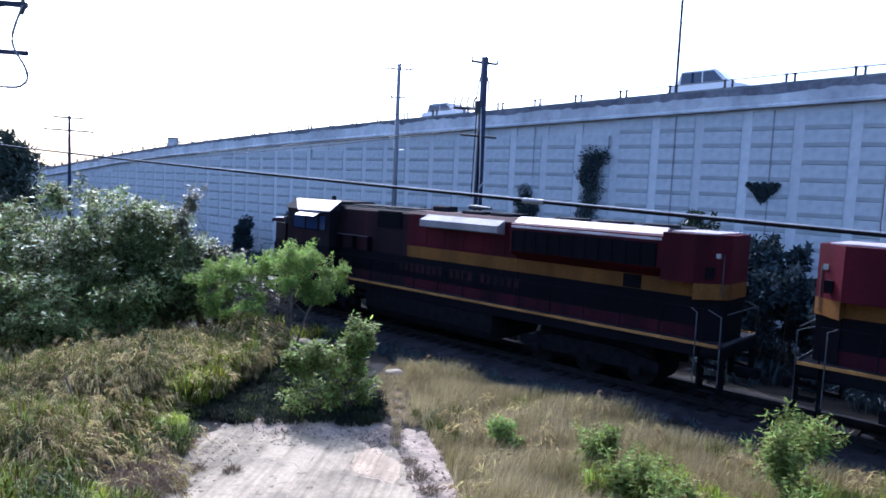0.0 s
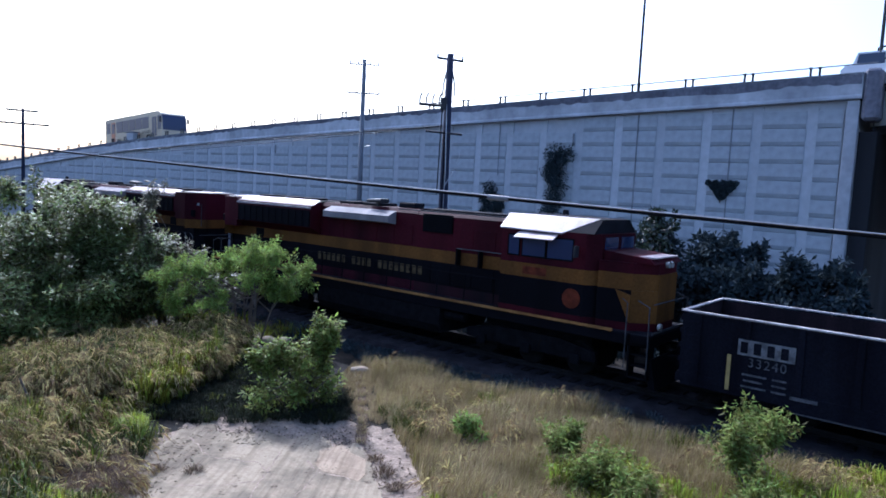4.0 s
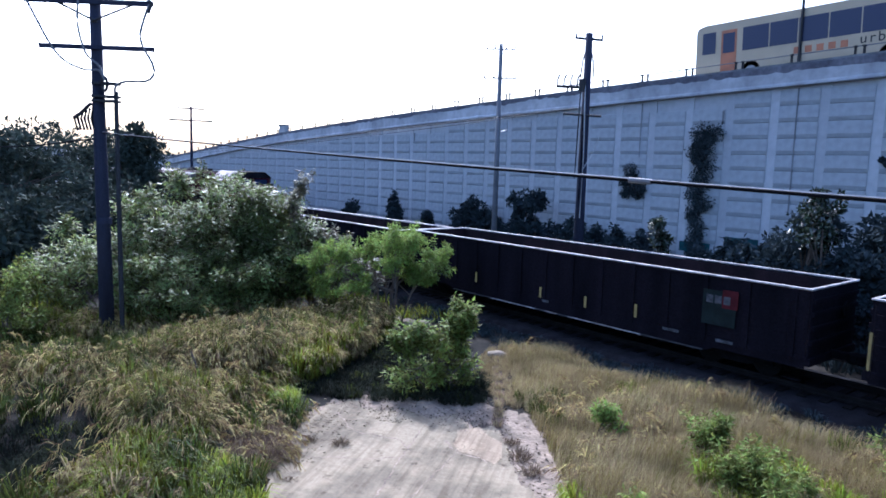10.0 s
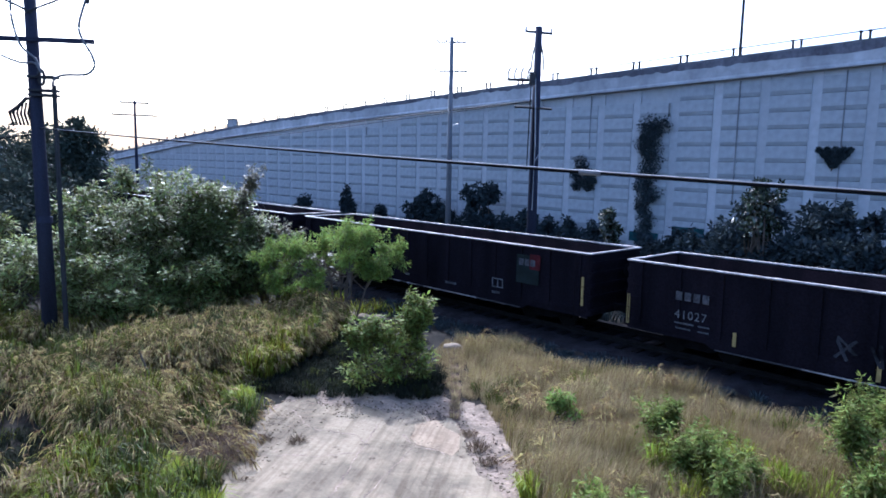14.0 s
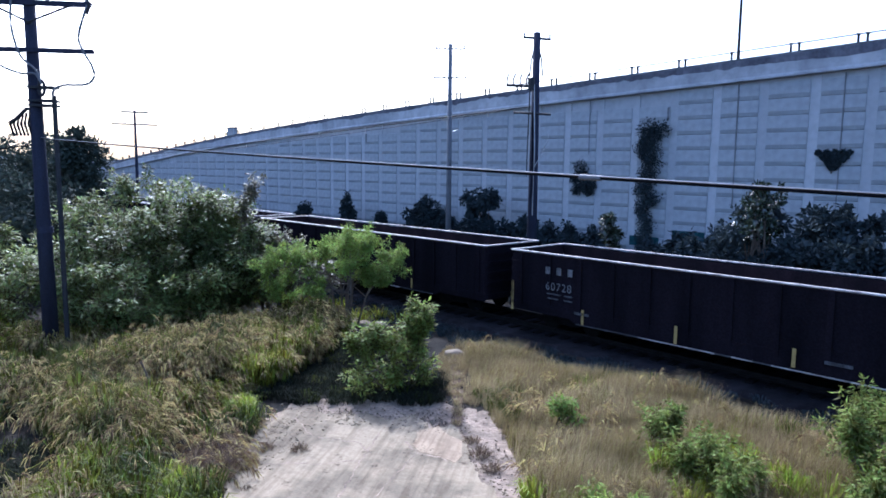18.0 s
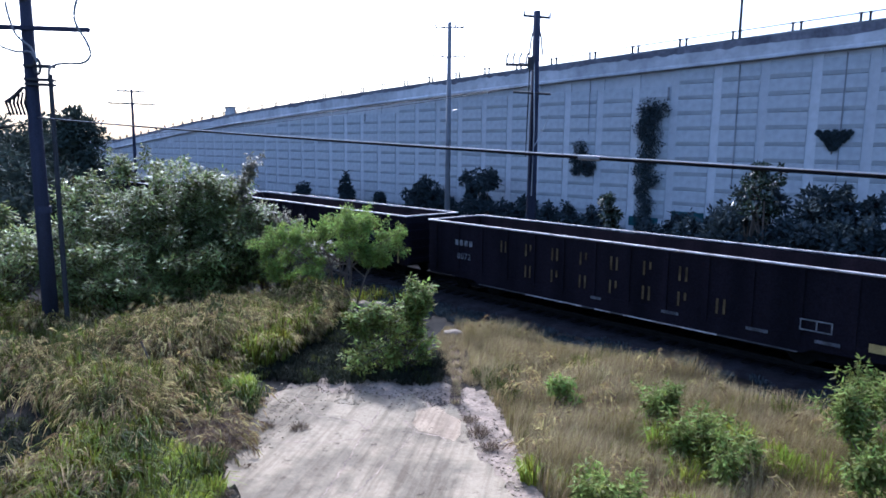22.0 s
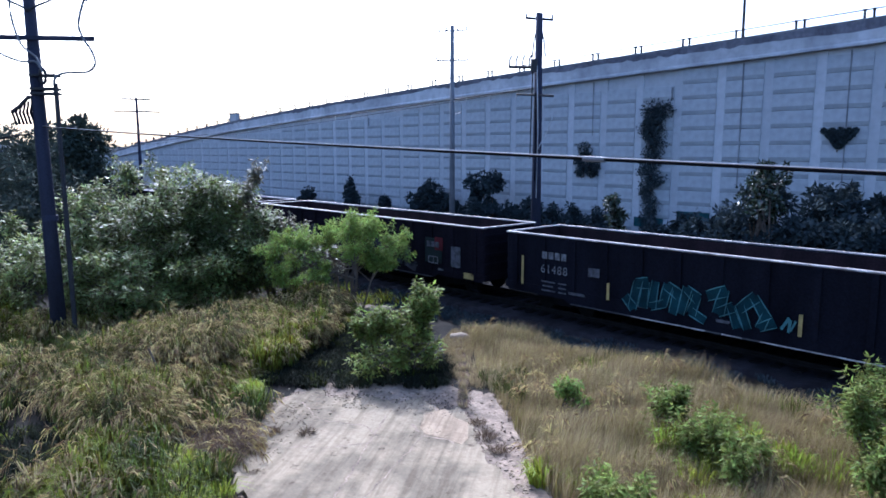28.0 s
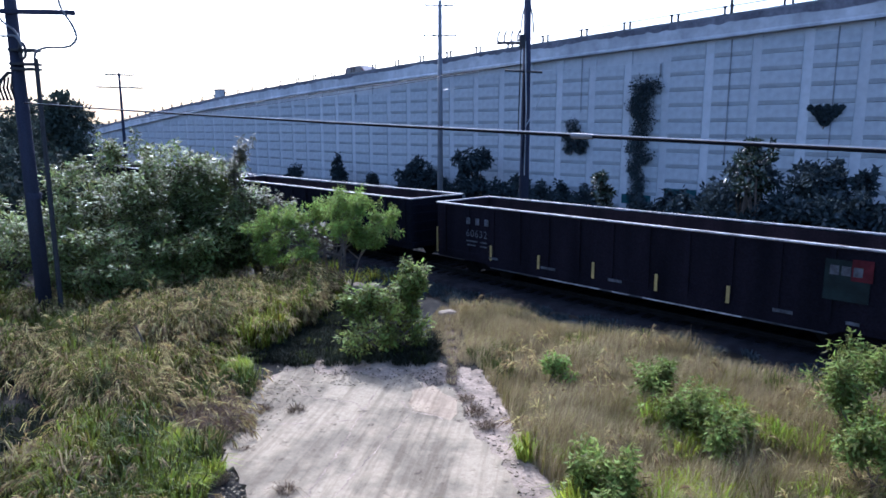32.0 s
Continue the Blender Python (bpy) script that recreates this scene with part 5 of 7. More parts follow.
    for e, xe in ((-1, X0), (1, X1)):
        cp = part("coupler", box(xe - e * 0.1, xe + e * 0.42, -0.1, 0.1, 0.78, 1.0, 0.02), "truck", root)
        part("knuckle", box(xe + e * 0.38, xe + e * 0.6, -0.16, 0.14, 0.72, 1.05, 0.05), "truck", cp)
        part("brake_hose", tube([(xe, 0.5, 0.9), (xe + e * 0.22, 0.45, 0.62), (xe + e * 0.42, 0.3, 0.55)], 0.025), "rubber", root)
        x = e * 7.0 - 0.2
        t = part("truck", box(x - 2.1, x + 2.1, -0.6, 0.6, 0.7, 1.2), "truck", root)
        for s in (-1, 1):
            side = [(x - 2.55, 0.55), (x - 2.55, 0.85), (x - 1.2, 1.1), (x + 1.2, 1.1), (x + 2.55, 0.85), (x + 2.55, 0.55), (x + 1.6, 0.5), (x - 1.6, 0.5)]
            part("side_frame", prism(side, s * 1.0, s * 1.16), "truck", t)
            for dx in (-1.85, 0, 1.85):
                share("wheel", WHEEL_BIG, t, pose(x + dx, 0.79 * s, 0.53, 0, 0, 180 if s > 0 else 0))
                part("journal_box", box(x + dx - 0.17, x + dx + 0.17, s * 1.14, s * 1.3, 0.38, 0.72, 0.03), "truck", t)
                part("spring", rod((x + dx + 0.5, s * 1.1, 0.55), (x + dx + 0.5, s * 1.1, 0.9), 0.09), "truck", t)
    tank = [(-1.35, 0.45), (-1.5, 0.75), (-1.5, 1.38), (1.5, 1.38), (1.5, 0.75), (1.35, 0.45)]
    part("fuel_tank", prism(tank, -3.6, 3.2, "x"), "truck", root)
    for s in (-1, 1):
        part("air_reservoir", rod((3.3, s * 1.2, 1.15), (4.2, s * 1.2, 1.15), 0.17), "truck", root)
    return root


K = 0.95            # metres per unit of the train's measured spacing
# distance run by the train, metres, second by second
RUN = [(0, 0.03), (1, 6.37), (2, 12.79), (3, 19.26), (4, 25.7), (5, 32.04), (6, 38.23), (7, 44.41), (8, 50.69), (9, 57.04), (10, 63.36), (11, 69.61), (12, 75.84), (13, 81.99), (14, 88.04), (15, 94.02), (16, 100.04), (17, 106.07), (18, 112.08), (19, 118.04), (20, 124.01), (21, 130.0), (22, 135.93), (23, 141.78), (24, 147.52), (25, 153.14), (26, 158.74), (27, 164.39), (28, 170.09), (29, 175.77), (30, 181.4), (31, 187.03), (32, 192.71)]


def train_rows(x, turn=0):
    return [(t, pose(x - d, TRACK_Y, RAIL_Z, 0, 0, turn)) for t, d in RUN]


TRAIN = []          # (thing, x at the start, turn)


def stripes(g, rows):
    for x, z0, z1 in rows:
        plate(g, "reflector", x, x + 0.1, z0, z1, "reflector", 0, "yellow reflector strip")


def outline_box(g, x0, x1, z0, z1, mat="letter"):
    w = 0.035
    for a in ((x0, x1, z0, z0 + w), (x0, x1, z1 - w, z1), (x0, x0 + w, z0 + w, z1 - w), (x1 - w, x1, z0 + w, z1 - w), ((x0 + x1) / 2, (x0 + x1) / 2 + w, z0 + w, z1 - w)):
        plate(g, "stencil_line", *a, mat)


def decal(g, x, z):
    """A square decal: green below, red in its upper corner, pale bars for the initials."""
    plate(g, "decal_field", x, x + 1.05, z, z + 1.05, "decal_green", -0.002)
    plate(g, "decal_corner", x + 0.62, x + 1.1, z + 0.55, z + 1.1, "decal_red", 0.004)
    for i in range(3):
        plate(g, "decal_letter", x + 0.12 + 0.27 * i, x + 0.33 + 0.27 * i, z + 0.66, z + 0.9, "dim_letter", 0.008)


def small_print(g, x, z, n=3):
    for i in range(n):
        plate(g, "small_print", x + 0.05 * (i % 2), x + 0.62 - 0.1 * (i % 2), z - i * 0.16, z - i * 0.16 + 0.05, "dim_letter")
        plate(g, "small_print", x + 0.75, x + 1.1, z - i * 0.16, z - i * 0.16 + 0.05, "dim_letter")


def marks(things):
    """Numbers, reflectors, decals and spray paint, wagon by wagon."""
    def initials(g, x, z, n, mat, w=0.2, gap=0.1, h=0.26):
        for i in range(n):
            plate(g, "initial", x + i * (w + gap), x + i * (w + gap) + w, z, z + h, mat)
    def foot(g, seed):
        rnd = random.Random(seed)
        for x in (2.9, 5.4, 8.2, 10.8, 13.4, 15.2):
            if rnd.random() < 0.75:
                plate(g, "small_plate", x, x + rnd.uniform(0.3, 0.7), 0.86, 0.95, "dim_letter")
    g = things[0]
    plate(g, "name_panel", 1.55, 2.95, 1.78, 2.2, "letter", 0, "pale panel with dark bars")
    for i in range(4):
        plate(g, "name_bar", 1.62 + i * 0.33, 1.8 + i * 0.33, 1.84, 2.14, "gondola_b", 0.006)
    text_mesh("number", "33240", 0.34, "dim_letter", g, 2.3, 1.6, y=-1.75)
    stripes(g, [(1.3, 0.77, 1.74)])
    small_print(g, 1.7, 1.25)
    foot(g, 1)
    g = things[1]
    initials(g, 1.55, 1.95, 3, "dim_letter", gap=0.22)
    text_mesh("number", "60502", 0.36, "dim_letter", g, 2.2, 1.62)
    small_print(g, 1.6, 1.35)
    stripes(g, [(0.0, 0.99, 2.06), (4.4, 1.03, 1.46), (8.05, 1.0, 1.4), (10.2, 1.0, 1.4), (12.3, 1.05, 1.49)])
    foot(g, 2)
    decal(g, 14.7, 1.35)
    g = things[2]
    initials(g, 1.62, 2.08, 3, "letter", gap=0.28)
    text_mesh("number", "60787", 0.40, "letter", g, 2.22, 1.75)
    small_print(g, 1.6, 1.4, 2)
    stripes(g, [(0.02, 1.01, 1.99), (17.5, 1.04, 2.03)])
    decal(g, 14.6, 1.45)
    outline_box(g, 13.4, 13.95, 1.1, 1.45)
    foot(g, 3)
    g = things[3]
    initials(g, 1.7, 1.82, 4, "dim_letter", 0.2, 0.08)
    text_mesh("number", "41027", 0.36, "letter", g, 2.2, 1.38)
    small_print(g, 1.7, 1.1, 2)
    stripes(g, [(0.05, 0.8, 1.75), (3.5, 0.75, 1.15), (7.1, 0.63, 1.15), (10.5, 0.62, 1.18), (13.35, 0.6, 1.02)])
    squiggle(g, "spray_stroke", 6.0, 8.6, 0.95, 1.6, 77, "grey_spray", 4, 0.04)
    g = things[4]
    initials(g, 1.62, 2.12, 3, "letter", gap=0.28)
    text_mesh("number", "60728", 0.40, "letter", g, 2.2, 1.68)
    small_print(g, 1.7, 1.4, 2)
    stripes(g, [(0.05, 0.6, 1.69), (3.2, 0.52, 1.06), (6.6, 0.56, 1.12), (10.0, 0.6, 1.12), (13.4, 0.62, 1.2), (17.25, 0.73, 1.74)])
    decal(g, 14.6, 1.5)
    plate(g, "worn_patch", 13.6, 14.3, 1.2, 1.45, "dim_letter")
    foot(g, 5)
    g = things[5]
    initials(g, 1.65, 1.95, 4, "letter", 0.17, 0.09, 0.22)
    text_mesh("number", "8072", 0.34, "letter", g, 2.15, 1.52)
    for i in range(7):
        x = 4.1 + i * 1.2
        for dx, z in ((0.0, 1.94), (1.2, 1.16)):
            plate(g, "name_stroke", x + dx, x + dx + 0.07, z, z + 0.44, "gold")
            plate(g, "name_stroke", x + dx + 0.21, x + dx + 0.28, z + (0.2 if i % 2 else 0.0), z + 0.44, "gold")
    outline_box(g, 14.8, 15.6, 1.15, 1.46)
    stripes(g, [])
    plate(g, "yellow_plate", 16.45, 17.0, 0.9, 1.12, "reflector", 0, "yellow plate")
    foot(g, 6)
    g = things[6]
    plate(g, "yellow_plate", 0.05, 0.6, 0.7, 0.95, "reflector", 0, "yellow plate")
    sprayed_letters(g, 1.9, 6.2, 0.95, 2.05, 5, 61, "grey_spray", "worn", 0.17)
    sprayed_letters(g, 8.6, 13.8, 0.85, 1.8, 4, 62, "grey_spray", "grey_spray", 0.22)
    initials(g, 1.75, 2.0, 3, "dim_letter", gap=0.1)
    small_print(g, 1.7, 1.7, 3)
    decal(g, 14.4, 1.15)
    outline_box(g, 14.6, 15.2, 1.12, 1.42)
    plate(g, "worn_patch", 16.0, 16.55, 1.1, 1.95, "dim_letter")
    plate(g, "yellow_plate", 16.75, 17.3, 0.72, 0.96, "reflector", 0, "yellow plate")
    foot(g, 7)
    g = things[7]
    initials(g, 1.72, 2.0, 4, "letter", 0.21, 0.07, 0.25)
    text_mesh("number", "61488", 0.42, "letter", g, 2.25, 1.62)
    small_print(g, 1.7, 1.15, 3)
    plate(g, "worn_patch", 3.7, 4.15, 1.6, 1.9, "dim_letter")
    stripes(g, [(0.75, 0.95, 2.0), (4.45, 0.92, 1.49), (10.45, 0.88, 1.48), (13.2, 0.95, 1.45), (16.4, 1.0, 1.55)])
    sprayed_letters(g, 5.1, 9.8, 0.85, 1.8, 5, 63, "teal_dark", "pale_teal", 0.15)
    squiggle(g, "spray_stroke", 9.9, 10.4, 0.85, 1.4, 64, "pale_teal", 1, 0.035)
    outline_box(g, 15.0, 15.55, 0.95, 1.3)
    small_print(g, 14.9, 1.6, 3)
    foot(g, 8)
    g = things[8]
    initials(g, 1.7, 2.1, 3, "dim_letter", gap=0.28)
    text_mesh("number", "60632", 0.40, "dim_letter", g, 2.25, 1.74)
    small_print(g, 1.7, 1.42, 2)
    stripes(g, [(0.0, 0.79, 1.82), (2.95, 0.82, 1.39), (5.25, 0.83, 1.32), (7.55, 0.85, 1.4), (9.85, 0.82, 1.35), (12.1, 0.85, 1.36)])
    decal(g, 14.6, 1.45)
    foot(g, 9)


def build_train():
    a = locomotive(dark=True)
    tagged(a, "red, yellow and black diesel locomotive, sooty at its leading cab", "locomotive", "locomotives of the train")
    b = locomotive()
    tagged(b, "red, yellow and black diesel locomotive, cab towards the wagons", "locomotive", "locomotives of the train")
    TRAIN.append((a, -19.3 * K, 180))
    TRAIN.append((b, 7.25 * K, 0))
    base = gondola()
    dark = gondola(True)
    wide = gondola(True, 1.74, 2.76)
    lefts = [20.05, 39.95, 60.2, 80.45, 100.55, 120.85, 141.1, 161.15, 181.6, 201.8]
    looks = ["a pale name panel", "worn number and reflectors", "pale number and red-cornered decal", "faded number and reflectors", "pale number and small decal", "two rows of gold letters", "grey spray-paint tags", "white number and teal spray-paint", "pale number and yellow reflectors", "plain worn sides"]
    things = []
    for i, x in enumerate(lefts):
        src = wide if i == 0 else dark if i == 7 else base
        g = copy_thing(src, pose(x * K, TRACK_Y, RAIL_Z))
        tagged(g, "open dark steel gondola wagon with " + looks[i], "gondola wagon", "gondola wagons of the train")
        TRAIN.append((g, x * K, 0))
        if i == 0:
            FACE[g.name] = -1.744
        things.append(g)
    for src in (base, dark, wide):
        for o in (*src.children_recursive, src):
            bpy.data.objects.remove(o)
    marks(things)
    return things


GONDOLAS = build_train()


# ---- poles and wires ----
def pole_wood():
    """The near wooden pole with two long arms, insulators, wire loops and a riser pipe beside it."""
    x, y = -25.1, 5.65
    root = empty("utility_pole", pose(x, y, 0, 0, 0, -35.6), "dark wooden utility pole with crossarms among the weeds", "utility pole")
    part("pole", rod((0, 0, -0.3), (0.0, -0.1, 13.0), 0.25, 0.16, 12), "wood_pole", root, smooth=True)
    part("crossarm", box(0.16, 0.28, -1.8, 1.85, 9.82, 9.96, 0.01), "wood_pole", root)
    arm = part("crossarm", box(0.16, 0.28, -2.2, 1.85, 11.25, 11.41, 0.01), "wood_pole", root)
    part("arm_brace", rod((0.22, -0.15, 10.7), (0.22, 1.2, 11.28), 0.035, None, 6), "dark_iron", root)
    part("arm_brace", rod((0.22, 0.05, 10.7), (0.22, -1.2, 11.28), 0.035, None, 6), "dark_iron", root)
    for k in (-2.1, -0.5, 0.55, 1.7):
        part("insulator", rod((0.22, k, 11.41), (0.22, k, 11.66), 0.06, 0.045, 8), "porcelain", arm)
    part("cutout_fuse", tube([(0.3, 1.75, 11.6), (0.3, 1.8, 11.3), (0.3, 1.7, 11.02)], 0.06, 6), "dark_iron", arm)
    riser = part("riser_pipe", rod((0.2, 0.58, -0.3), (0.2, 0.58, 8.5), 0.085, 0.075, 8), "dark_iron", root, "black riser pipe")
    def wire(pts, name, r=0.03, mat="wire_grey", parent=root):
        """A wire through (offset, height) points in the plane of the arms, rounded off."""
        out = []
        for i in range(len(pts) - 1):
            p0, p1, p2, p3 = pts[max(i - 1, 0)], pts[i], pts[i + 1], pts[min(i + 2, len(pts) - 1)]
            for k in range(5):
                t = k / 5
                out.append(tuple(0.5 * (2 * b + (c - a) * t + (2 * a - 5 * b + 4 * c - d) * t * t + (3 * b - a - 3 * c + d) * t ** 3) for a, b, c, d in zip(p0, p1, p2, p3)))
        out.append(pts[-1])
        part(name, tube([(0.32, a, b) for a, b in out], r), mat, parent)
    wire([(0.58, 8.45), (0.65, 8.68), (0.95, 8.82), (1.6, 8.86), (1.86, 9.12), (1.78, 9.5), (1.55, 9.9), (1.45, 10.25), (1.52, 10.65), (1.75, 11.3)], "cable_loop", 0.038, "wire_grey", riser)
    wire([(-2.17, 11.45), (-1.47, 10.06), (-1.0, 9.45), (-0.35, 9.16), (0.08, 9.16), (0.25, 8.9)], "jumper_wire", 0.034)
    wire([(-0.47, 11.45), (-0.52, 10.6), (-0.3, 9.7), (0.12, 9.28), (0.27, 8.85)], "jumper_wire", 0.034)
    for z in (8.15, 8.3, 8.72):
        part("clamp", box(-0.2, 0.3, -0.18, 0.6, z, z + 0.07), "dark_iron", root)
    part("cutout_ring", tube([(0.3, 0.26 + 0.09 * math.cos(a * 0.7), 8.72 + 0.24 * math.sin(a * 0.7)) for a in range(10)], 0.045), "dark_iron", root)
    knot = part("cable_bracket", tube([(0.1, -0.05, 8.02), (0.1, -0.3, 8.08), (0.1, -0.6, 7.78), (0.1, -0.85, 7.6)], 0.06), "dark_iron", root)
    for k in range(6):
        a = -0.2 - 0.11 * k
        part("cable_tail", tube([(0.1, a, 8.0 - 0.06 * k), (0.16, a - 0.05, 7.6), (0.1, a + 0.02, 7.22)], 0.04), "cable", knot)
    part("splice_box", box(-0.05, 0.12, 0.74, 1.05, 7.04, 7.16, 0.03), "dark_iron", root, "grey splice box")
    part("tie_wrap", rod((0.0, 0.0, 4.1), (0.0, 0.0, 4.3), 0.245, 0.24, 12), "wood_pole", root, "pale wrapped band")


def pole_lattice():
    """The dark pole between the line and the wall, with a switch arm low on its head."""
    x, y = -20.55, 25.0
    root = empty("utility_pole", pose(x, y, 0), "dark wooden power pole with switchgear in front of the wall", "utility pole")
    part("pole", rod((0, 0, -0.2), (0, 0, 12.55), 0.26, 0.16, 12), "wood_pole", root, smooth=True)
    a = Vector((0.78, 0.63, 0))
    top = part("crossarm", rod(-a * 0.62 + Vector((0, 0, 12.36)), a * 0.62 + Vector((0, 0, 12.24)), 0.06, None, 6), "dark_iron", root)
    for k in (-1, 0.0, 1):
        p = a * 0.58 * k + Vector((0, 0, 12.3 - 0.05 * k))
        part("insulator", rod(p, p + Vector((0, 0, 0.22)), 0.05, 0.04, 8), "porcelain", top)
    for s in (-1, 1):
        part("brace", tube([Vector((0, 0, 10.6)) + a * 0.3 * s, Vector((0, 0, 11.4)) + a * 0.22 * s, Vector((0, 0, 12.2))], 0.04), "dark_iron", root)
    sw = part("switch_arm", rod(Vector((0, 0, 10.15)), -a * 1.35 + Vector((0, 0, 10.2)), 0.07, None, 6), "dark_iron", root)
    for k in range(4):
        p = -a * (0.42 + 0.3 * k) + Vector((0, 0, 10.2))
        part("fuse_cutout", tube([p, p + Vector((0, 0, 0.3)), p + Vector((0.08, 0.05, 0.52))], 0.045), "porcelain", sw)
    part("transformer", rod((0.0, -0.32, 9.95), (0.0, -0.32, 10.5), 0.16, None, 12), "dark_iron", root)
    part("lower_arm", rod(-a * 0.85 + Vector((0, -0.2, 8.95)), a * 0.85 + Vector((0, -0.2, 8.85)), 0.055, None, 6), "dark_iron", root)
    for k, (px, z0, z1) in enumerate(((0.22, 4.2, 10.2), (-0.2, 6.0, 10.0), (0.1, 5.0, 9.0))):
        part("down_wire", tube([(px, -0.28, z0), (px + 0.06, -0.3, (z0 + z1) / 2), (px * 0.6, -0.26, z1)], 0.025), "wire" if k == 0 else "cable", root)
    part("loose_wire", tube([Vector((0.2, -0.25, 6.4)), a * 0.55 + Vector((0, -0.25, 7.1)), a * 0.8 + Vector((0, -0.25, 7.8)), a * 0.82 + Vector((0, -0.25, 8.0))], 0.022), "wire", root)


def pole_concrete(x, y, top, arms, group_label, mat="concrete_pole", across=(0.72, 0.69)):
    root = empty("utility_pole", pose(x, y, 0), group_label, "utility pole")
    part("pole", rod((0, 0, -0.2), (0, 0, top), 0.19, 0.12, 10), mat, root, smooth=True)
    a = Vector((*across, 0))
    for z, w in arms:
        arm = part("crossarm", rod(-a * w + Vector((0, 0, z)), a * w + Vector((0, 0, z)), 0.045 if w < 1.2 else 0.085, None, 6), "dark_iron", root)
        for k in (-1, -0.4, 0.4, 1):
            p = a * w * k + Vector((0, 0, z))
            part("insulator", rod(p, p + Vector((0, 0, 0.26)), 0.045, 0.035, 6), "porcelain", arm)
    part("step_bracket", rod((0, 0, top * 0.62), (0.5, 0.2, top * 0.62 + 0.12), 0.03, None, 5), "steel", root)


def overhead_cable():
    """The thick telephone cable slung along the line."""
    def z(x):
        return 6.14 - 0.0325 * x + 0.00032 * x * x if x < 0 else 6.14 - 0.02 * x + 0.002 * x * x
    pts = [(-25.0 + i * 1.2, 5.65 + 0.0 * i, z(-25.0 + i * 1.2)) for i in range(34)]
    c = part("telephone_cable", tube(pts, 0.0165, 8), "cable", None, smooth=True)
    tagged(c, "thick black overhead telephone cable slung along the railway", "cable")
    part("splice_sleeve", tube([(-4.05, 5.65, z(-4.05)), (-3.8, 5.65, z(-3.8))], 0.027, 8), "wire_grey", c, "pale splice sleeve")
    for k, (za, zb, sag) in enumerate(((9.22, 7.15, 0.03), (9.2, 7.0, 0.22))):
        span = [(-20.9 - i * 2.51, 24.85 - 0.02 * i, za + (zb - za) * i / 20 - sag * 4 * (i / 20) * (1 - i / 20)) for i in range(21)]
        wire = part("power_wire", tube(span, 0.022 if k == 0 else 0.014, 5), "dark_iron", None)
        tagged(wire, "thin dark power wire strung in front of the wall", "wire", "power wires")
    # thin pale strand added for the highlight along the cable's top
    highlight_pts = [(x, 5.63, zz + 0.019) for x, _, zz in pts]
    part("messenger_wire", tube(highlight_pts, 0.0055, 5), "wire", c, "pale strand painted as the cable's top highlight")
    pts = [(-25.2 - i * 3.0, 5.6 - i * 0.45, 6.98 - 0.4 * math.sin(i * 0.4) + 0.02 * i) for i in range(8)]
    c2 = part("telephone_cable", tube(pts, 0.03, 6), "cable", None)
    tagged(c2, "black overhead telephone cable running on from the pole", "cable")


# ---- plants ----
def leaf_cloud(rng, clumps, per, size, droop=0.25, aspect=0.42, shell=0.55, flat=0.0):
    """Corners of small four-sided leaves around clump centres: rows of x, y, z, radius. flat: how far the blades lie level."""
    c = np.repeat(clumps, per, axis=0)
    n = len(c)
    d = rng.normal(size=(n, 3))
    d /= np.linalg.norm(d, axis=1, keepdims=True)
    r = c[:, 3] * rng.random(n) ** (1 - shell) * rng.uniform(0.75, 1.12, n)
    p = c[:, :3] + d * r[:, None] * np.array([1, 1, 0.8])
    out = d + rng.normal(scale=0.7, size=(n, 3))
    out[:, 2] = out[:, 2] * (1 - 0.6 * flat) - droop
    out /= np.linalg.norm(out, axis=1, keepdims=True)
    side = np.cross(out, rng.normal(size=(n, 3)) * (1 - 0.75 * flat) + np.array([0, 0, 2.0 * flat]))
    side /= np.linalg.norm(side, axis=1, keepdims=True)
    s = size * rng.uniform(0.6, 1.35, n)[:, None]
    up = np.cross(out, side) * s * 0.12
    q = np.stack([p, p + out * s * 0.5 + side * s * aspect * 0.5 + up, p + out * s, p + out * s * 0.5 - side * s * aspect * 0.5 + up], 1)
    return q.reshape(-1, 3)


def envelope(rng, n, centre, radii, clump, bottom=0.15, lumps=5):
    """Clump centres that fill an uneven crown."""
    pts = []
    ph = rng.uniform(0, 6.28, (lumps, 2))
    while len(pts) < n:
        d = rng.normal(size=3)
        d /= np.linalg.norm(d)
        a, e = math.atan2(d[1], d[0]), d[2]
        bump = 1 + 0.14 * sum(math.sin((k + 2) * a + ph[k, 0]) * math.cos((k + 1) * e * 2 + ph[k, 1]) for k in range(lumps)) / 1.6
        r = rng.random() ** 0.38 * bump
        p = np.array(centre) + d * r * np.array(radii)
        if p[2] > bottom:
            pts.append((*p, clump * rng.uniform(0.6, 1.25)))
    return np.array(pts)


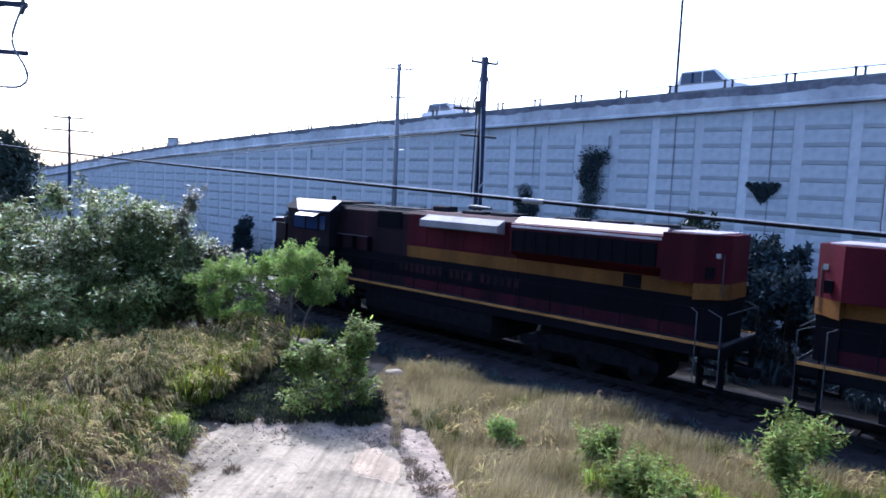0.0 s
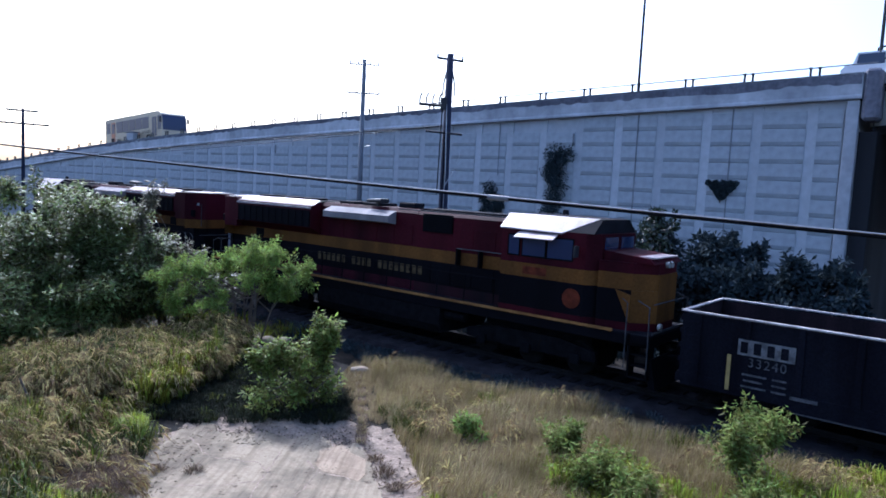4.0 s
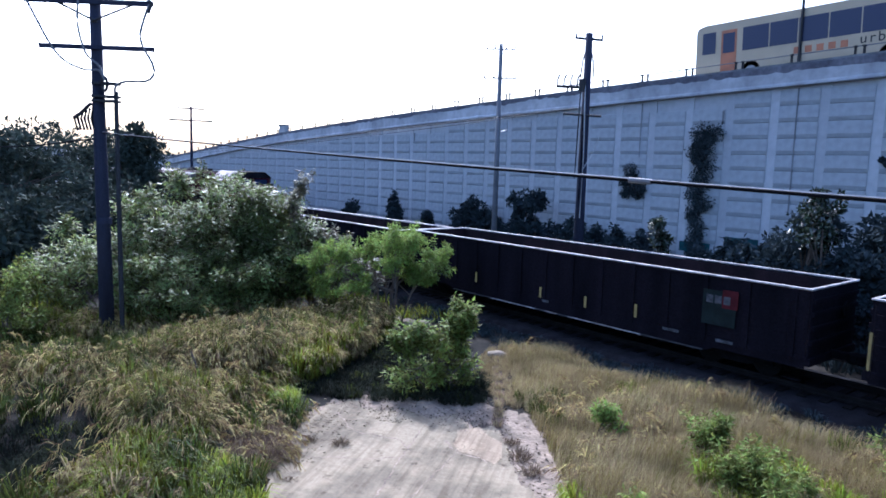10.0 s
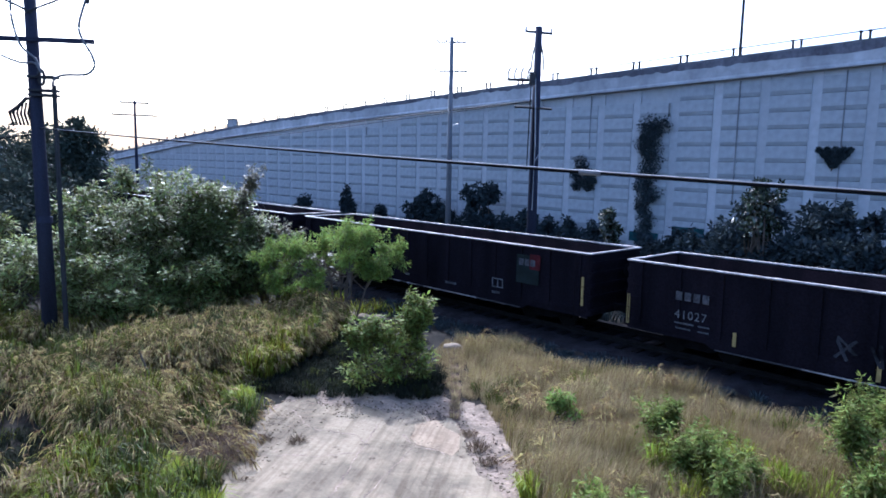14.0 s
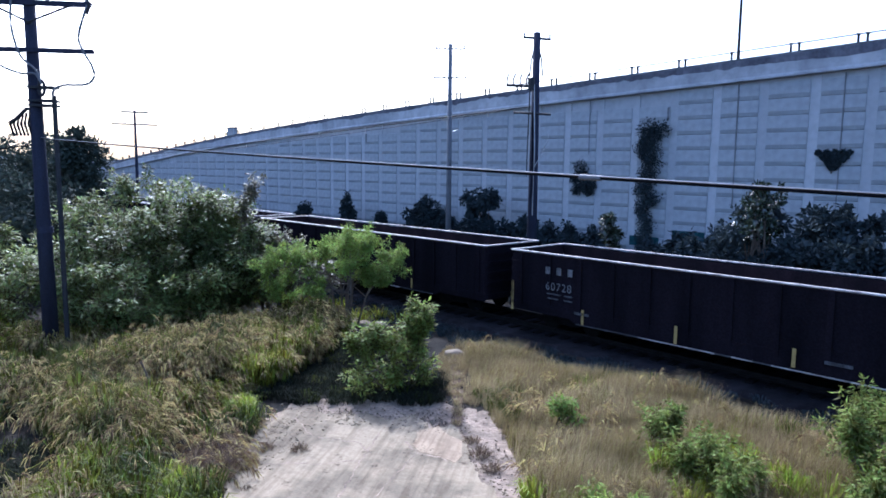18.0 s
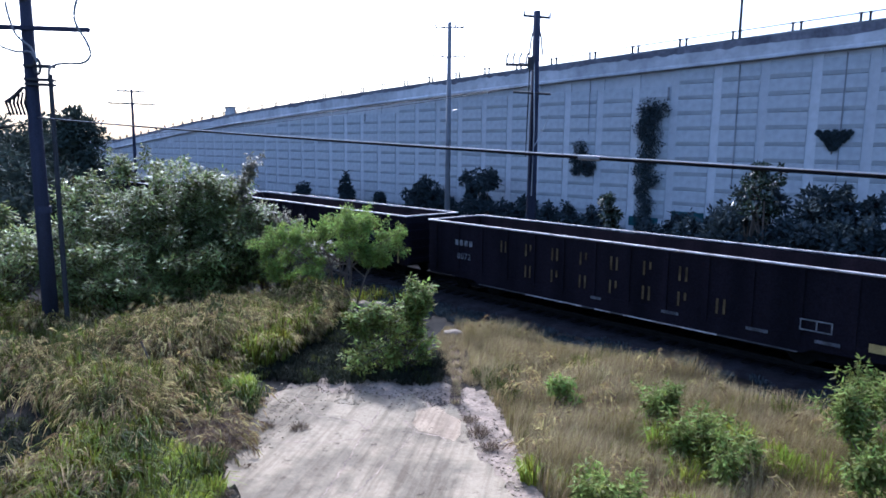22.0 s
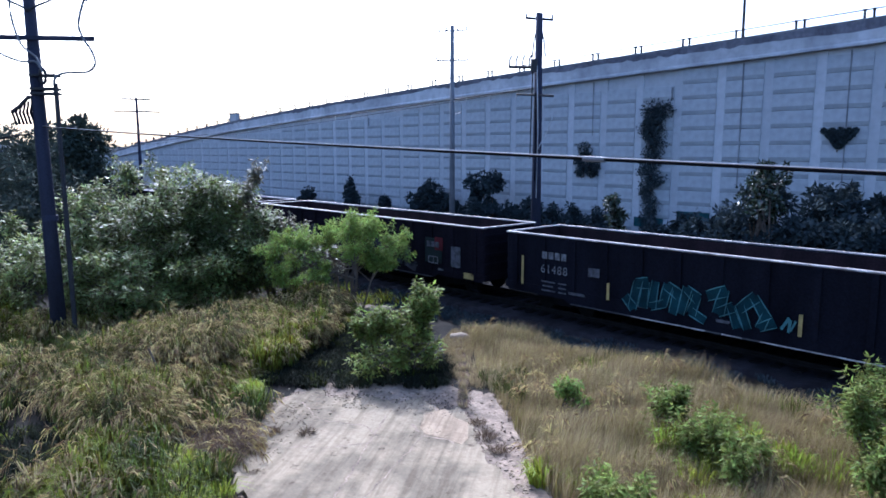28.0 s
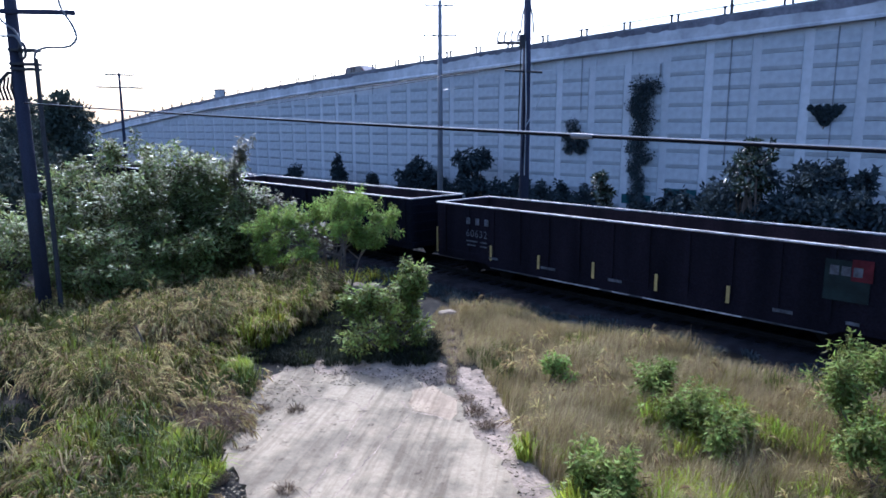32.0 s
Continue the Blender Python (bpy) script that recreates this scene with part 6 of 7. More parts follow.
def shrub(name, base, crowns, label, category, mat, seed, size=0.13, per=150, group="", stems=5, droop=0.25, aspect=0.42, sprigs=0, sprig_h=1.0, pale=0, flat=0.0):
    """A shrub or small tree: bent stems and limbs that carry a crown of leaves."""
    rng = np.random.default_rng(seed)
    bz = float(ground_z(base[0], base[1]))
    root = empty(name, pose(base[0], base[1], bz), label, category, group)
    allc = []
    for n, cx, cy, cz, rx, ry, rz, cl in crowns:
        allc.append(envelope(rng, n, (cx, cy, cz), (rx, ry, rz), cl))
    cl = np.concatenate(allc)
    # stems
    pick = rng.choice(len(cl), size=min(len(cl), stems * 5), replace=False)
    for s in range(min(stems, len(pick))):
        tgt = cl[pick[s]]
        bm = bmesh.new()
        x0, y0 = tgt[0] * 0.35 + rng.uniform(-0.12, 0.12), tgt[1] * 0.35 + rng.uniform(-0.12, 0.12)
        mid = (x0 * 0.5 + tgt[0] * 0.5 + rng.uniform(-0.2, 0.2), y0 * 0.5 + tgt[1] * 0.5 + rng.uniform(-0.2, 0.2), tgt[2] * 0.55)
        th = 0.02 + 0.012 * tgt[2]
        tube([(x0, y0, -0.1), mid, tuple(tgt[:3])], [th, th * 0.7, th * 0.3], 5, bm)
        for j in range(1, 4):
            q = cl[pick[min(s + j * stems, len(pick) - 1)]]
            tube([mid, ((mid[0] + q[0]) / 2, (mid[1] + q[1]) / 2, (mid[2] + q[2]) / 2 + 0.15), tuple(q[:3])], [th * 0.55, th * 0.4, th * 0.18], 4, bm)
        part("stem", bm, "bark", root)
    v = [leaf_cloud(rng, cl, per, size, droop, aspect, flat=flat)]
    if sprigs:
        # long shoots that break the outline
        hi = cl[np.argsort(-cl[:, 2])[: max(4, len(cl) // 3)]]
        rows = []
        for k in range(sprigs):
            b = hi[rng.integers(len(hi))]
            d = np.array([rng.normal() * 0.35, rng.normal() * 0.35, 1.0])
            h = sprig_h * rng.uniform(0.5, 1.2)
            for j in range(9):
                rows.append((*(b[:3] + d * h * (0.25 + j / 9)), 0.10 + 0.10 * (1 - j / 9)))
        v.append(leaf_cloud(rng, np.array(rows), 7, size, droop, aspect, flat=flat))
    big_mesh("crown", np.concatenate(v), 4, mat, root)
    # upper clumps get extra pale leaves, sunlight painted into their colour
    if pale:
        big_mesh("sunlit_leaves", leaf_cloud(rng, cl[cl[:, 2] > np.median(cl[:, 2]) - 0.3], pale, size, droop, aspect, 0.8, flat), 4, "leaf_painted_sun", root, "pale leaf tips with sunlight put into their colour")
    return root


def grass_blades(rng, x, y, h, width, lean, bend):
    """Corners of narrow blades, each two four-sided pieces, that rise from the ground and bend over."""
    n = len(x)
    z = ground_z(x, y) - 0.03
    a = rng.uniform(0, 2 * np.pi, n)
    w = np.stack([np.cos(a), np.sin(a), np.zeros(n)], 1) * width[:, None] * 0.5
    la = lean + rng.normal(scale=0.9, size=n)
    d = np.stack([np.cos(la), np.sin(la), np.zeros(n)], 1)
    p0 = np.stack([x, y, z], 1)
    p1 = p0 + d * (h * bend * 0.35)[:, None] + np.array([0, 0, 1]) * (h * 0.6)[:, None]
    p2 = p0 + d * (h * bend)[:, None] + np.array([0, 0, 1]) * (h * (1 - 0.3 * bend))[:, None]
    q = np.stack([p0 - w, p0 + w, p1 + w * 0.75, p1 - w * 0.75, p1 - w * 0.75, p1 + w * 0.75, p2 + w * 0.12, p2 - w * 0.12], 1)
    return q.reshape(-1, 3)


def scatter(rng, poly, n, clumpy=0.0, spread=0.18):
    px, py = np.array(poly).T
    xs, ys = [], []
    got = 0
    while got < n:
        x = rng.uniform(px.min(), px.max(), n)
        y = rng.uniform(py.min(), py.max(), n)
        if clumpy:
            m = max(8, int(n * clumpy))
            k = rng.integers(m, size=n)
            x, y = x[k] + rng.normal(scale=spread, size=n), y[k] + rng.normal(scale=spread, size=n)
        ok = inside(poly, x, y)
        xs.append(x[ok])
        ys.append(y[ok])
        got += ok.sum()
    return np.concatenate(xs)[:n], np.concatenate(ys)[:n]


def grass_patch(name, poly, n, height, mat, label, seed, width=0.012, lean=0.0, bend=0.35, clumpy=0.02, spread=0.2, hfun=None):
    rng = np.random.default_rng(seed)
    x, y = scatter(rng, poly, n, clumpy, spread)
    h = height * rng.uniform(0.45, 1.15, n) * (0.75 + 0.3 * np.sin(x * 1.7 + np.sin(y * 1.3) * 2) * np.cos(y * 1.4 - x * 0.6))
    if hfun is not None:
        h = h * hfun(x, y)
    q = grass_blades(rng, x, y, h, width * rng.uniform(0.6, 1.5, n), lean, bend * rng.uniform(0.3, 1.5, n))
    ob = big_mesh(name, q, 4, mat)
    tagged(ob, label, "grass", kind="stuff")
    return ob


def value_noise(x, y, scale, seed):
    """Smooth random heights from 0 to 1 over the plan."""
    tab = np.random.default_rng(seed).random((64, 64))
    u, v = x / scale + 1000.0, y / scale + 1000.0
    i, j = np.floor(u).astype(int), np.floor(v).astype(int)
    a, b = u - i, v - j
    a, b = a * a * (3 - 2 * a), b * b * (3 - 2 * b)
    g = lambda p, q: tab[p % 64, q % 64]
    return g(i, j) * (1 - a) * (1 - b) + g(i + 1, j) * a * (1 - b) + g(i, j + 1) * (1 - a) * b + g(i + 1, j + 1) * a * b


def arching(rng, x, y, h, out, reach, width, z0=None):
    """Corners of arching blades in three pieces: roots, lengths, directions (radians) and how far the tips reach out."""
    n = len(x)
    z = ground_z(x, y) - 0.03 if z0 is None else z0
    d = np.stack([np.cos(out), np.sin(out), np.zeros(n)], 1)
    tw = rng.uniform(0, 2 * np.pi, n)
    w = np.stack([np.cos(tw), np.sin(tw), np.zeros(n)], 1) * width[:, None] * 0.5
    p0 = np.stack([x, y, z], 1)
    up = np.array([0, 0, 1.0])
    def at(a, b):
        return p0 + d * (h * reach * a)[:, None] + up * (h * b)[:, None]
    drop = 0.12 + 0.35 * reach
    p1, p2, p3 = at(0.12, 0.42), at(0.42, 0.78), at(1.0, 1.0)
    p3 = p3 - up * (h * drop)[:, None]
    q = np.stack([p0 - w, p0 + w, p1 + w, p1 - w, p1 - w, p1 + w, p2 + w * 0.8, p2 - w * 0.8, p2 - w * 0.8, p2 + w * 0.8, p3 + w * 0.1, p3 - w * 0.1], 1)
    return q.reshape(-1, 3), p2, p3


def tussocks(name, centres, blades, mat, label, seed, width=0.016, wind=(0.0, 0.0), plume=0.0, spread=0.5, parent=None):
    """Tussocks of arching grass: rows of x, y, radius, height. plume: share of blades with a feathery head."""
    rng = np.random.default_rng(seed)
    c = np.repeat(np.array(centres), blades, axis=0)
    n = len(c)
    a, r = rng.uniform(0, 2 * np.pi, n), np.sqrt(rng.random(n))
    x, y = c[:, 0] + np.cos(a) * r * c[:, 2] * 0.6, c[:, 1] + np.sin(a) * r * c[:, 2] * 0.6
    h = c[:, 3] * rng.uniform(0.5, 1.15, n) * (1.05 - 0.3 * r)
    dx, dy = np.cos(a) * (0.35 + r) + wind[0] + rng.normal(scale=0.3, size=n), np.sin(a) * (0.35 + r) + wind[1] + rng.normal(scale=0.3, size=n)
    reach = spread * np.hypot(dx, dy).clip(0.1, 1.6) * rng.uniform(0.5, 1.2, n)
    q, p2, p3 = arching(rng, x, y, h, np.arctan2(dy, dx), reach, width * rng.uniform(0.6, 1.4, n))
    ob = big_mesh(name, q, 4, mat, parent)
    tagged(ob, label, "grass", kind="stuff")
    if plume:
        k = rng.random(n) < plume
        u0, v0 = np.repeat(p2[k], 7, axis=0), np.repeat(p3[k], 7, axis=0)
        m = len(u0)
        d = v0 - u0
        d = d / np.linalg.norm(d, axis=1, keepdims=True) + rng.normal(scale=0.28, size=(m, 3)) + np.array([0, 0, -0.35])
        d /= np.linalg.norm(d, axis=1, keepdims=True)
        s0 = u0 + (v0 - u0) * rng.uniform(0.35, 1.0, (m, 1))
        ln = rng.uniform(0.14, 0.32, (m, 1))
        w = np.cross(d, rng.normal(size=(m, 3)))
        w *= 0.011 / np.linalg.norm(w, axis=1, keepdims=True)
        mid = s0 + d * ln * 0.5 + np.array([0, 0, 0.03])
        end = s0 + d * ln + np.array([0, 0, -0.05])
        q = np.stack([s0 - w * 0.4, s0 + w * 0.4, mid + w, mid - w, mid - w, mid + w, end + w * 0.2, end - w * 0.2], 1).reshape(-1, 3)
        hd = big_mesh("seed_heads", q, 4, "grass_seed", ob, "brown feathery seed heads")
        hd["kind"] = "stuff"
    return ob


def build_plants():
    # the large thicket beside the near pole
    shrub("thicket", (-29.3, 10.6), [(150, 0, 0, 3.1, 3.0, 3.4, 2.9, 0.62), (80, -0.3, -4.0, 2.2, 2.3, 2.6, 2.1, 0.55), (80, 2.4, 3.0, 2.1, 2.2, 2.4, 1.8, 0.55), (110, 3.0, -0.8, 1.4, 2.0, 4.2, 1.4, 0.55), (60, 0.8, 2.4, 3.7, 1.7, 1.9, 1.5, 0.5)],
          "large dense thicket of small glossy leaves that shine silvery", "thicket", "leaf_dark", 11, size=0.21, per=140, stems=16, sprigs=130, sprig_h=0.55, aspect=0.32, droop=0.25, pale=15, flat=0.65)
    shrub("shrub", (-26.4, 14.6), [(44, 0, 0, 1.9, 1.3, 1.6, 1.4, 0.42), (16, 0.8, 1.6, 1.5, 0.8, 1.0, 0.9, 0.36), (7, -0.5, -0.9, 4.6, 0.35, 0.4, 0.9, 0.26)],
          "thin grey-green shrub with a tall leafy shoot beside the thicket", "shrub", "leaf_grey", 15, size=0.2, per=75, stems=10, sprigs=26, sprig_h=0.7, aspect=0.3, flat=0.6)
    shrub("shrub", (-27.0, 3.2), [(32, 0, 0, 1.2, 1.5, 1.2, 1.1, 0.42)], "bright green shrub beside the utility pole", "shrub", "leaf_mid", 14, size=0.15, per=110, stems=6, sprigs=18, sprig_h=0.6, flat=0.5)
    # the feathery light-green tree at the line's edge
    shrub("small_tree", (-22.2, 15.2), [(26, 0.3, 0.0, 2.9, 1.1, 1.2, 0.75, 0.36), (18, 0.9, 1.7, 2.6, 0.8, 0.9, 0.7, 0.32), (22, -0.6, -2.1, 2.8, 0.8, 1.1, 0.7, 0.32), (8, 0.4, -1.7, 1.8, 0.6, 0.8, 0.5, 0.26), (12, 0.9, 1.3, 2.0, 0.8, 0.9, 0.45, 0.28), (10, -0.2, 0.9, 3.4, 0.6, 0.9, 0.3, 0.26), (10, -0.5, -2.6, 2.0, 0.5, 0.6, 0.6, 0.26)],
          "small feathery light-green tree beside the railway", "tree", "leaf_light", 12, size=0.13, per=210, stems=9, droop=0.5, aspect=0.24, sprigs=60, sprig_h=0.45, flat=0.35)
    shrub("shrub", (-14.65, 11.85), [(30, 0.05, 0.0, 1.0, 0.8, 0.9, 0.6, 0.25), (9, 0.35, 0.65, 1.75, 0.3, 0.4, 0.3, 0.17), (18, 0.1, -0.8, 0.5, 0.9, 0.8, 0.4, 0.24), (12, 0.4, 0.7, 0.7, 0.5, 0.55, 0.6, 0.2), (5, -0.2, -0.7, 1.25, 0.4, 0.45, 0.3, 0.17)],
          "green leafy shrub at the slab's end", "shrub", "leaf_mid", 13, size=0.17, per=40, stems=11, sprigs=50, sprig_h=0.55, aspect=0.36, flat=0.65)
    for x, y, r, h, n, sd in ((-5.9, 12.4, 0.9, 0.95, 11, 21), (-6.9, 13.1, 0.6, 0.85, 9, 26), (-4.9, 12.1, 0.6, 0.9, 9, 27), (-3.9, 15.2, 0.95, 1.6, 16, 22), (-3.3, 14.2, 0.8, 1.4, 12, 23), (-2.6, 12.4, 0.7, 1.1, 14, 25), (-6.3, 9.2, 0.4, 0.6, 8, 29), (-5.4, 9.0, 0.35, 0.55, 8, 30)):
        shrub("shrub", (x, y), [(n, 0, 0, h * 0.5, r, r, h * 0.42, 0.24)], "loose green shrub with arching leafy shoots in the dry grass", "shrub", "leaf_mid", sd, size=0.14, per=32, group="shrubs in the dry grass", stems=8, sprigs=int(n * 2.2), sprig_h=0.55, aspect=0.3, droop=0.3, flat=0.65)
    shrub("weed", (-9.3, 12.9), [(9, 0, 0, 0.5, 0.4, 0.4, 0.22, 0.16)], "low light-green weed in the dry grass", "weed", "leaf_light", 50, size=0.12, per=40, stems=4, sprigs=8, sprig_h=0.3, aspect=0.3, flat=0.7)
    # growth along the wall's foot, its leaves coloured dark for shade
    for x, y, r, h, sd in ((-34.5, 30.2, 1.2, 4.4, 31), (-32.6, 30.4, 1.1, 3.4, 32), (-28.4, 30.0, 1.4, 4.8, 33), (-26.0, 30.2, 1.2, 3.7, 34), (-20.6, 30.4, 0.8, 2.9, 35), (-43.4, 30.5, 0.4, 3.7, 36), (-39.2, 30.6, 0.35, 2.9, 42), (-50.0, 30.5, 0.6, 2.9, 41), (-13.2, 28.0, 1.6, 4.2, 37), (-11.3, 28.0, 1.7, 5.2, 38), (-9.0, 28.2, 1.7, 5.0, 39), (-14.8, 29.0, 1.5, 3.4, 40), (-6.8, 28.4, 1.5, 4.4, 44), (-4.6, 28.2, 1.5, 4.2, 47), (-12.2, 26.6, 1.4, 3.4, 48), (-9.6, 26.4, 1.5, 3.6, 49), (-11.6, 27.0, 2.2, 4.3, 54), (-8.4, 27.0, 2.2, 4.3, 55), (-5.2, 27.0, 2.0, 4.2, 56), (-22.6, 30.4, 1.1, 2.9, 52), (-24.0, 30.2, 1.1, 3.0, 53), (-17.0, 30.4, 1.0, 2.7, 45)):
        shrub("wall_shrub", (x, y), [(30, 0, 0, h * 0.55, r, r * 0.8, h * 0.46, 0.42)], "shrub at the foot of the concrete wall, shade in its leaf colour", "shrub", "leaf_painted_shade", sd, size=0.25, per=190, group="shrubs along the wall", stems=4, sprigs=9, sprig_h=0.6)
    shrub("wall_shrub", (-17.0, 26.2), [(18, 0, 0, 3.4, 0.3, 0.3, 1.3, 0.28)], "shrub with pale glinting leaves before the wall", "shrub", "leaf_glint", 43, size=0.18, per=100, stems=3)
    shrub("wall_shrub", (-10.6, 26.4), [(20, 0, 0, 4.6, 0.7, 0.7, 1.0, 0.36)], "sunlit shrub with pale glinting leaves before the wall", "shrub", "leaf_glint", 46, size=0.2, per=60, stems=3, sprigs=4, sprig_h=0.5)
    # creepers that hang on the wall
    def creeper(rows, sd, label):
        rng = np.random.default_rng(sd)
        cl = []
        for x, z0, z1, w in rows:
            for z in np.arange(z0, z1, 0.32):
                cl.append((x + rng.normal(scale=w * 0.3), WALL_Y - 0.15, z, w * rng.uniform(0.5, 0.8)))
        v = leaf_cloud(rng, np.array(cl), 260, 0.13, 0.8, 0.5)
        v[:, 1] = WALL_Y - 0.02 - np.abs(v[:, 1] - WALL_Y + 0.15) * 0.6
        root = empty("creeper", pose(0, 0, 0), label, "creeper", "creepers on the wall")
        big_mesh("leaves", v, 4, "leaf_painted_shade", root)
        for x, z0, z1, w in [r for r in rows if r[3] > 0.4] or rows[:1]:
            part("stem", tube([(x, WALL_Y + 0.0, z0 - 0.3), (x + 0.06, WALL_Y - 0.06, (z0 + z1) / 2), (x, WALL_Y - 0.02, z1)], 0.03, 5), "bark", root)
    creeper([(-18.7, 1.0, 5.0, 0.75), (-18.6, 5.0, 8.6, 0.85), (-18.4, 7.2, 8.5, 0.9)], 71, "dark creeper climbing the concrete wall in a column")
    creeper([(-22.9, 5.2, 6.6, 0.7), (-22.2, 5.2, 6.0, 0.6)], 72, "dark round tuft of creeper on the wall")
    tuft = [(-9.95 + (z - 6.5) * 0.8 * u, z, z + 0.1, 0.09 + 0.09 * (1 - abs(u))) for z in (6.6, 6.75, 6.9, 7.02, 7.12, 7.2) for u in (-1.0, -0.5, 0.0, 0.5, 1.0)]
    creeper(tuft, 73, "dark drooping tuft rooted in a wall joint")
    creeper([(-12.9, 5.0, 5.8, 0.45)], 74, "small dark plant on the wall")
    # trees in the distance behind the near pole
    for x, y, r, h, sd in ((-46, 4.5, 4.6, 8.6, 81), (-52, 9.5, 4.2, 8.4, 82), (-43, -2.5, 4.5, 8.0, 83), (-58, 1.0, 5.0, 9.0, 84), (-47.5, 12.8, 1.5, 8.0, 85), (-66, 16, 4.0, 7.6, 86), (-40.5, 1.2, 3.2, 5.6, 87), (-37.5, 5.6, 2.6, 4.2, 90), (-35.5, 2.4, 2.4, 3.6, 91), (-39.0, 9.4, 2.6, 4.6, 92), (-6.5, 78, 5, 6.0, 93), (0.5, 84, 5, 6.4, 94), (-95, 22, 5, 7.4, 88), (-110, 14, 6, 7.6, 89)):
        shrub("tree", (x, y), [(70, 0, 0, h * 0.58, r, r, h * 0.42, 1.0)], "dark broadleaf tree in the distance", "tree", "leaf_far", sd, size=0.34, per=95, group="trees in the distance", stems=5, sprigs=12, sprig_h=0.9)


LEFT = [(-28, 13.0), (-19.8, 13.2), (-16.6, 10.6), (-15.0, 8.6), (-13.6, 6.2), (-11.0, 4.6), (-7.6, 2.9), (-5.0, 0.8), (-8, -2), (-17, -1), (-30, 0.5)]
BANK = [(-17.0, 16.6), (-15.4, 14.6), (-12.4, 13.0), (-10.2, 11.6), (-7.6, 9.6), (-4.6, 8.2), (-1.6, 6.2), (2.5, 6.0), (6, 9), (6, 17.2), (-4, 17.0), (-12, 17.0)]


FOOTPATH = [(-11.5, 11.3), (-12.3, 12.1), (-13.3, 13.1), (-14.5, 14.2), (-15.6, 15.1), (-16.5, 15.9)]


def off_path(x, y, near=0.42):
    """True where the plan lies clear of the footpath."""
    x, y = np.asarray(x, float), np.asarray(y, float)
    ok = np.ones(x.shape, bool)
    for (x0, y0), (x1, y1) in zip(FOOTPATH, FOOTPATH[1:]):
        for a in np.linspace(0, 1, 6):
            ok &= np.hypot(x - x0 - (x1 - x0) * a, y - y0 - (y1 - y0) * a) > near
    return ok


def tussock_rows(seed, poly, n, r, h, keep=None):
    rng = np.random.default_rng(seed)
    x, y = scatter(rng, poly, n)
    rows = np.stack([x, y, r * rng.uniform(0.7, 1.4, n), h * rng.uniform(0.7, 1.25, n)], 1)
    if keep is not None:
        rows = rows[keep(x, y)]
    return rows


def build_grass():
    hollow = lambda x, y: value_noise(x, y, 1.7, 5)
    # left: a ridge of tall grass, green and upright on its face, with drooping brown heads on its crest
    rng = np.random.default_rng(100)
    def along(pts, n, jit, r, h):
        rows = []
        for k in range(n):
            s = rng.random() * (len(pts) - 1)
            i = int(s)
            a = s - i
            rows.append((pts[i][0] * (1 - a) + pts[i + 1][0] * a + rng.normal() * jit, pts[i][1] * (1 - a) + pts[i + 1][1] * a + rng.normal() * jit, r * rng.uniform(0.7, 1.3), h * rng.uniform(0.75, 1.2)))
        return rows
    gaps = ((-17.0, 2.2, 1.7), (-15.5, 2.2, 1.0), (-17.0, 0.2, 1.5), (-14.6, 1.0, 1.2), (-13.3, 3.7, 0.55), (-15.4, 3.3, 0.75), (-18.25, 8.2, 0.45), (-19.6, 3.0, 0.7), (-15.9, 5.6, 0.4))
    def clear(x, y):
        """True outside the gaps that dark-coloured weeds fill to stand for shade."""
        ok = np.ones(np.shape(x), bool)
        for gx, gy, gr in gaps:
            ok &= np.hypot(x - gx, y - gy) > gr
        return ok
    terrace = [(-18.4, 8.2), (-19.2, 6.6), (-18.6, 5.6), (-16.6, 5.6), (-15.0, 6.4), (-14.8, 8.4), (-16.4, 8.4)]
    def rank(rows, low=0.42):
        """Keeps the growth before the ridge low, and elsewhere raises and lowers it in clumps."""
        rows = np.array(rows)
        inn = inside(terrace, rows[:, 0], rows[:, 1])
        rows[:, 3] *= np.where(inn, low, 0.55 + 0.95 * value_noise(rows[:, 0], rows[:, 1], 0.9, 41))
        return rows
    crest = [(-19.9, 4.9), (-20.3, 6.4), (-20.8, 8.2), (-21.2, 9.8), (-21.2, 11.4), (-20.9, 12.8), (-21.4, 14.0)]
    tussocks("seeding_grass", along(crest, 70, 0.4, 0.42, 1.55), 190, "grass_mid", "ridge of brown seeding grass with drooping heads", 103, width=0.014, wind=(0.4, 0.0), plume=0.16, spread=0.45)
    tussocks("weeds", along(crest, 40, 0.4, 0.4, 1.35), 110, "grass_green", "green blades standing through the ridge of brown grass", 149, width=0.02, spread=0.4)
    tussocks("seeding_grass", along([(-20.0, 6.2), (-19.3, 7.2), (-18.9, 8.2), (-19.2, 9.0)], 20, 0.25, 0.38, 1.5), 230, "grass_mid", "brown seeding grass slumped over the ridge's face", 108, width=0.014, wind=(0.5, 0.2), plume=0.3, spread=0.55)
    face = tussock_rows(102, [(-20.6, 9.2), (-20.6, 13.2), (-18.9, 12.2), (-17.2, 9.9), (-16.6, 8.6), (-17.6, 7.9), (-18.5, 8.7)], 190, 0.3, 1.1, clear)
    face[:, 3] *= np.where(face[:, 1] > 8.7, 1.15, 0.4 + 1.05 * smooth(-17.2, -19.2, face[:, 0]))
    tussocks("weeds", face, 120, "grass_green", "tall upright green grass on the face of the ridge", 102, width=0.024, wind=(0.15, -0.1), plume=0.06, spread=0.28)
    tussocks("seeding_grass", face[face[:, 0] < -18.4][::4], 130, "grass_mid", "brown seeding grass among the green", 144, width=0.014, wind=(0.5, 0.1), plume=0.4, spread=0.4)
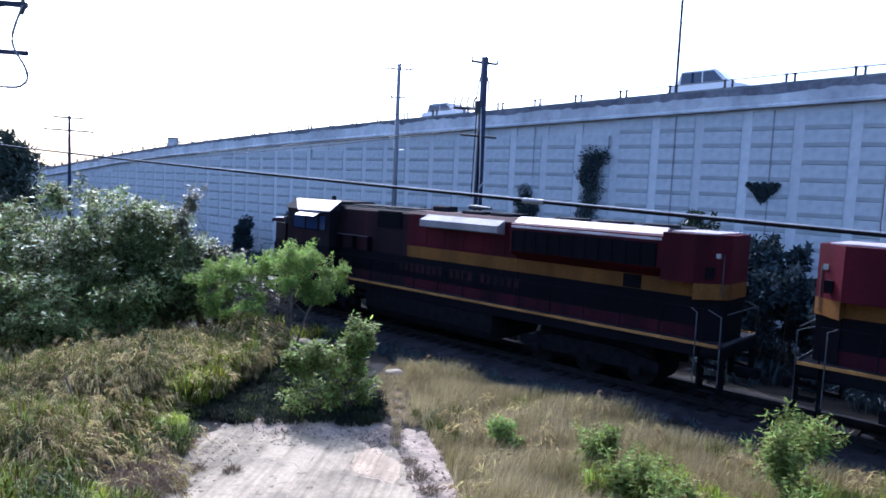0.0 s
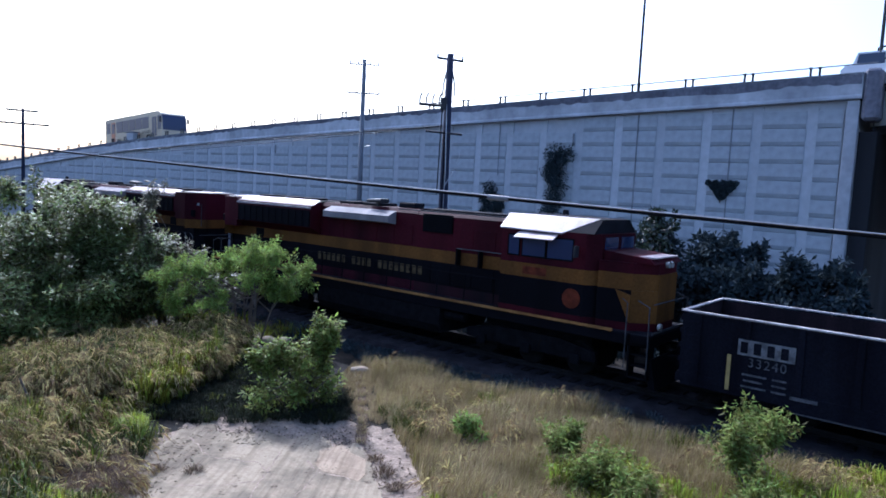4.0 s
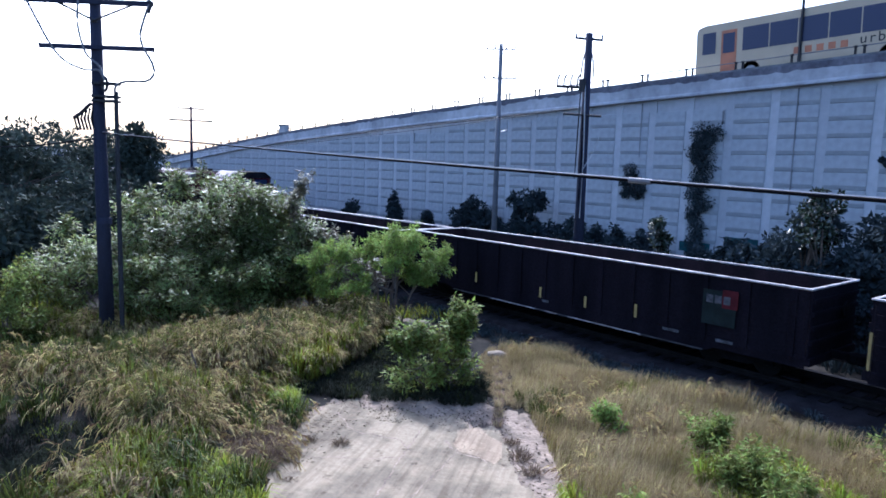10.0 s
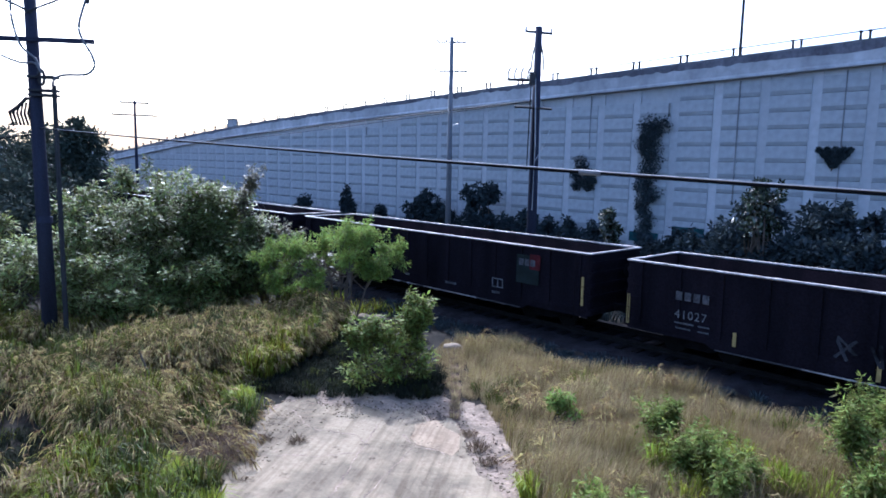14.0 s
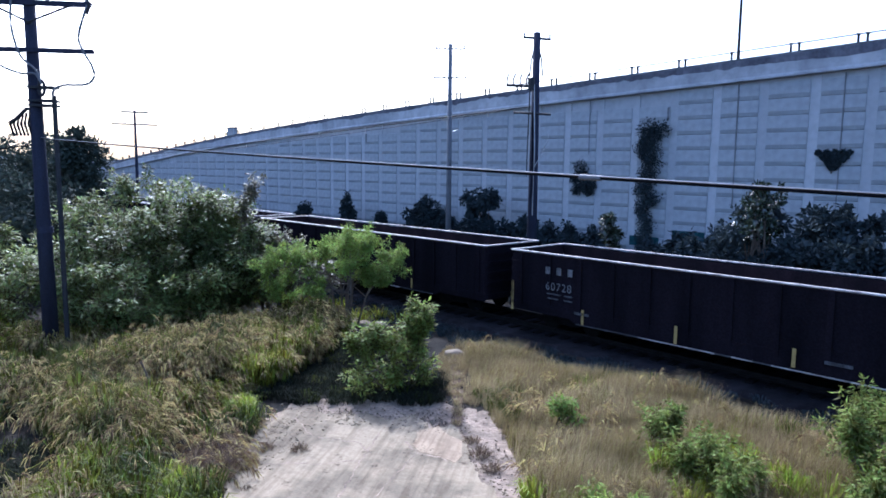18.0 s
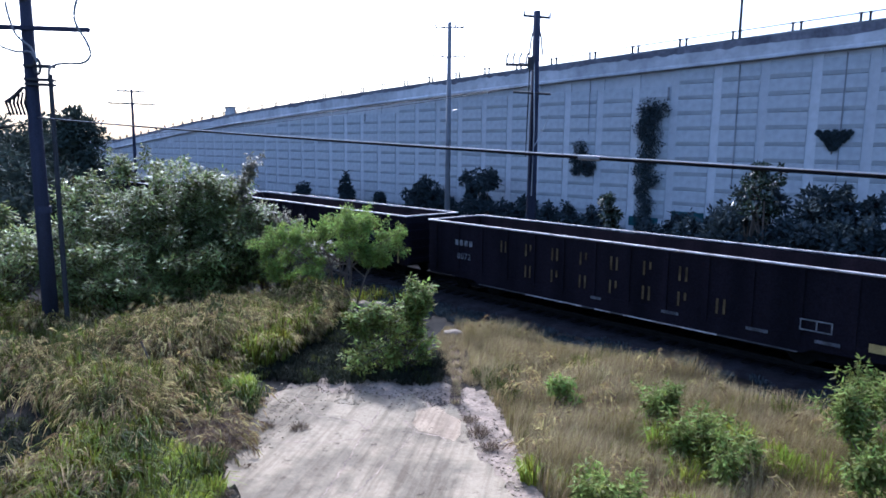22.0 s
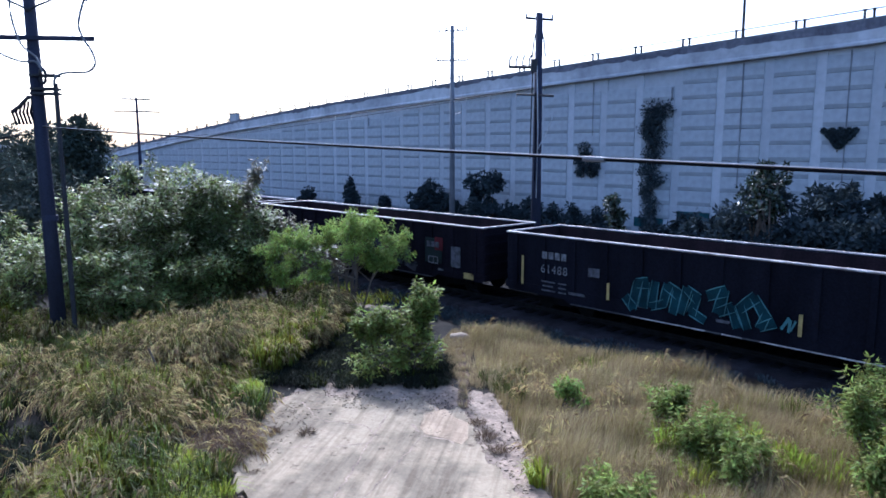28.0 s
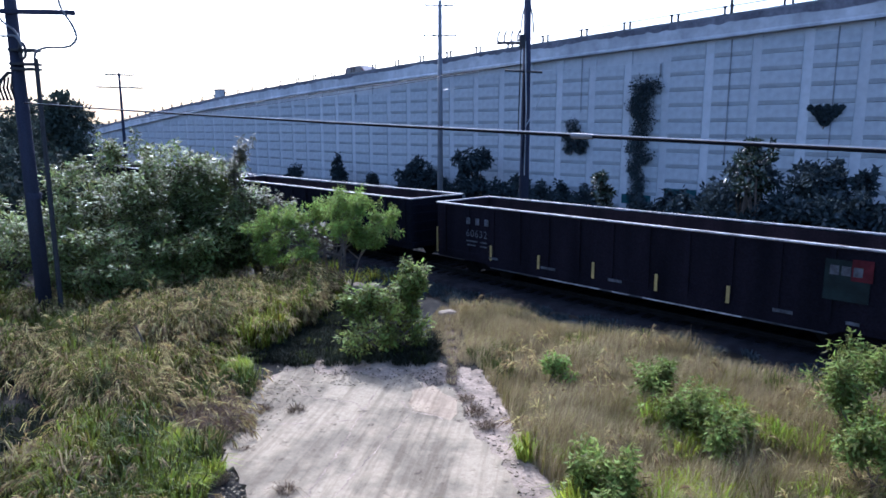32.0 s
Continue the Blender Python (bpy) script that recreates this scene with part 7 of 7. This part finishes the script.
    back = tussock_rows(101, [(-29, 13), (-22, 13.6), (-21.6, 8.5), (-20.9, 5.2), (-29, 4.0)], 120, 0.6, 1.1, lambda x, y: hollow(x, y) > 0.5)
    tussocks("seeding_grass", back, 170, "grass_mid", "brown seeding grass behind the ridge", 121, width=0.017, wind=(0.9, 0.2), plume=0.25, spread=0.5)
    # the lower mound towards the pole, and tufts at the slab
    mound = along([(-22.6, 3.6), (-20.4, 4.2), (-18.4, 4.5), (-17.2, 5.2), (-16.5, 5.9)], 44, 0.45, 0.5, 1.15)
    mound = [(x, y, r, h * q) for (x, y, r, h), q in zip(mound, np.random.default_rng(8).uniform(0.55, 1.2, len(mound)))]
    tussocks("weeds", mound[::2], 200, "grass_green", "green grass in the mound", 127, width=0.02, wind=(0.3, -0.3), spread=0.45)
    tussocks("seeding_grass", mound, 170, "grass_mid", "mound of brown seeding grass", 104, width=0.014, wind=(0.35, 0.1), plume=0.14, spread=0.5)
    tussocks("weeds", along([(-17.3, 7.2), (-16.5, 7.5), (-15.6, 7.6)], 9, 0.2, 0.3, 0.6) + along([(-17.6, 6.6), (-16.4, 6.4)], 6, 0.3, 0.4, 0.5), 110, "grass_green", "low green grass before the ridge", 122, width=0.02, spread=0.5)
    tussocks("weeds", along([(-16.3, 8.1), (-15.5, 7.75), (-15.2, 7.6)], 8, 0.12, 0.26, 0.8), 120, "grass_lush", "bright yellow-green tuft at the slab's edge", 123, width=0.02, spread=0.35)
    tussocks("withered_grass", along([(-15.2, 7.2), (-14.4, 6.4), (-13.5, 6.0), (-12.6, 5.4)], 26, 0.22, 0.4, 0.55), 190, "grass_dead", "withered brown grass leaning over the slab's edge", 124, width=0.013, wind=(0.7, -0.2), plume=0.1, spread=0.8)
    fore = along([(-16.0, 5.0), (-14.8, 4.4), (-13.8, 3.9), (-12.6, 3.8)], 26, 0.4, 0.45, 0.95)
    tussocks("weeds", fore, 190, "grass_green", "tall green grass in the foreground", 105, width=0.024, wind=(0.2, -0.2), spread=0.45)
    fore = along([(-13.2, 5.0), (-12.2, 4.7), (-11.0, 4.1), (-9.8, 3.5), (-8.4, 2.7)], 26, 0.28, 0.34, 0.62)
    tussocks("weeds", fore, 150, "grass_lush", "yellow-green grass along the slab's edge", 125, width=0.02, wind=(0.2, -0.1), spread=0.55)
    fore = along([(-13.6, 2.9), (-12.8, 2.8), (-11.4, 2.6), (-9.8, 2.0)], 30, 0.35, 0.45, 0.75)
    tussocks("weeds", fore, 170, "grass_green", "green grass in the foreground", 126, width=0.024, wind=(0.2, -0.2), plume=0.1, spread=0.5)
    fill = tussock_rows(130, LEFT, 620, 0.42, 0.8, lambda x, y: ~((x > -19.0) & (y > 8.0)) & clear(x, y) & (value_noise(x, y, 1.1, 23) > 0.38))
    fill = rank(fill)
    tussocks("weeds", fill[::2], 95, "grass_shade", "deep green grass filling the hollows", 131, width=0.024, wind=(0.2, -0.1), spread=0.5)
    tussocks("weeds", fill[1::4], 95, "grass_green", "yellow-green grass among the weeds", 132, width=0.02, wind=(0.2, -0.1), plume=0.08, spread=0.45)
    rows = tussock_rows(140, [(-25, -4), (-13, -4), (-13.5, 2.6), (-16.5, 4.2), (-24, 4.0)], 260, 0.45, 0.85, lambda x, y: clear(x, y) & (value_noise(x, y, 1.2, 24) > 0.4))
    rows = rank(rows)
    tussocks("weeds", rows[::2], 90, "grass_shade", "deep green grass beside the utility pole", 141, width=0.024, spread=0.5)
    tussocks("weeds", rows[1::2], 90, "grass_green", "yellow-green grass beside the utility pole", 142, width=0.02, plume=0.1, spread=0.45)
    brown = tussock_rows(145, [(-24, -2), (-19.5, 5.5), (-15.8, 6.3), (-13.8, 4.8), (-15, 2), (-18, -3)], 120, 0.4, 0.95, lambda x, y: clear(x, y) & (value_noise(x, y, 1.5, 25) > 0.5))
    brown = rank(brown, 0.5)
    tussocks("seeding_grass", brown, 140, "grass_mid", "brown seeding grass among the green weeds", 146, width=0.014, wind=(0.3, 0.1), plume=0.16, spread=0.5)
    tussocks("dry_grass", along([(-13.9, 2.6), (-13.2, 3.0), (-12.6, 2.9)], 7, 0.2, 0.35, 0.8), 120, "grass_dry", "pale dry tuft in the foreground", 147, width=0.02, spread=0.5)
    # shade in the gaps is painted with near-black weeds
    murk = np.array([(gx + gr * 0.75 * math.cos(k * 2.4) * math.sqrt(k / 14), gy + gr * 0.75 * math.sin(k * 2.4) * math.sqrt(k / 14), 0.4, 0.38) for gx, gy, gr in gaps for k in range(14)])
    tussocks("weeds", murk, 90, "grass_painted_dark", "low weeds in the gaps between clumps, coloured dark as shade", 148, width=0.02, spread=0.7)
    stems = tussock_rows(150, [(-26, 0), (-21.6, 4.6), (-22, 13), (-20.2, 13.2), (-18.2, 8.6), (-15.4, 6.2), (-13.2, 4.2), (-14, 1.5), (-20, -2)], 300, 0.3, 1.25, clear)
    tussocks("seeding_grass", stems, 9, "grass_mid", "tall loose stems with drooping feathery heads", 151, width=0.012, wind=(0.5, 0.1), plume=1.0, spread=0.75)
    low = tussock_rows(106, LEFT, 120, 0.5, 0.36, lambda x, y: ~((x > -19.0) & (y > 8.2)))
    tussocks("weeds", low, 70, "grass_green", "low grass among the weeds", 107, width=0.018, spread=0.6)
    tussocks("weeds", back[::2], 110, "grass_green", "green grass behind the ridge", 128, width=0.02, wind=(0.2, -0.3), spread=0.45)
    fore = along([(-6.4, 12.2), (-5.0, 13.0), (-3.4, 13.6), (-1.8, 14.2), (-0.4, 14.0), (1.4, 13.4)], 44, 0.5, 0.4, 1.0)
    tussocks("weeds", fore, 120, "grass_lush", "tall light-green grass among the shrubs", 129, width=0.022, wind=(0.1, -0.1), spread=0.4)
    lush = tussock_rows(155, [(-3.4, 15.6), (-2.6, 17.2), (3.6, 17.2), (3.6, 12.0), (0.4, 12.6), (-2.0, 13.4)], 130, 0.4, 0.75)
    tussocks("weeds", lush, 110, "grass_lush", "tall yellow-green grass beyond the shrubs", 156, width=0.016, wind=(0.1, -0.1), plume=0.06, spread=0.4)
    # right: fine dry grass on the bank
    lie = lambda x, y: np.where(off_path(x, y), 0.7 + 0.6 * value_noise(x, y, 1.6, 31), 0.08)
    grass_patch("dry_grass", BANK, 150000, 0.8, "grass_dry", "fine dry straw-coloured grass on the bank", 51, width=0.0075, lean=0.6, bend=0.3, clumpy=0.03, spread=0.3, hfun=lie)
    grass_patch("dry_grass", BANK, 50000, 0.72, "grass_ochre", "ochre and brown grass among the straw", 52, width=0.009, lean=0.5, bend=0.25, clumpy=0.006, spread=0.42, hfun=lie)
    rows = tussock_rows(108, BANK, 70, 0.5, 0.8, lambda x, y: off_path(x, y, 0.8))
    tussocks("dry_grass", rows, 150, "grass_dry", "tufts of dry grass on the bank", 109, width=0.008, wind=(0.2, -0.1), plume=0.15, spread=0.35)
    verge = [(-17.4, 16.6), (-15.4, 16.4), (-12.6, 13.5), (-12.0, 12.5), (-13.4, 12.7), (-15.0, 13.9), (-16.6, 15.3)]
    grass_patch("dry_grass", verge, 7000, 0.3, "grass_dry", "short dry grass beside the footpath", 53, width=0.009, lean=0.6, bend=0.4, clumpy=0.05, spread=0.15, hfun=lambda x, y: np.where(off_path(x, y, 0.16), 1.0, 0.1))
    edge = [(-8.6, 10.0), (-5.5, 7.9), (-2.4, 5.4), (2, 4.0), (4, 9), (-2.5, 12.0), (-6, 11.2)]
    rows = tussock_rows(110, edge, 46, 0.4, 0.75)
    tussocks("weeds", rows, 150, "grass_lush", "green weeds among the dry grass", 111, width=0.024, spread=0.5)
    rows = np.array([(-12.0, 13.4, 0.4, 0.6), (-12.4, 13.2, 0.4, 0.5), (-11.8, 13.7, 0.4, 0.6), (-11.6, 12.9, 0.4, 0.5), (-11.2, 13.0, 0.4, 0.5), (-12.5, 14.1, 0.4, 0.5), (-10.8, 12.6, 0.35, 0.45)])
    tussocks("weeds", rows, 130, "grass_shade", "dark green weeds beside the footpath", 133, width=0.024, spread=0.5)
    olive = tussock_rows(134, BANK, 90, 0.5, 0.65, lambda x, y: (value_noise(x, y, 2.0, 17) > 0.55) & off_path(x, y, 0.8))
    tussocks("weeds", olive, 110, "grass_green", "olive grass among the dry grass", 135, width=0.014, spread=0.4)
    rows = np.array([(-13.35, 7.2, 0.14, 0.25), (-12.8, 7.65, 0.22, 0.28), (-9.9, 5.65, 0.2, 0.3), (-11.9, 5.9, 0.12, 0.16), (-9.95, 10.5, 0.35, 0.3), (-10.6, 10.9, 0.3, 0.22), (-12.9, 6.4, 0.1, 0.14), (-9.3, 10.2, 0.3, 0.26), (-11.1, 5.0, 0.2, 0.3), (-14.2, 6.9, 0.25, 0.4)])
    tussocks("slab_tufts", rows, 130, "grass_dead", "withered grey-brown tufts growing in slab cracks", 112, width=0.012, spread=0.9)
    # the hollow's shade comes from the dark colour of these weeds
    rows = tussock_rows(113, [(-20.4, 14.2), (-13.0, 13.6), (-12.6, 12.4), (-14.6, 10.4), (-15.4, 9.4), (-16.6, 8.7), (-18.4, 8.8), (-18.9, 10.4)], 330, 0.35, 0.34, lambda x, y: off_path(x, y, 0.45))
    tussocks("weeds", rows, 75, "grass_painted_dark", "low weeds with shade put into their dark colour", 114, width=0.018, spread=0.7)
    tussocks("weeds", rows[::9], 60, "grass_shade", "sparse green tufts in the shade", 136, width=0.02, spread=0.5)
    # the shaded strip beside the train is painted by these dark weeds
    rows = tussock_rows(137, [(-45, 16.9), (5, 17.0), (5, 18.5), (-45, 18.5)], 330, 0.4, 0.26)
    tussocks("far_weeds", rows, 60, "leaf_painted_shade", "weeds along the ballast, coloured dark for shade", 138, width=0.03, spread=0.7)
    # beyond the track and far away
    # the same dark leaf colour gives the wall's shade here
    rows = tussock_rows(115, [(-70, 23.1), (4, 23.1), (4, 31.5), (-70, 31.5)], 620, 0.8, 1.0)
    tussocks("far_weeds", rows, 40, "leaf_painted_shade", "weeds between the track and the wall, coloured dark for shade", 116, width=0.05, spread=0.6)
    rows = tussock_rows(117, [(-60, 18.0), (-17.5, 17.8), (-23, 13.5), (-33, 15), (-60, 6)], 260, 0.5, 0.7)
    tussocks("far_weeds", rows, 60, "grass_green", "weeds along the line's edge", 118, width=0.03, spread=0.6)
    rows = tussock_rows(119, [(-45, -4), (-27, -2), (-27, 5), (-36, 6), (-60, 4)], 220, 0.6, 0.9)
    tussocks("far_weeds", rows, 60, "grass_green", "weeds beyond the utility pole", 120, width=0.035, spread=0.6)


def loose_things():
    """A pale stone on the path, rubble by the tree and a dead stick in the weeds."""
    def rock(name, x, y, z, r, sd, label):
        rng = random.Random(sd)
        bm = bmesh.new()
        bmesh.ops.create_icosphere(bm, subdivisions=2, radius=1.0)
        for v in bm.verts:
            k = 1 + 0.22 * noise.noise(v.co * 1.7 + Vector((sd, 0, 0)))
            v.co = Vector((v.co.x * r[0] * k, v.co.y * r[1] * k, max(v.co.z * r[2] * k, -r[2] * 0.35)))
        ob = part(name, bm, "stone", None)
        ob.matrix_basis = pose(x, y, z + r[2] * 0.3, 0, 0, rng.uniform(0, 180))
        tagged(ob, label, "stone")
    rock("stone", -16.2, 15.75, float(ground_z(-16.2, 15.75)) + 0.03, (0.38, 0.22, 0.15), 3, "flat pale stone at the head of the footpath")
    for k, (x, y) in enumerate(((-22.9, 15.4), (-22.3, 15.9), (-21.8, 16.1), (-22.6, 16.2), (-21.2, 16.4))):
        rock("rubble_stone", x, y, float(ground_z(x, y)), (0.32, 0.22, 0.18), 5 + k, "pale broken stone under the small tree")
    st = part("stick", rod((-17.6, 5.95, 1.35), (-17.0, 6.3, -0.05), 0.022, 0.03, 6), "bark", None)
    tagged(st, "dead grey stick leaning in the weeds", "stick")
    # the trodden path
    pts = [(x, y) for (x0, y0), (x1, y1) in zip(FOOTPATH, FOOTPATH[1:]) for x, y in ((x0, y0), ((x0 + x1) / 2, (y0 + y1) / 2))]
    bm = bmesh.new()
    prev = None
    for i, (x, y) in enumerate(pts):
        z = float(ground_z(x, y)) + 0.02
        w = 0.13 + 0.03 * math.sin(i * 2.1)
        pair = (bm.verts.new((x - w * 0.7, y - w * 0.7, z)), bm.verts.new((x + w * 0.7, y + w * 0.7, z)))
        if prev:
            bm.faces.new((prev[0], prev[1], pair[1], pair[0]))
        prev = pair
    rng = np.random.default_rng(77)
    crumbs("clods", [(x + rng.normal() * 0.1, y + rng.normal() * 0.1, 0.24, 16, 0.04) for x, y in pts], "path", "small clods of earth along the footpath", 9)
    edge = [(x + o, y - o, 0.16, 0.3) for x, y in pts[1:] for o in (-0.34, 0.3)]
    tussocks("dry_grass", edge, 60, "grass_dry", "short dry tufts along the footpath", 139, width=0.011, spread=0.6)
    tagged(part("footpath", bm, "path"), "narrow trodden earth footpath", "path", kind="structure")


def far_houses():
    rng = random.Random(9)
    for k in range(16):
        a = radians(62 + k * 1.9)
        dist = rng.uniform(190, 330)
        x, y = -math.sin(a) * dist, math.cos(a) * dist
        w, h = rng.uniform(9, 20), rng.uniform(4.5, 8.5)
        root = empty("house", pose(x, y, 0, 0, 0, math.degrees(a) + rng.uniform(-20, 20)), "pale far-off flat-roofed house", "house", "houses in the distance")
        part("wall", box(-w / 2, w / 2, -5, 5, 0, h, 0), "house", root)
        part("roof", box(-w / 2 - 0.2, w / 2 + 0.2, -5.2, 5.2, h, h + 0.4, 0), "concrete_pole", root)
        for i in range(3):
            part("window", box(-w / 3 + i * w / 3 - 0.6, -w / 3 + i * w / 3 + 0.6, -5.03, -4.98, h - 2.4, h - 1.1), "glass", root)


pole_wood()
pole_lattice()
pole_concrete(-30.4, 28.9, 13.75, ((13.45, 0.85), (11.75, 0.95)), "slender concrete power pole in front of the wall")
pole_concrete(-71.0, 24.4, 11.7, ((11.5, 1.3), (10.3, 2.1)), "far grey power pole with wide arms", "wood_pole", (0.25, 0.97))
overhead_cable()
build_plants()
build_grass()
loose_things()
far_houses()


# ---- road vehicles ----
def deck_z(x):
    return ramp_top(x) - 0.46


def wheel_set(root, xs, half, r):
    for x in xs:
        for s in (-1, 1):
            w = part("wheel", rod((x, s * half, r), (x, s * (half - 0.2), r), r, None, 18), "rubber", root)
            part("rim", rod((x, s * (half + 0.005), r), (x, s * (half - 0.06), r), r * 0.58, None, 12), "steel", w)


def bus():
    root = tagged(new("city_bus"), "cream and orange city bus with tinted windows", "bus")
    L, W, H = 11.45, 1.25, 2.95
    side = [(0.0, 0.35), (L - 0.15, 0.35), (L, 0.6), (L, 1.5), (L - 0.06, 2.3), (L - 0.2, 2.7), (L - 0.5, 2.9), (L - 0.8, H), (0.3, H), (0.08, H - 0.08), (0.0, H - 0.3)]
    part("body", prism(side, -W, W), "bus", root)
    for s in (-1, 1):
        y0, y1 = s * W, s * (W + 0.012)
        part("window", box(0.35, 1.05, y0, y1, 1.55, 2.6), "bus_glass", root)
        d = part("door", box(1.35, 2.15, y0, y1, 0.45, 2.6), "bus_orange", root, "orange rear door")
        part("pane", box(1.45, 2.05, y0, s * (W + 0.02), 1.5, 2.45), "bus_glass", d)
        for k in range(5):
            part("window", box(2.45 + k * 1.32, 3.71 + k * 1.32, y0, y1, 1.5, 2.6), "bus_glass", root)
        d = part("door", box(9.55, 10.55, y0, y1, 0.45, 2.65), "bus_orange" if s > 0 else "bus", root, "front door")
        part("pane", box(9.62, 10.02, y0, s * (W + 0.02), 0.7, 2.5), "bus_glass", d)
        part("pane", box(10.08, 10.48, y0, s * (W + 0.02), 0.7, 2.5), "bus_glass", d)
        part("window", box(10.65, 11.3, y0, y1, 1.25, 2.55), "bus_glass", root)
        part("skirt", box(0.1, L - 0.2, y0, s * (W + 0.008), 0.36, 0.62), "bus_orange", root)
    part("windshield", prism([(L - 0.01, 1.2), (L + 0.012, 1.2), (L + 0.012, 1.5), (L - 0.045, 2.3), (L - 0.15, 2.6), (L - 0.17, 2.6), (L - 0.07, 2.3), (L - 0.01, 1.5)], -W + 0.08, W - 0.08), "bus_glass", root)
    part("roof_vent", box(2.0, 4.2, -0.6, 0.6, H, H + 0.16, 0.04), "bus", root)
    part("roof_edge", box(0.4, L - 0.8, -W + 0.02, W - 0.02, H, H + 0.05, 0.02), "bus", root)
    for i in range(5):
        part("mark", box(4.9 + i * 0.5, 5.2 + i * 0.5, -W - 0.01, -W, 1.0, 1.3), "bus_orange", root)
    text_mesh("lettering", "urban", 0.6, "dark_iron", root, 8.5, 1.24, y=-W - 0.012)
    wheel_set(root, (2.9, 8.9), W, 0.48)
    for s in (-1, 1):
        part("mirror", box(L - 0.1, L + 0.05, s * (W + 0.05), s * (W + 0.25), 1.9, 2.4, 0.02), "dark_iron", root)
    return root


def car(name, label, mat, tall=0.0, short=1.0):
    root = tagged(new(name), label, "car")
    L, W = 4.4, 0.86
    low = [(0, 0.35), (L, 0.35), (L, 0.62), (L - 0.15, 0.78 + tall * 0.3), (3.35, 0.92 + tall * 0.4), (0.2, 0.95 + tall * 0.4), (0, 0.8)]
    part("body", prism(low, -W, W), mat, root)
    b = 0.92 + tall * 0.4
    top = 1.44 + tall
    cabin = [(0.45 if tall else 0.7, b), (3.35, b), (2.55, top), (1.15 if not tall else 0.7, top)]
    part("cabin", prism(cabin, -W + 0.1, W - 0.1), mat, root)
    for s in (-1, 1):
        y0, y1 = s * (W - 0.1), s * (W - 0.085)
        part("window", prism([(1.0 if not tall else 0.65, b + 0.04), (1.85, b + 0.04), (1.85, top - 0.07), (1.25 if not tall else 0.75, top - 0.07)], y0, y1), "glass", root)
        part("window", prism([(1.93, b + 0.04), (3.1, b + 0.04), (2.5, top - 0.07), (1.93, top - 0.07)], y0, y1), "glass", root)
        part("lamp", box(L - 0.12, L + 0.01, s * (W - 0.3), s * (W - 0.05), 0.6, 0.75), "lamp_glass", root)
    part("windshield", prism([(3.36, b), (3.38, b), (2.575, top), (2.55, top)], -W + 0.16, W - 0.16), "glass", root)
    wheel_set(root, (0.85, 3.5), W, 0.32)
    for ob in root.children_recursive:
        ob.data.transform(Matrix.Diagonal((short, 1, 1, 1)))
    return root


BUS = bus()
SEDAN = car("sedan_car", "white sedan on the ramp road", "car_white", 0.05, 0.84)
SUV = car("suv_car", "white utility car with dark windows on the ramp road", "car_white", 0.3, 0.9)
LATE_CAR = car("hatchback_car", "dark car climbing the ramp road", "car_dark", 0.1)


def road_rows(keys, lane):
    """Rows for a vehicle whose rear stands at x at each time; it follows the slope of the ramp."""
    rows = []
    for t, x in keys:
        x *= lane / (WALL_Y + 1.9)
        slope = math.degrees(math.atan2(deck_z(x + 6) - deck_z(x), 6.0))
        rows.append((t, pose(x, lane, deck_z(x), 0, -slope, 0)))
    return rows


def motions():
    for thing, x, turn in TRAIN:
        walk(thing, train_rows(x, turn))
    walk(BUS, road_rows([(0, -126), (1, -114.5), (2.5, -91.0), (4.5, -66.8), (5, -60.9), (6, -49.7), (7, -40.2), (8, -31.95), (9, -24.95), (10, -19.75), (11.5, -14), (12, -12), (13, -8), (16, 6), (20, 26), (32, 52)], WALL_Y + 1.9))
    walk(SEDAN, road_rows([(0, -32.4), (1, -23.4), (2, -16.2), (2.5, -13.4), (4.5, -3), (8, 20), (32, 54)], WALL_Y + 1.9))
    walk(SUV, road_rows([(0, -15.2), (0.5, -11.6), (1, -8.0), (4, 13), (32, 46)], WALL_Y + 2.3))
    walk(LATE_CAR, road_rows([(0, -225), (26, -125), (30, -72), (31.5, -53.4), (32, -46.4)], WALL_Y + 3.7))


motions()
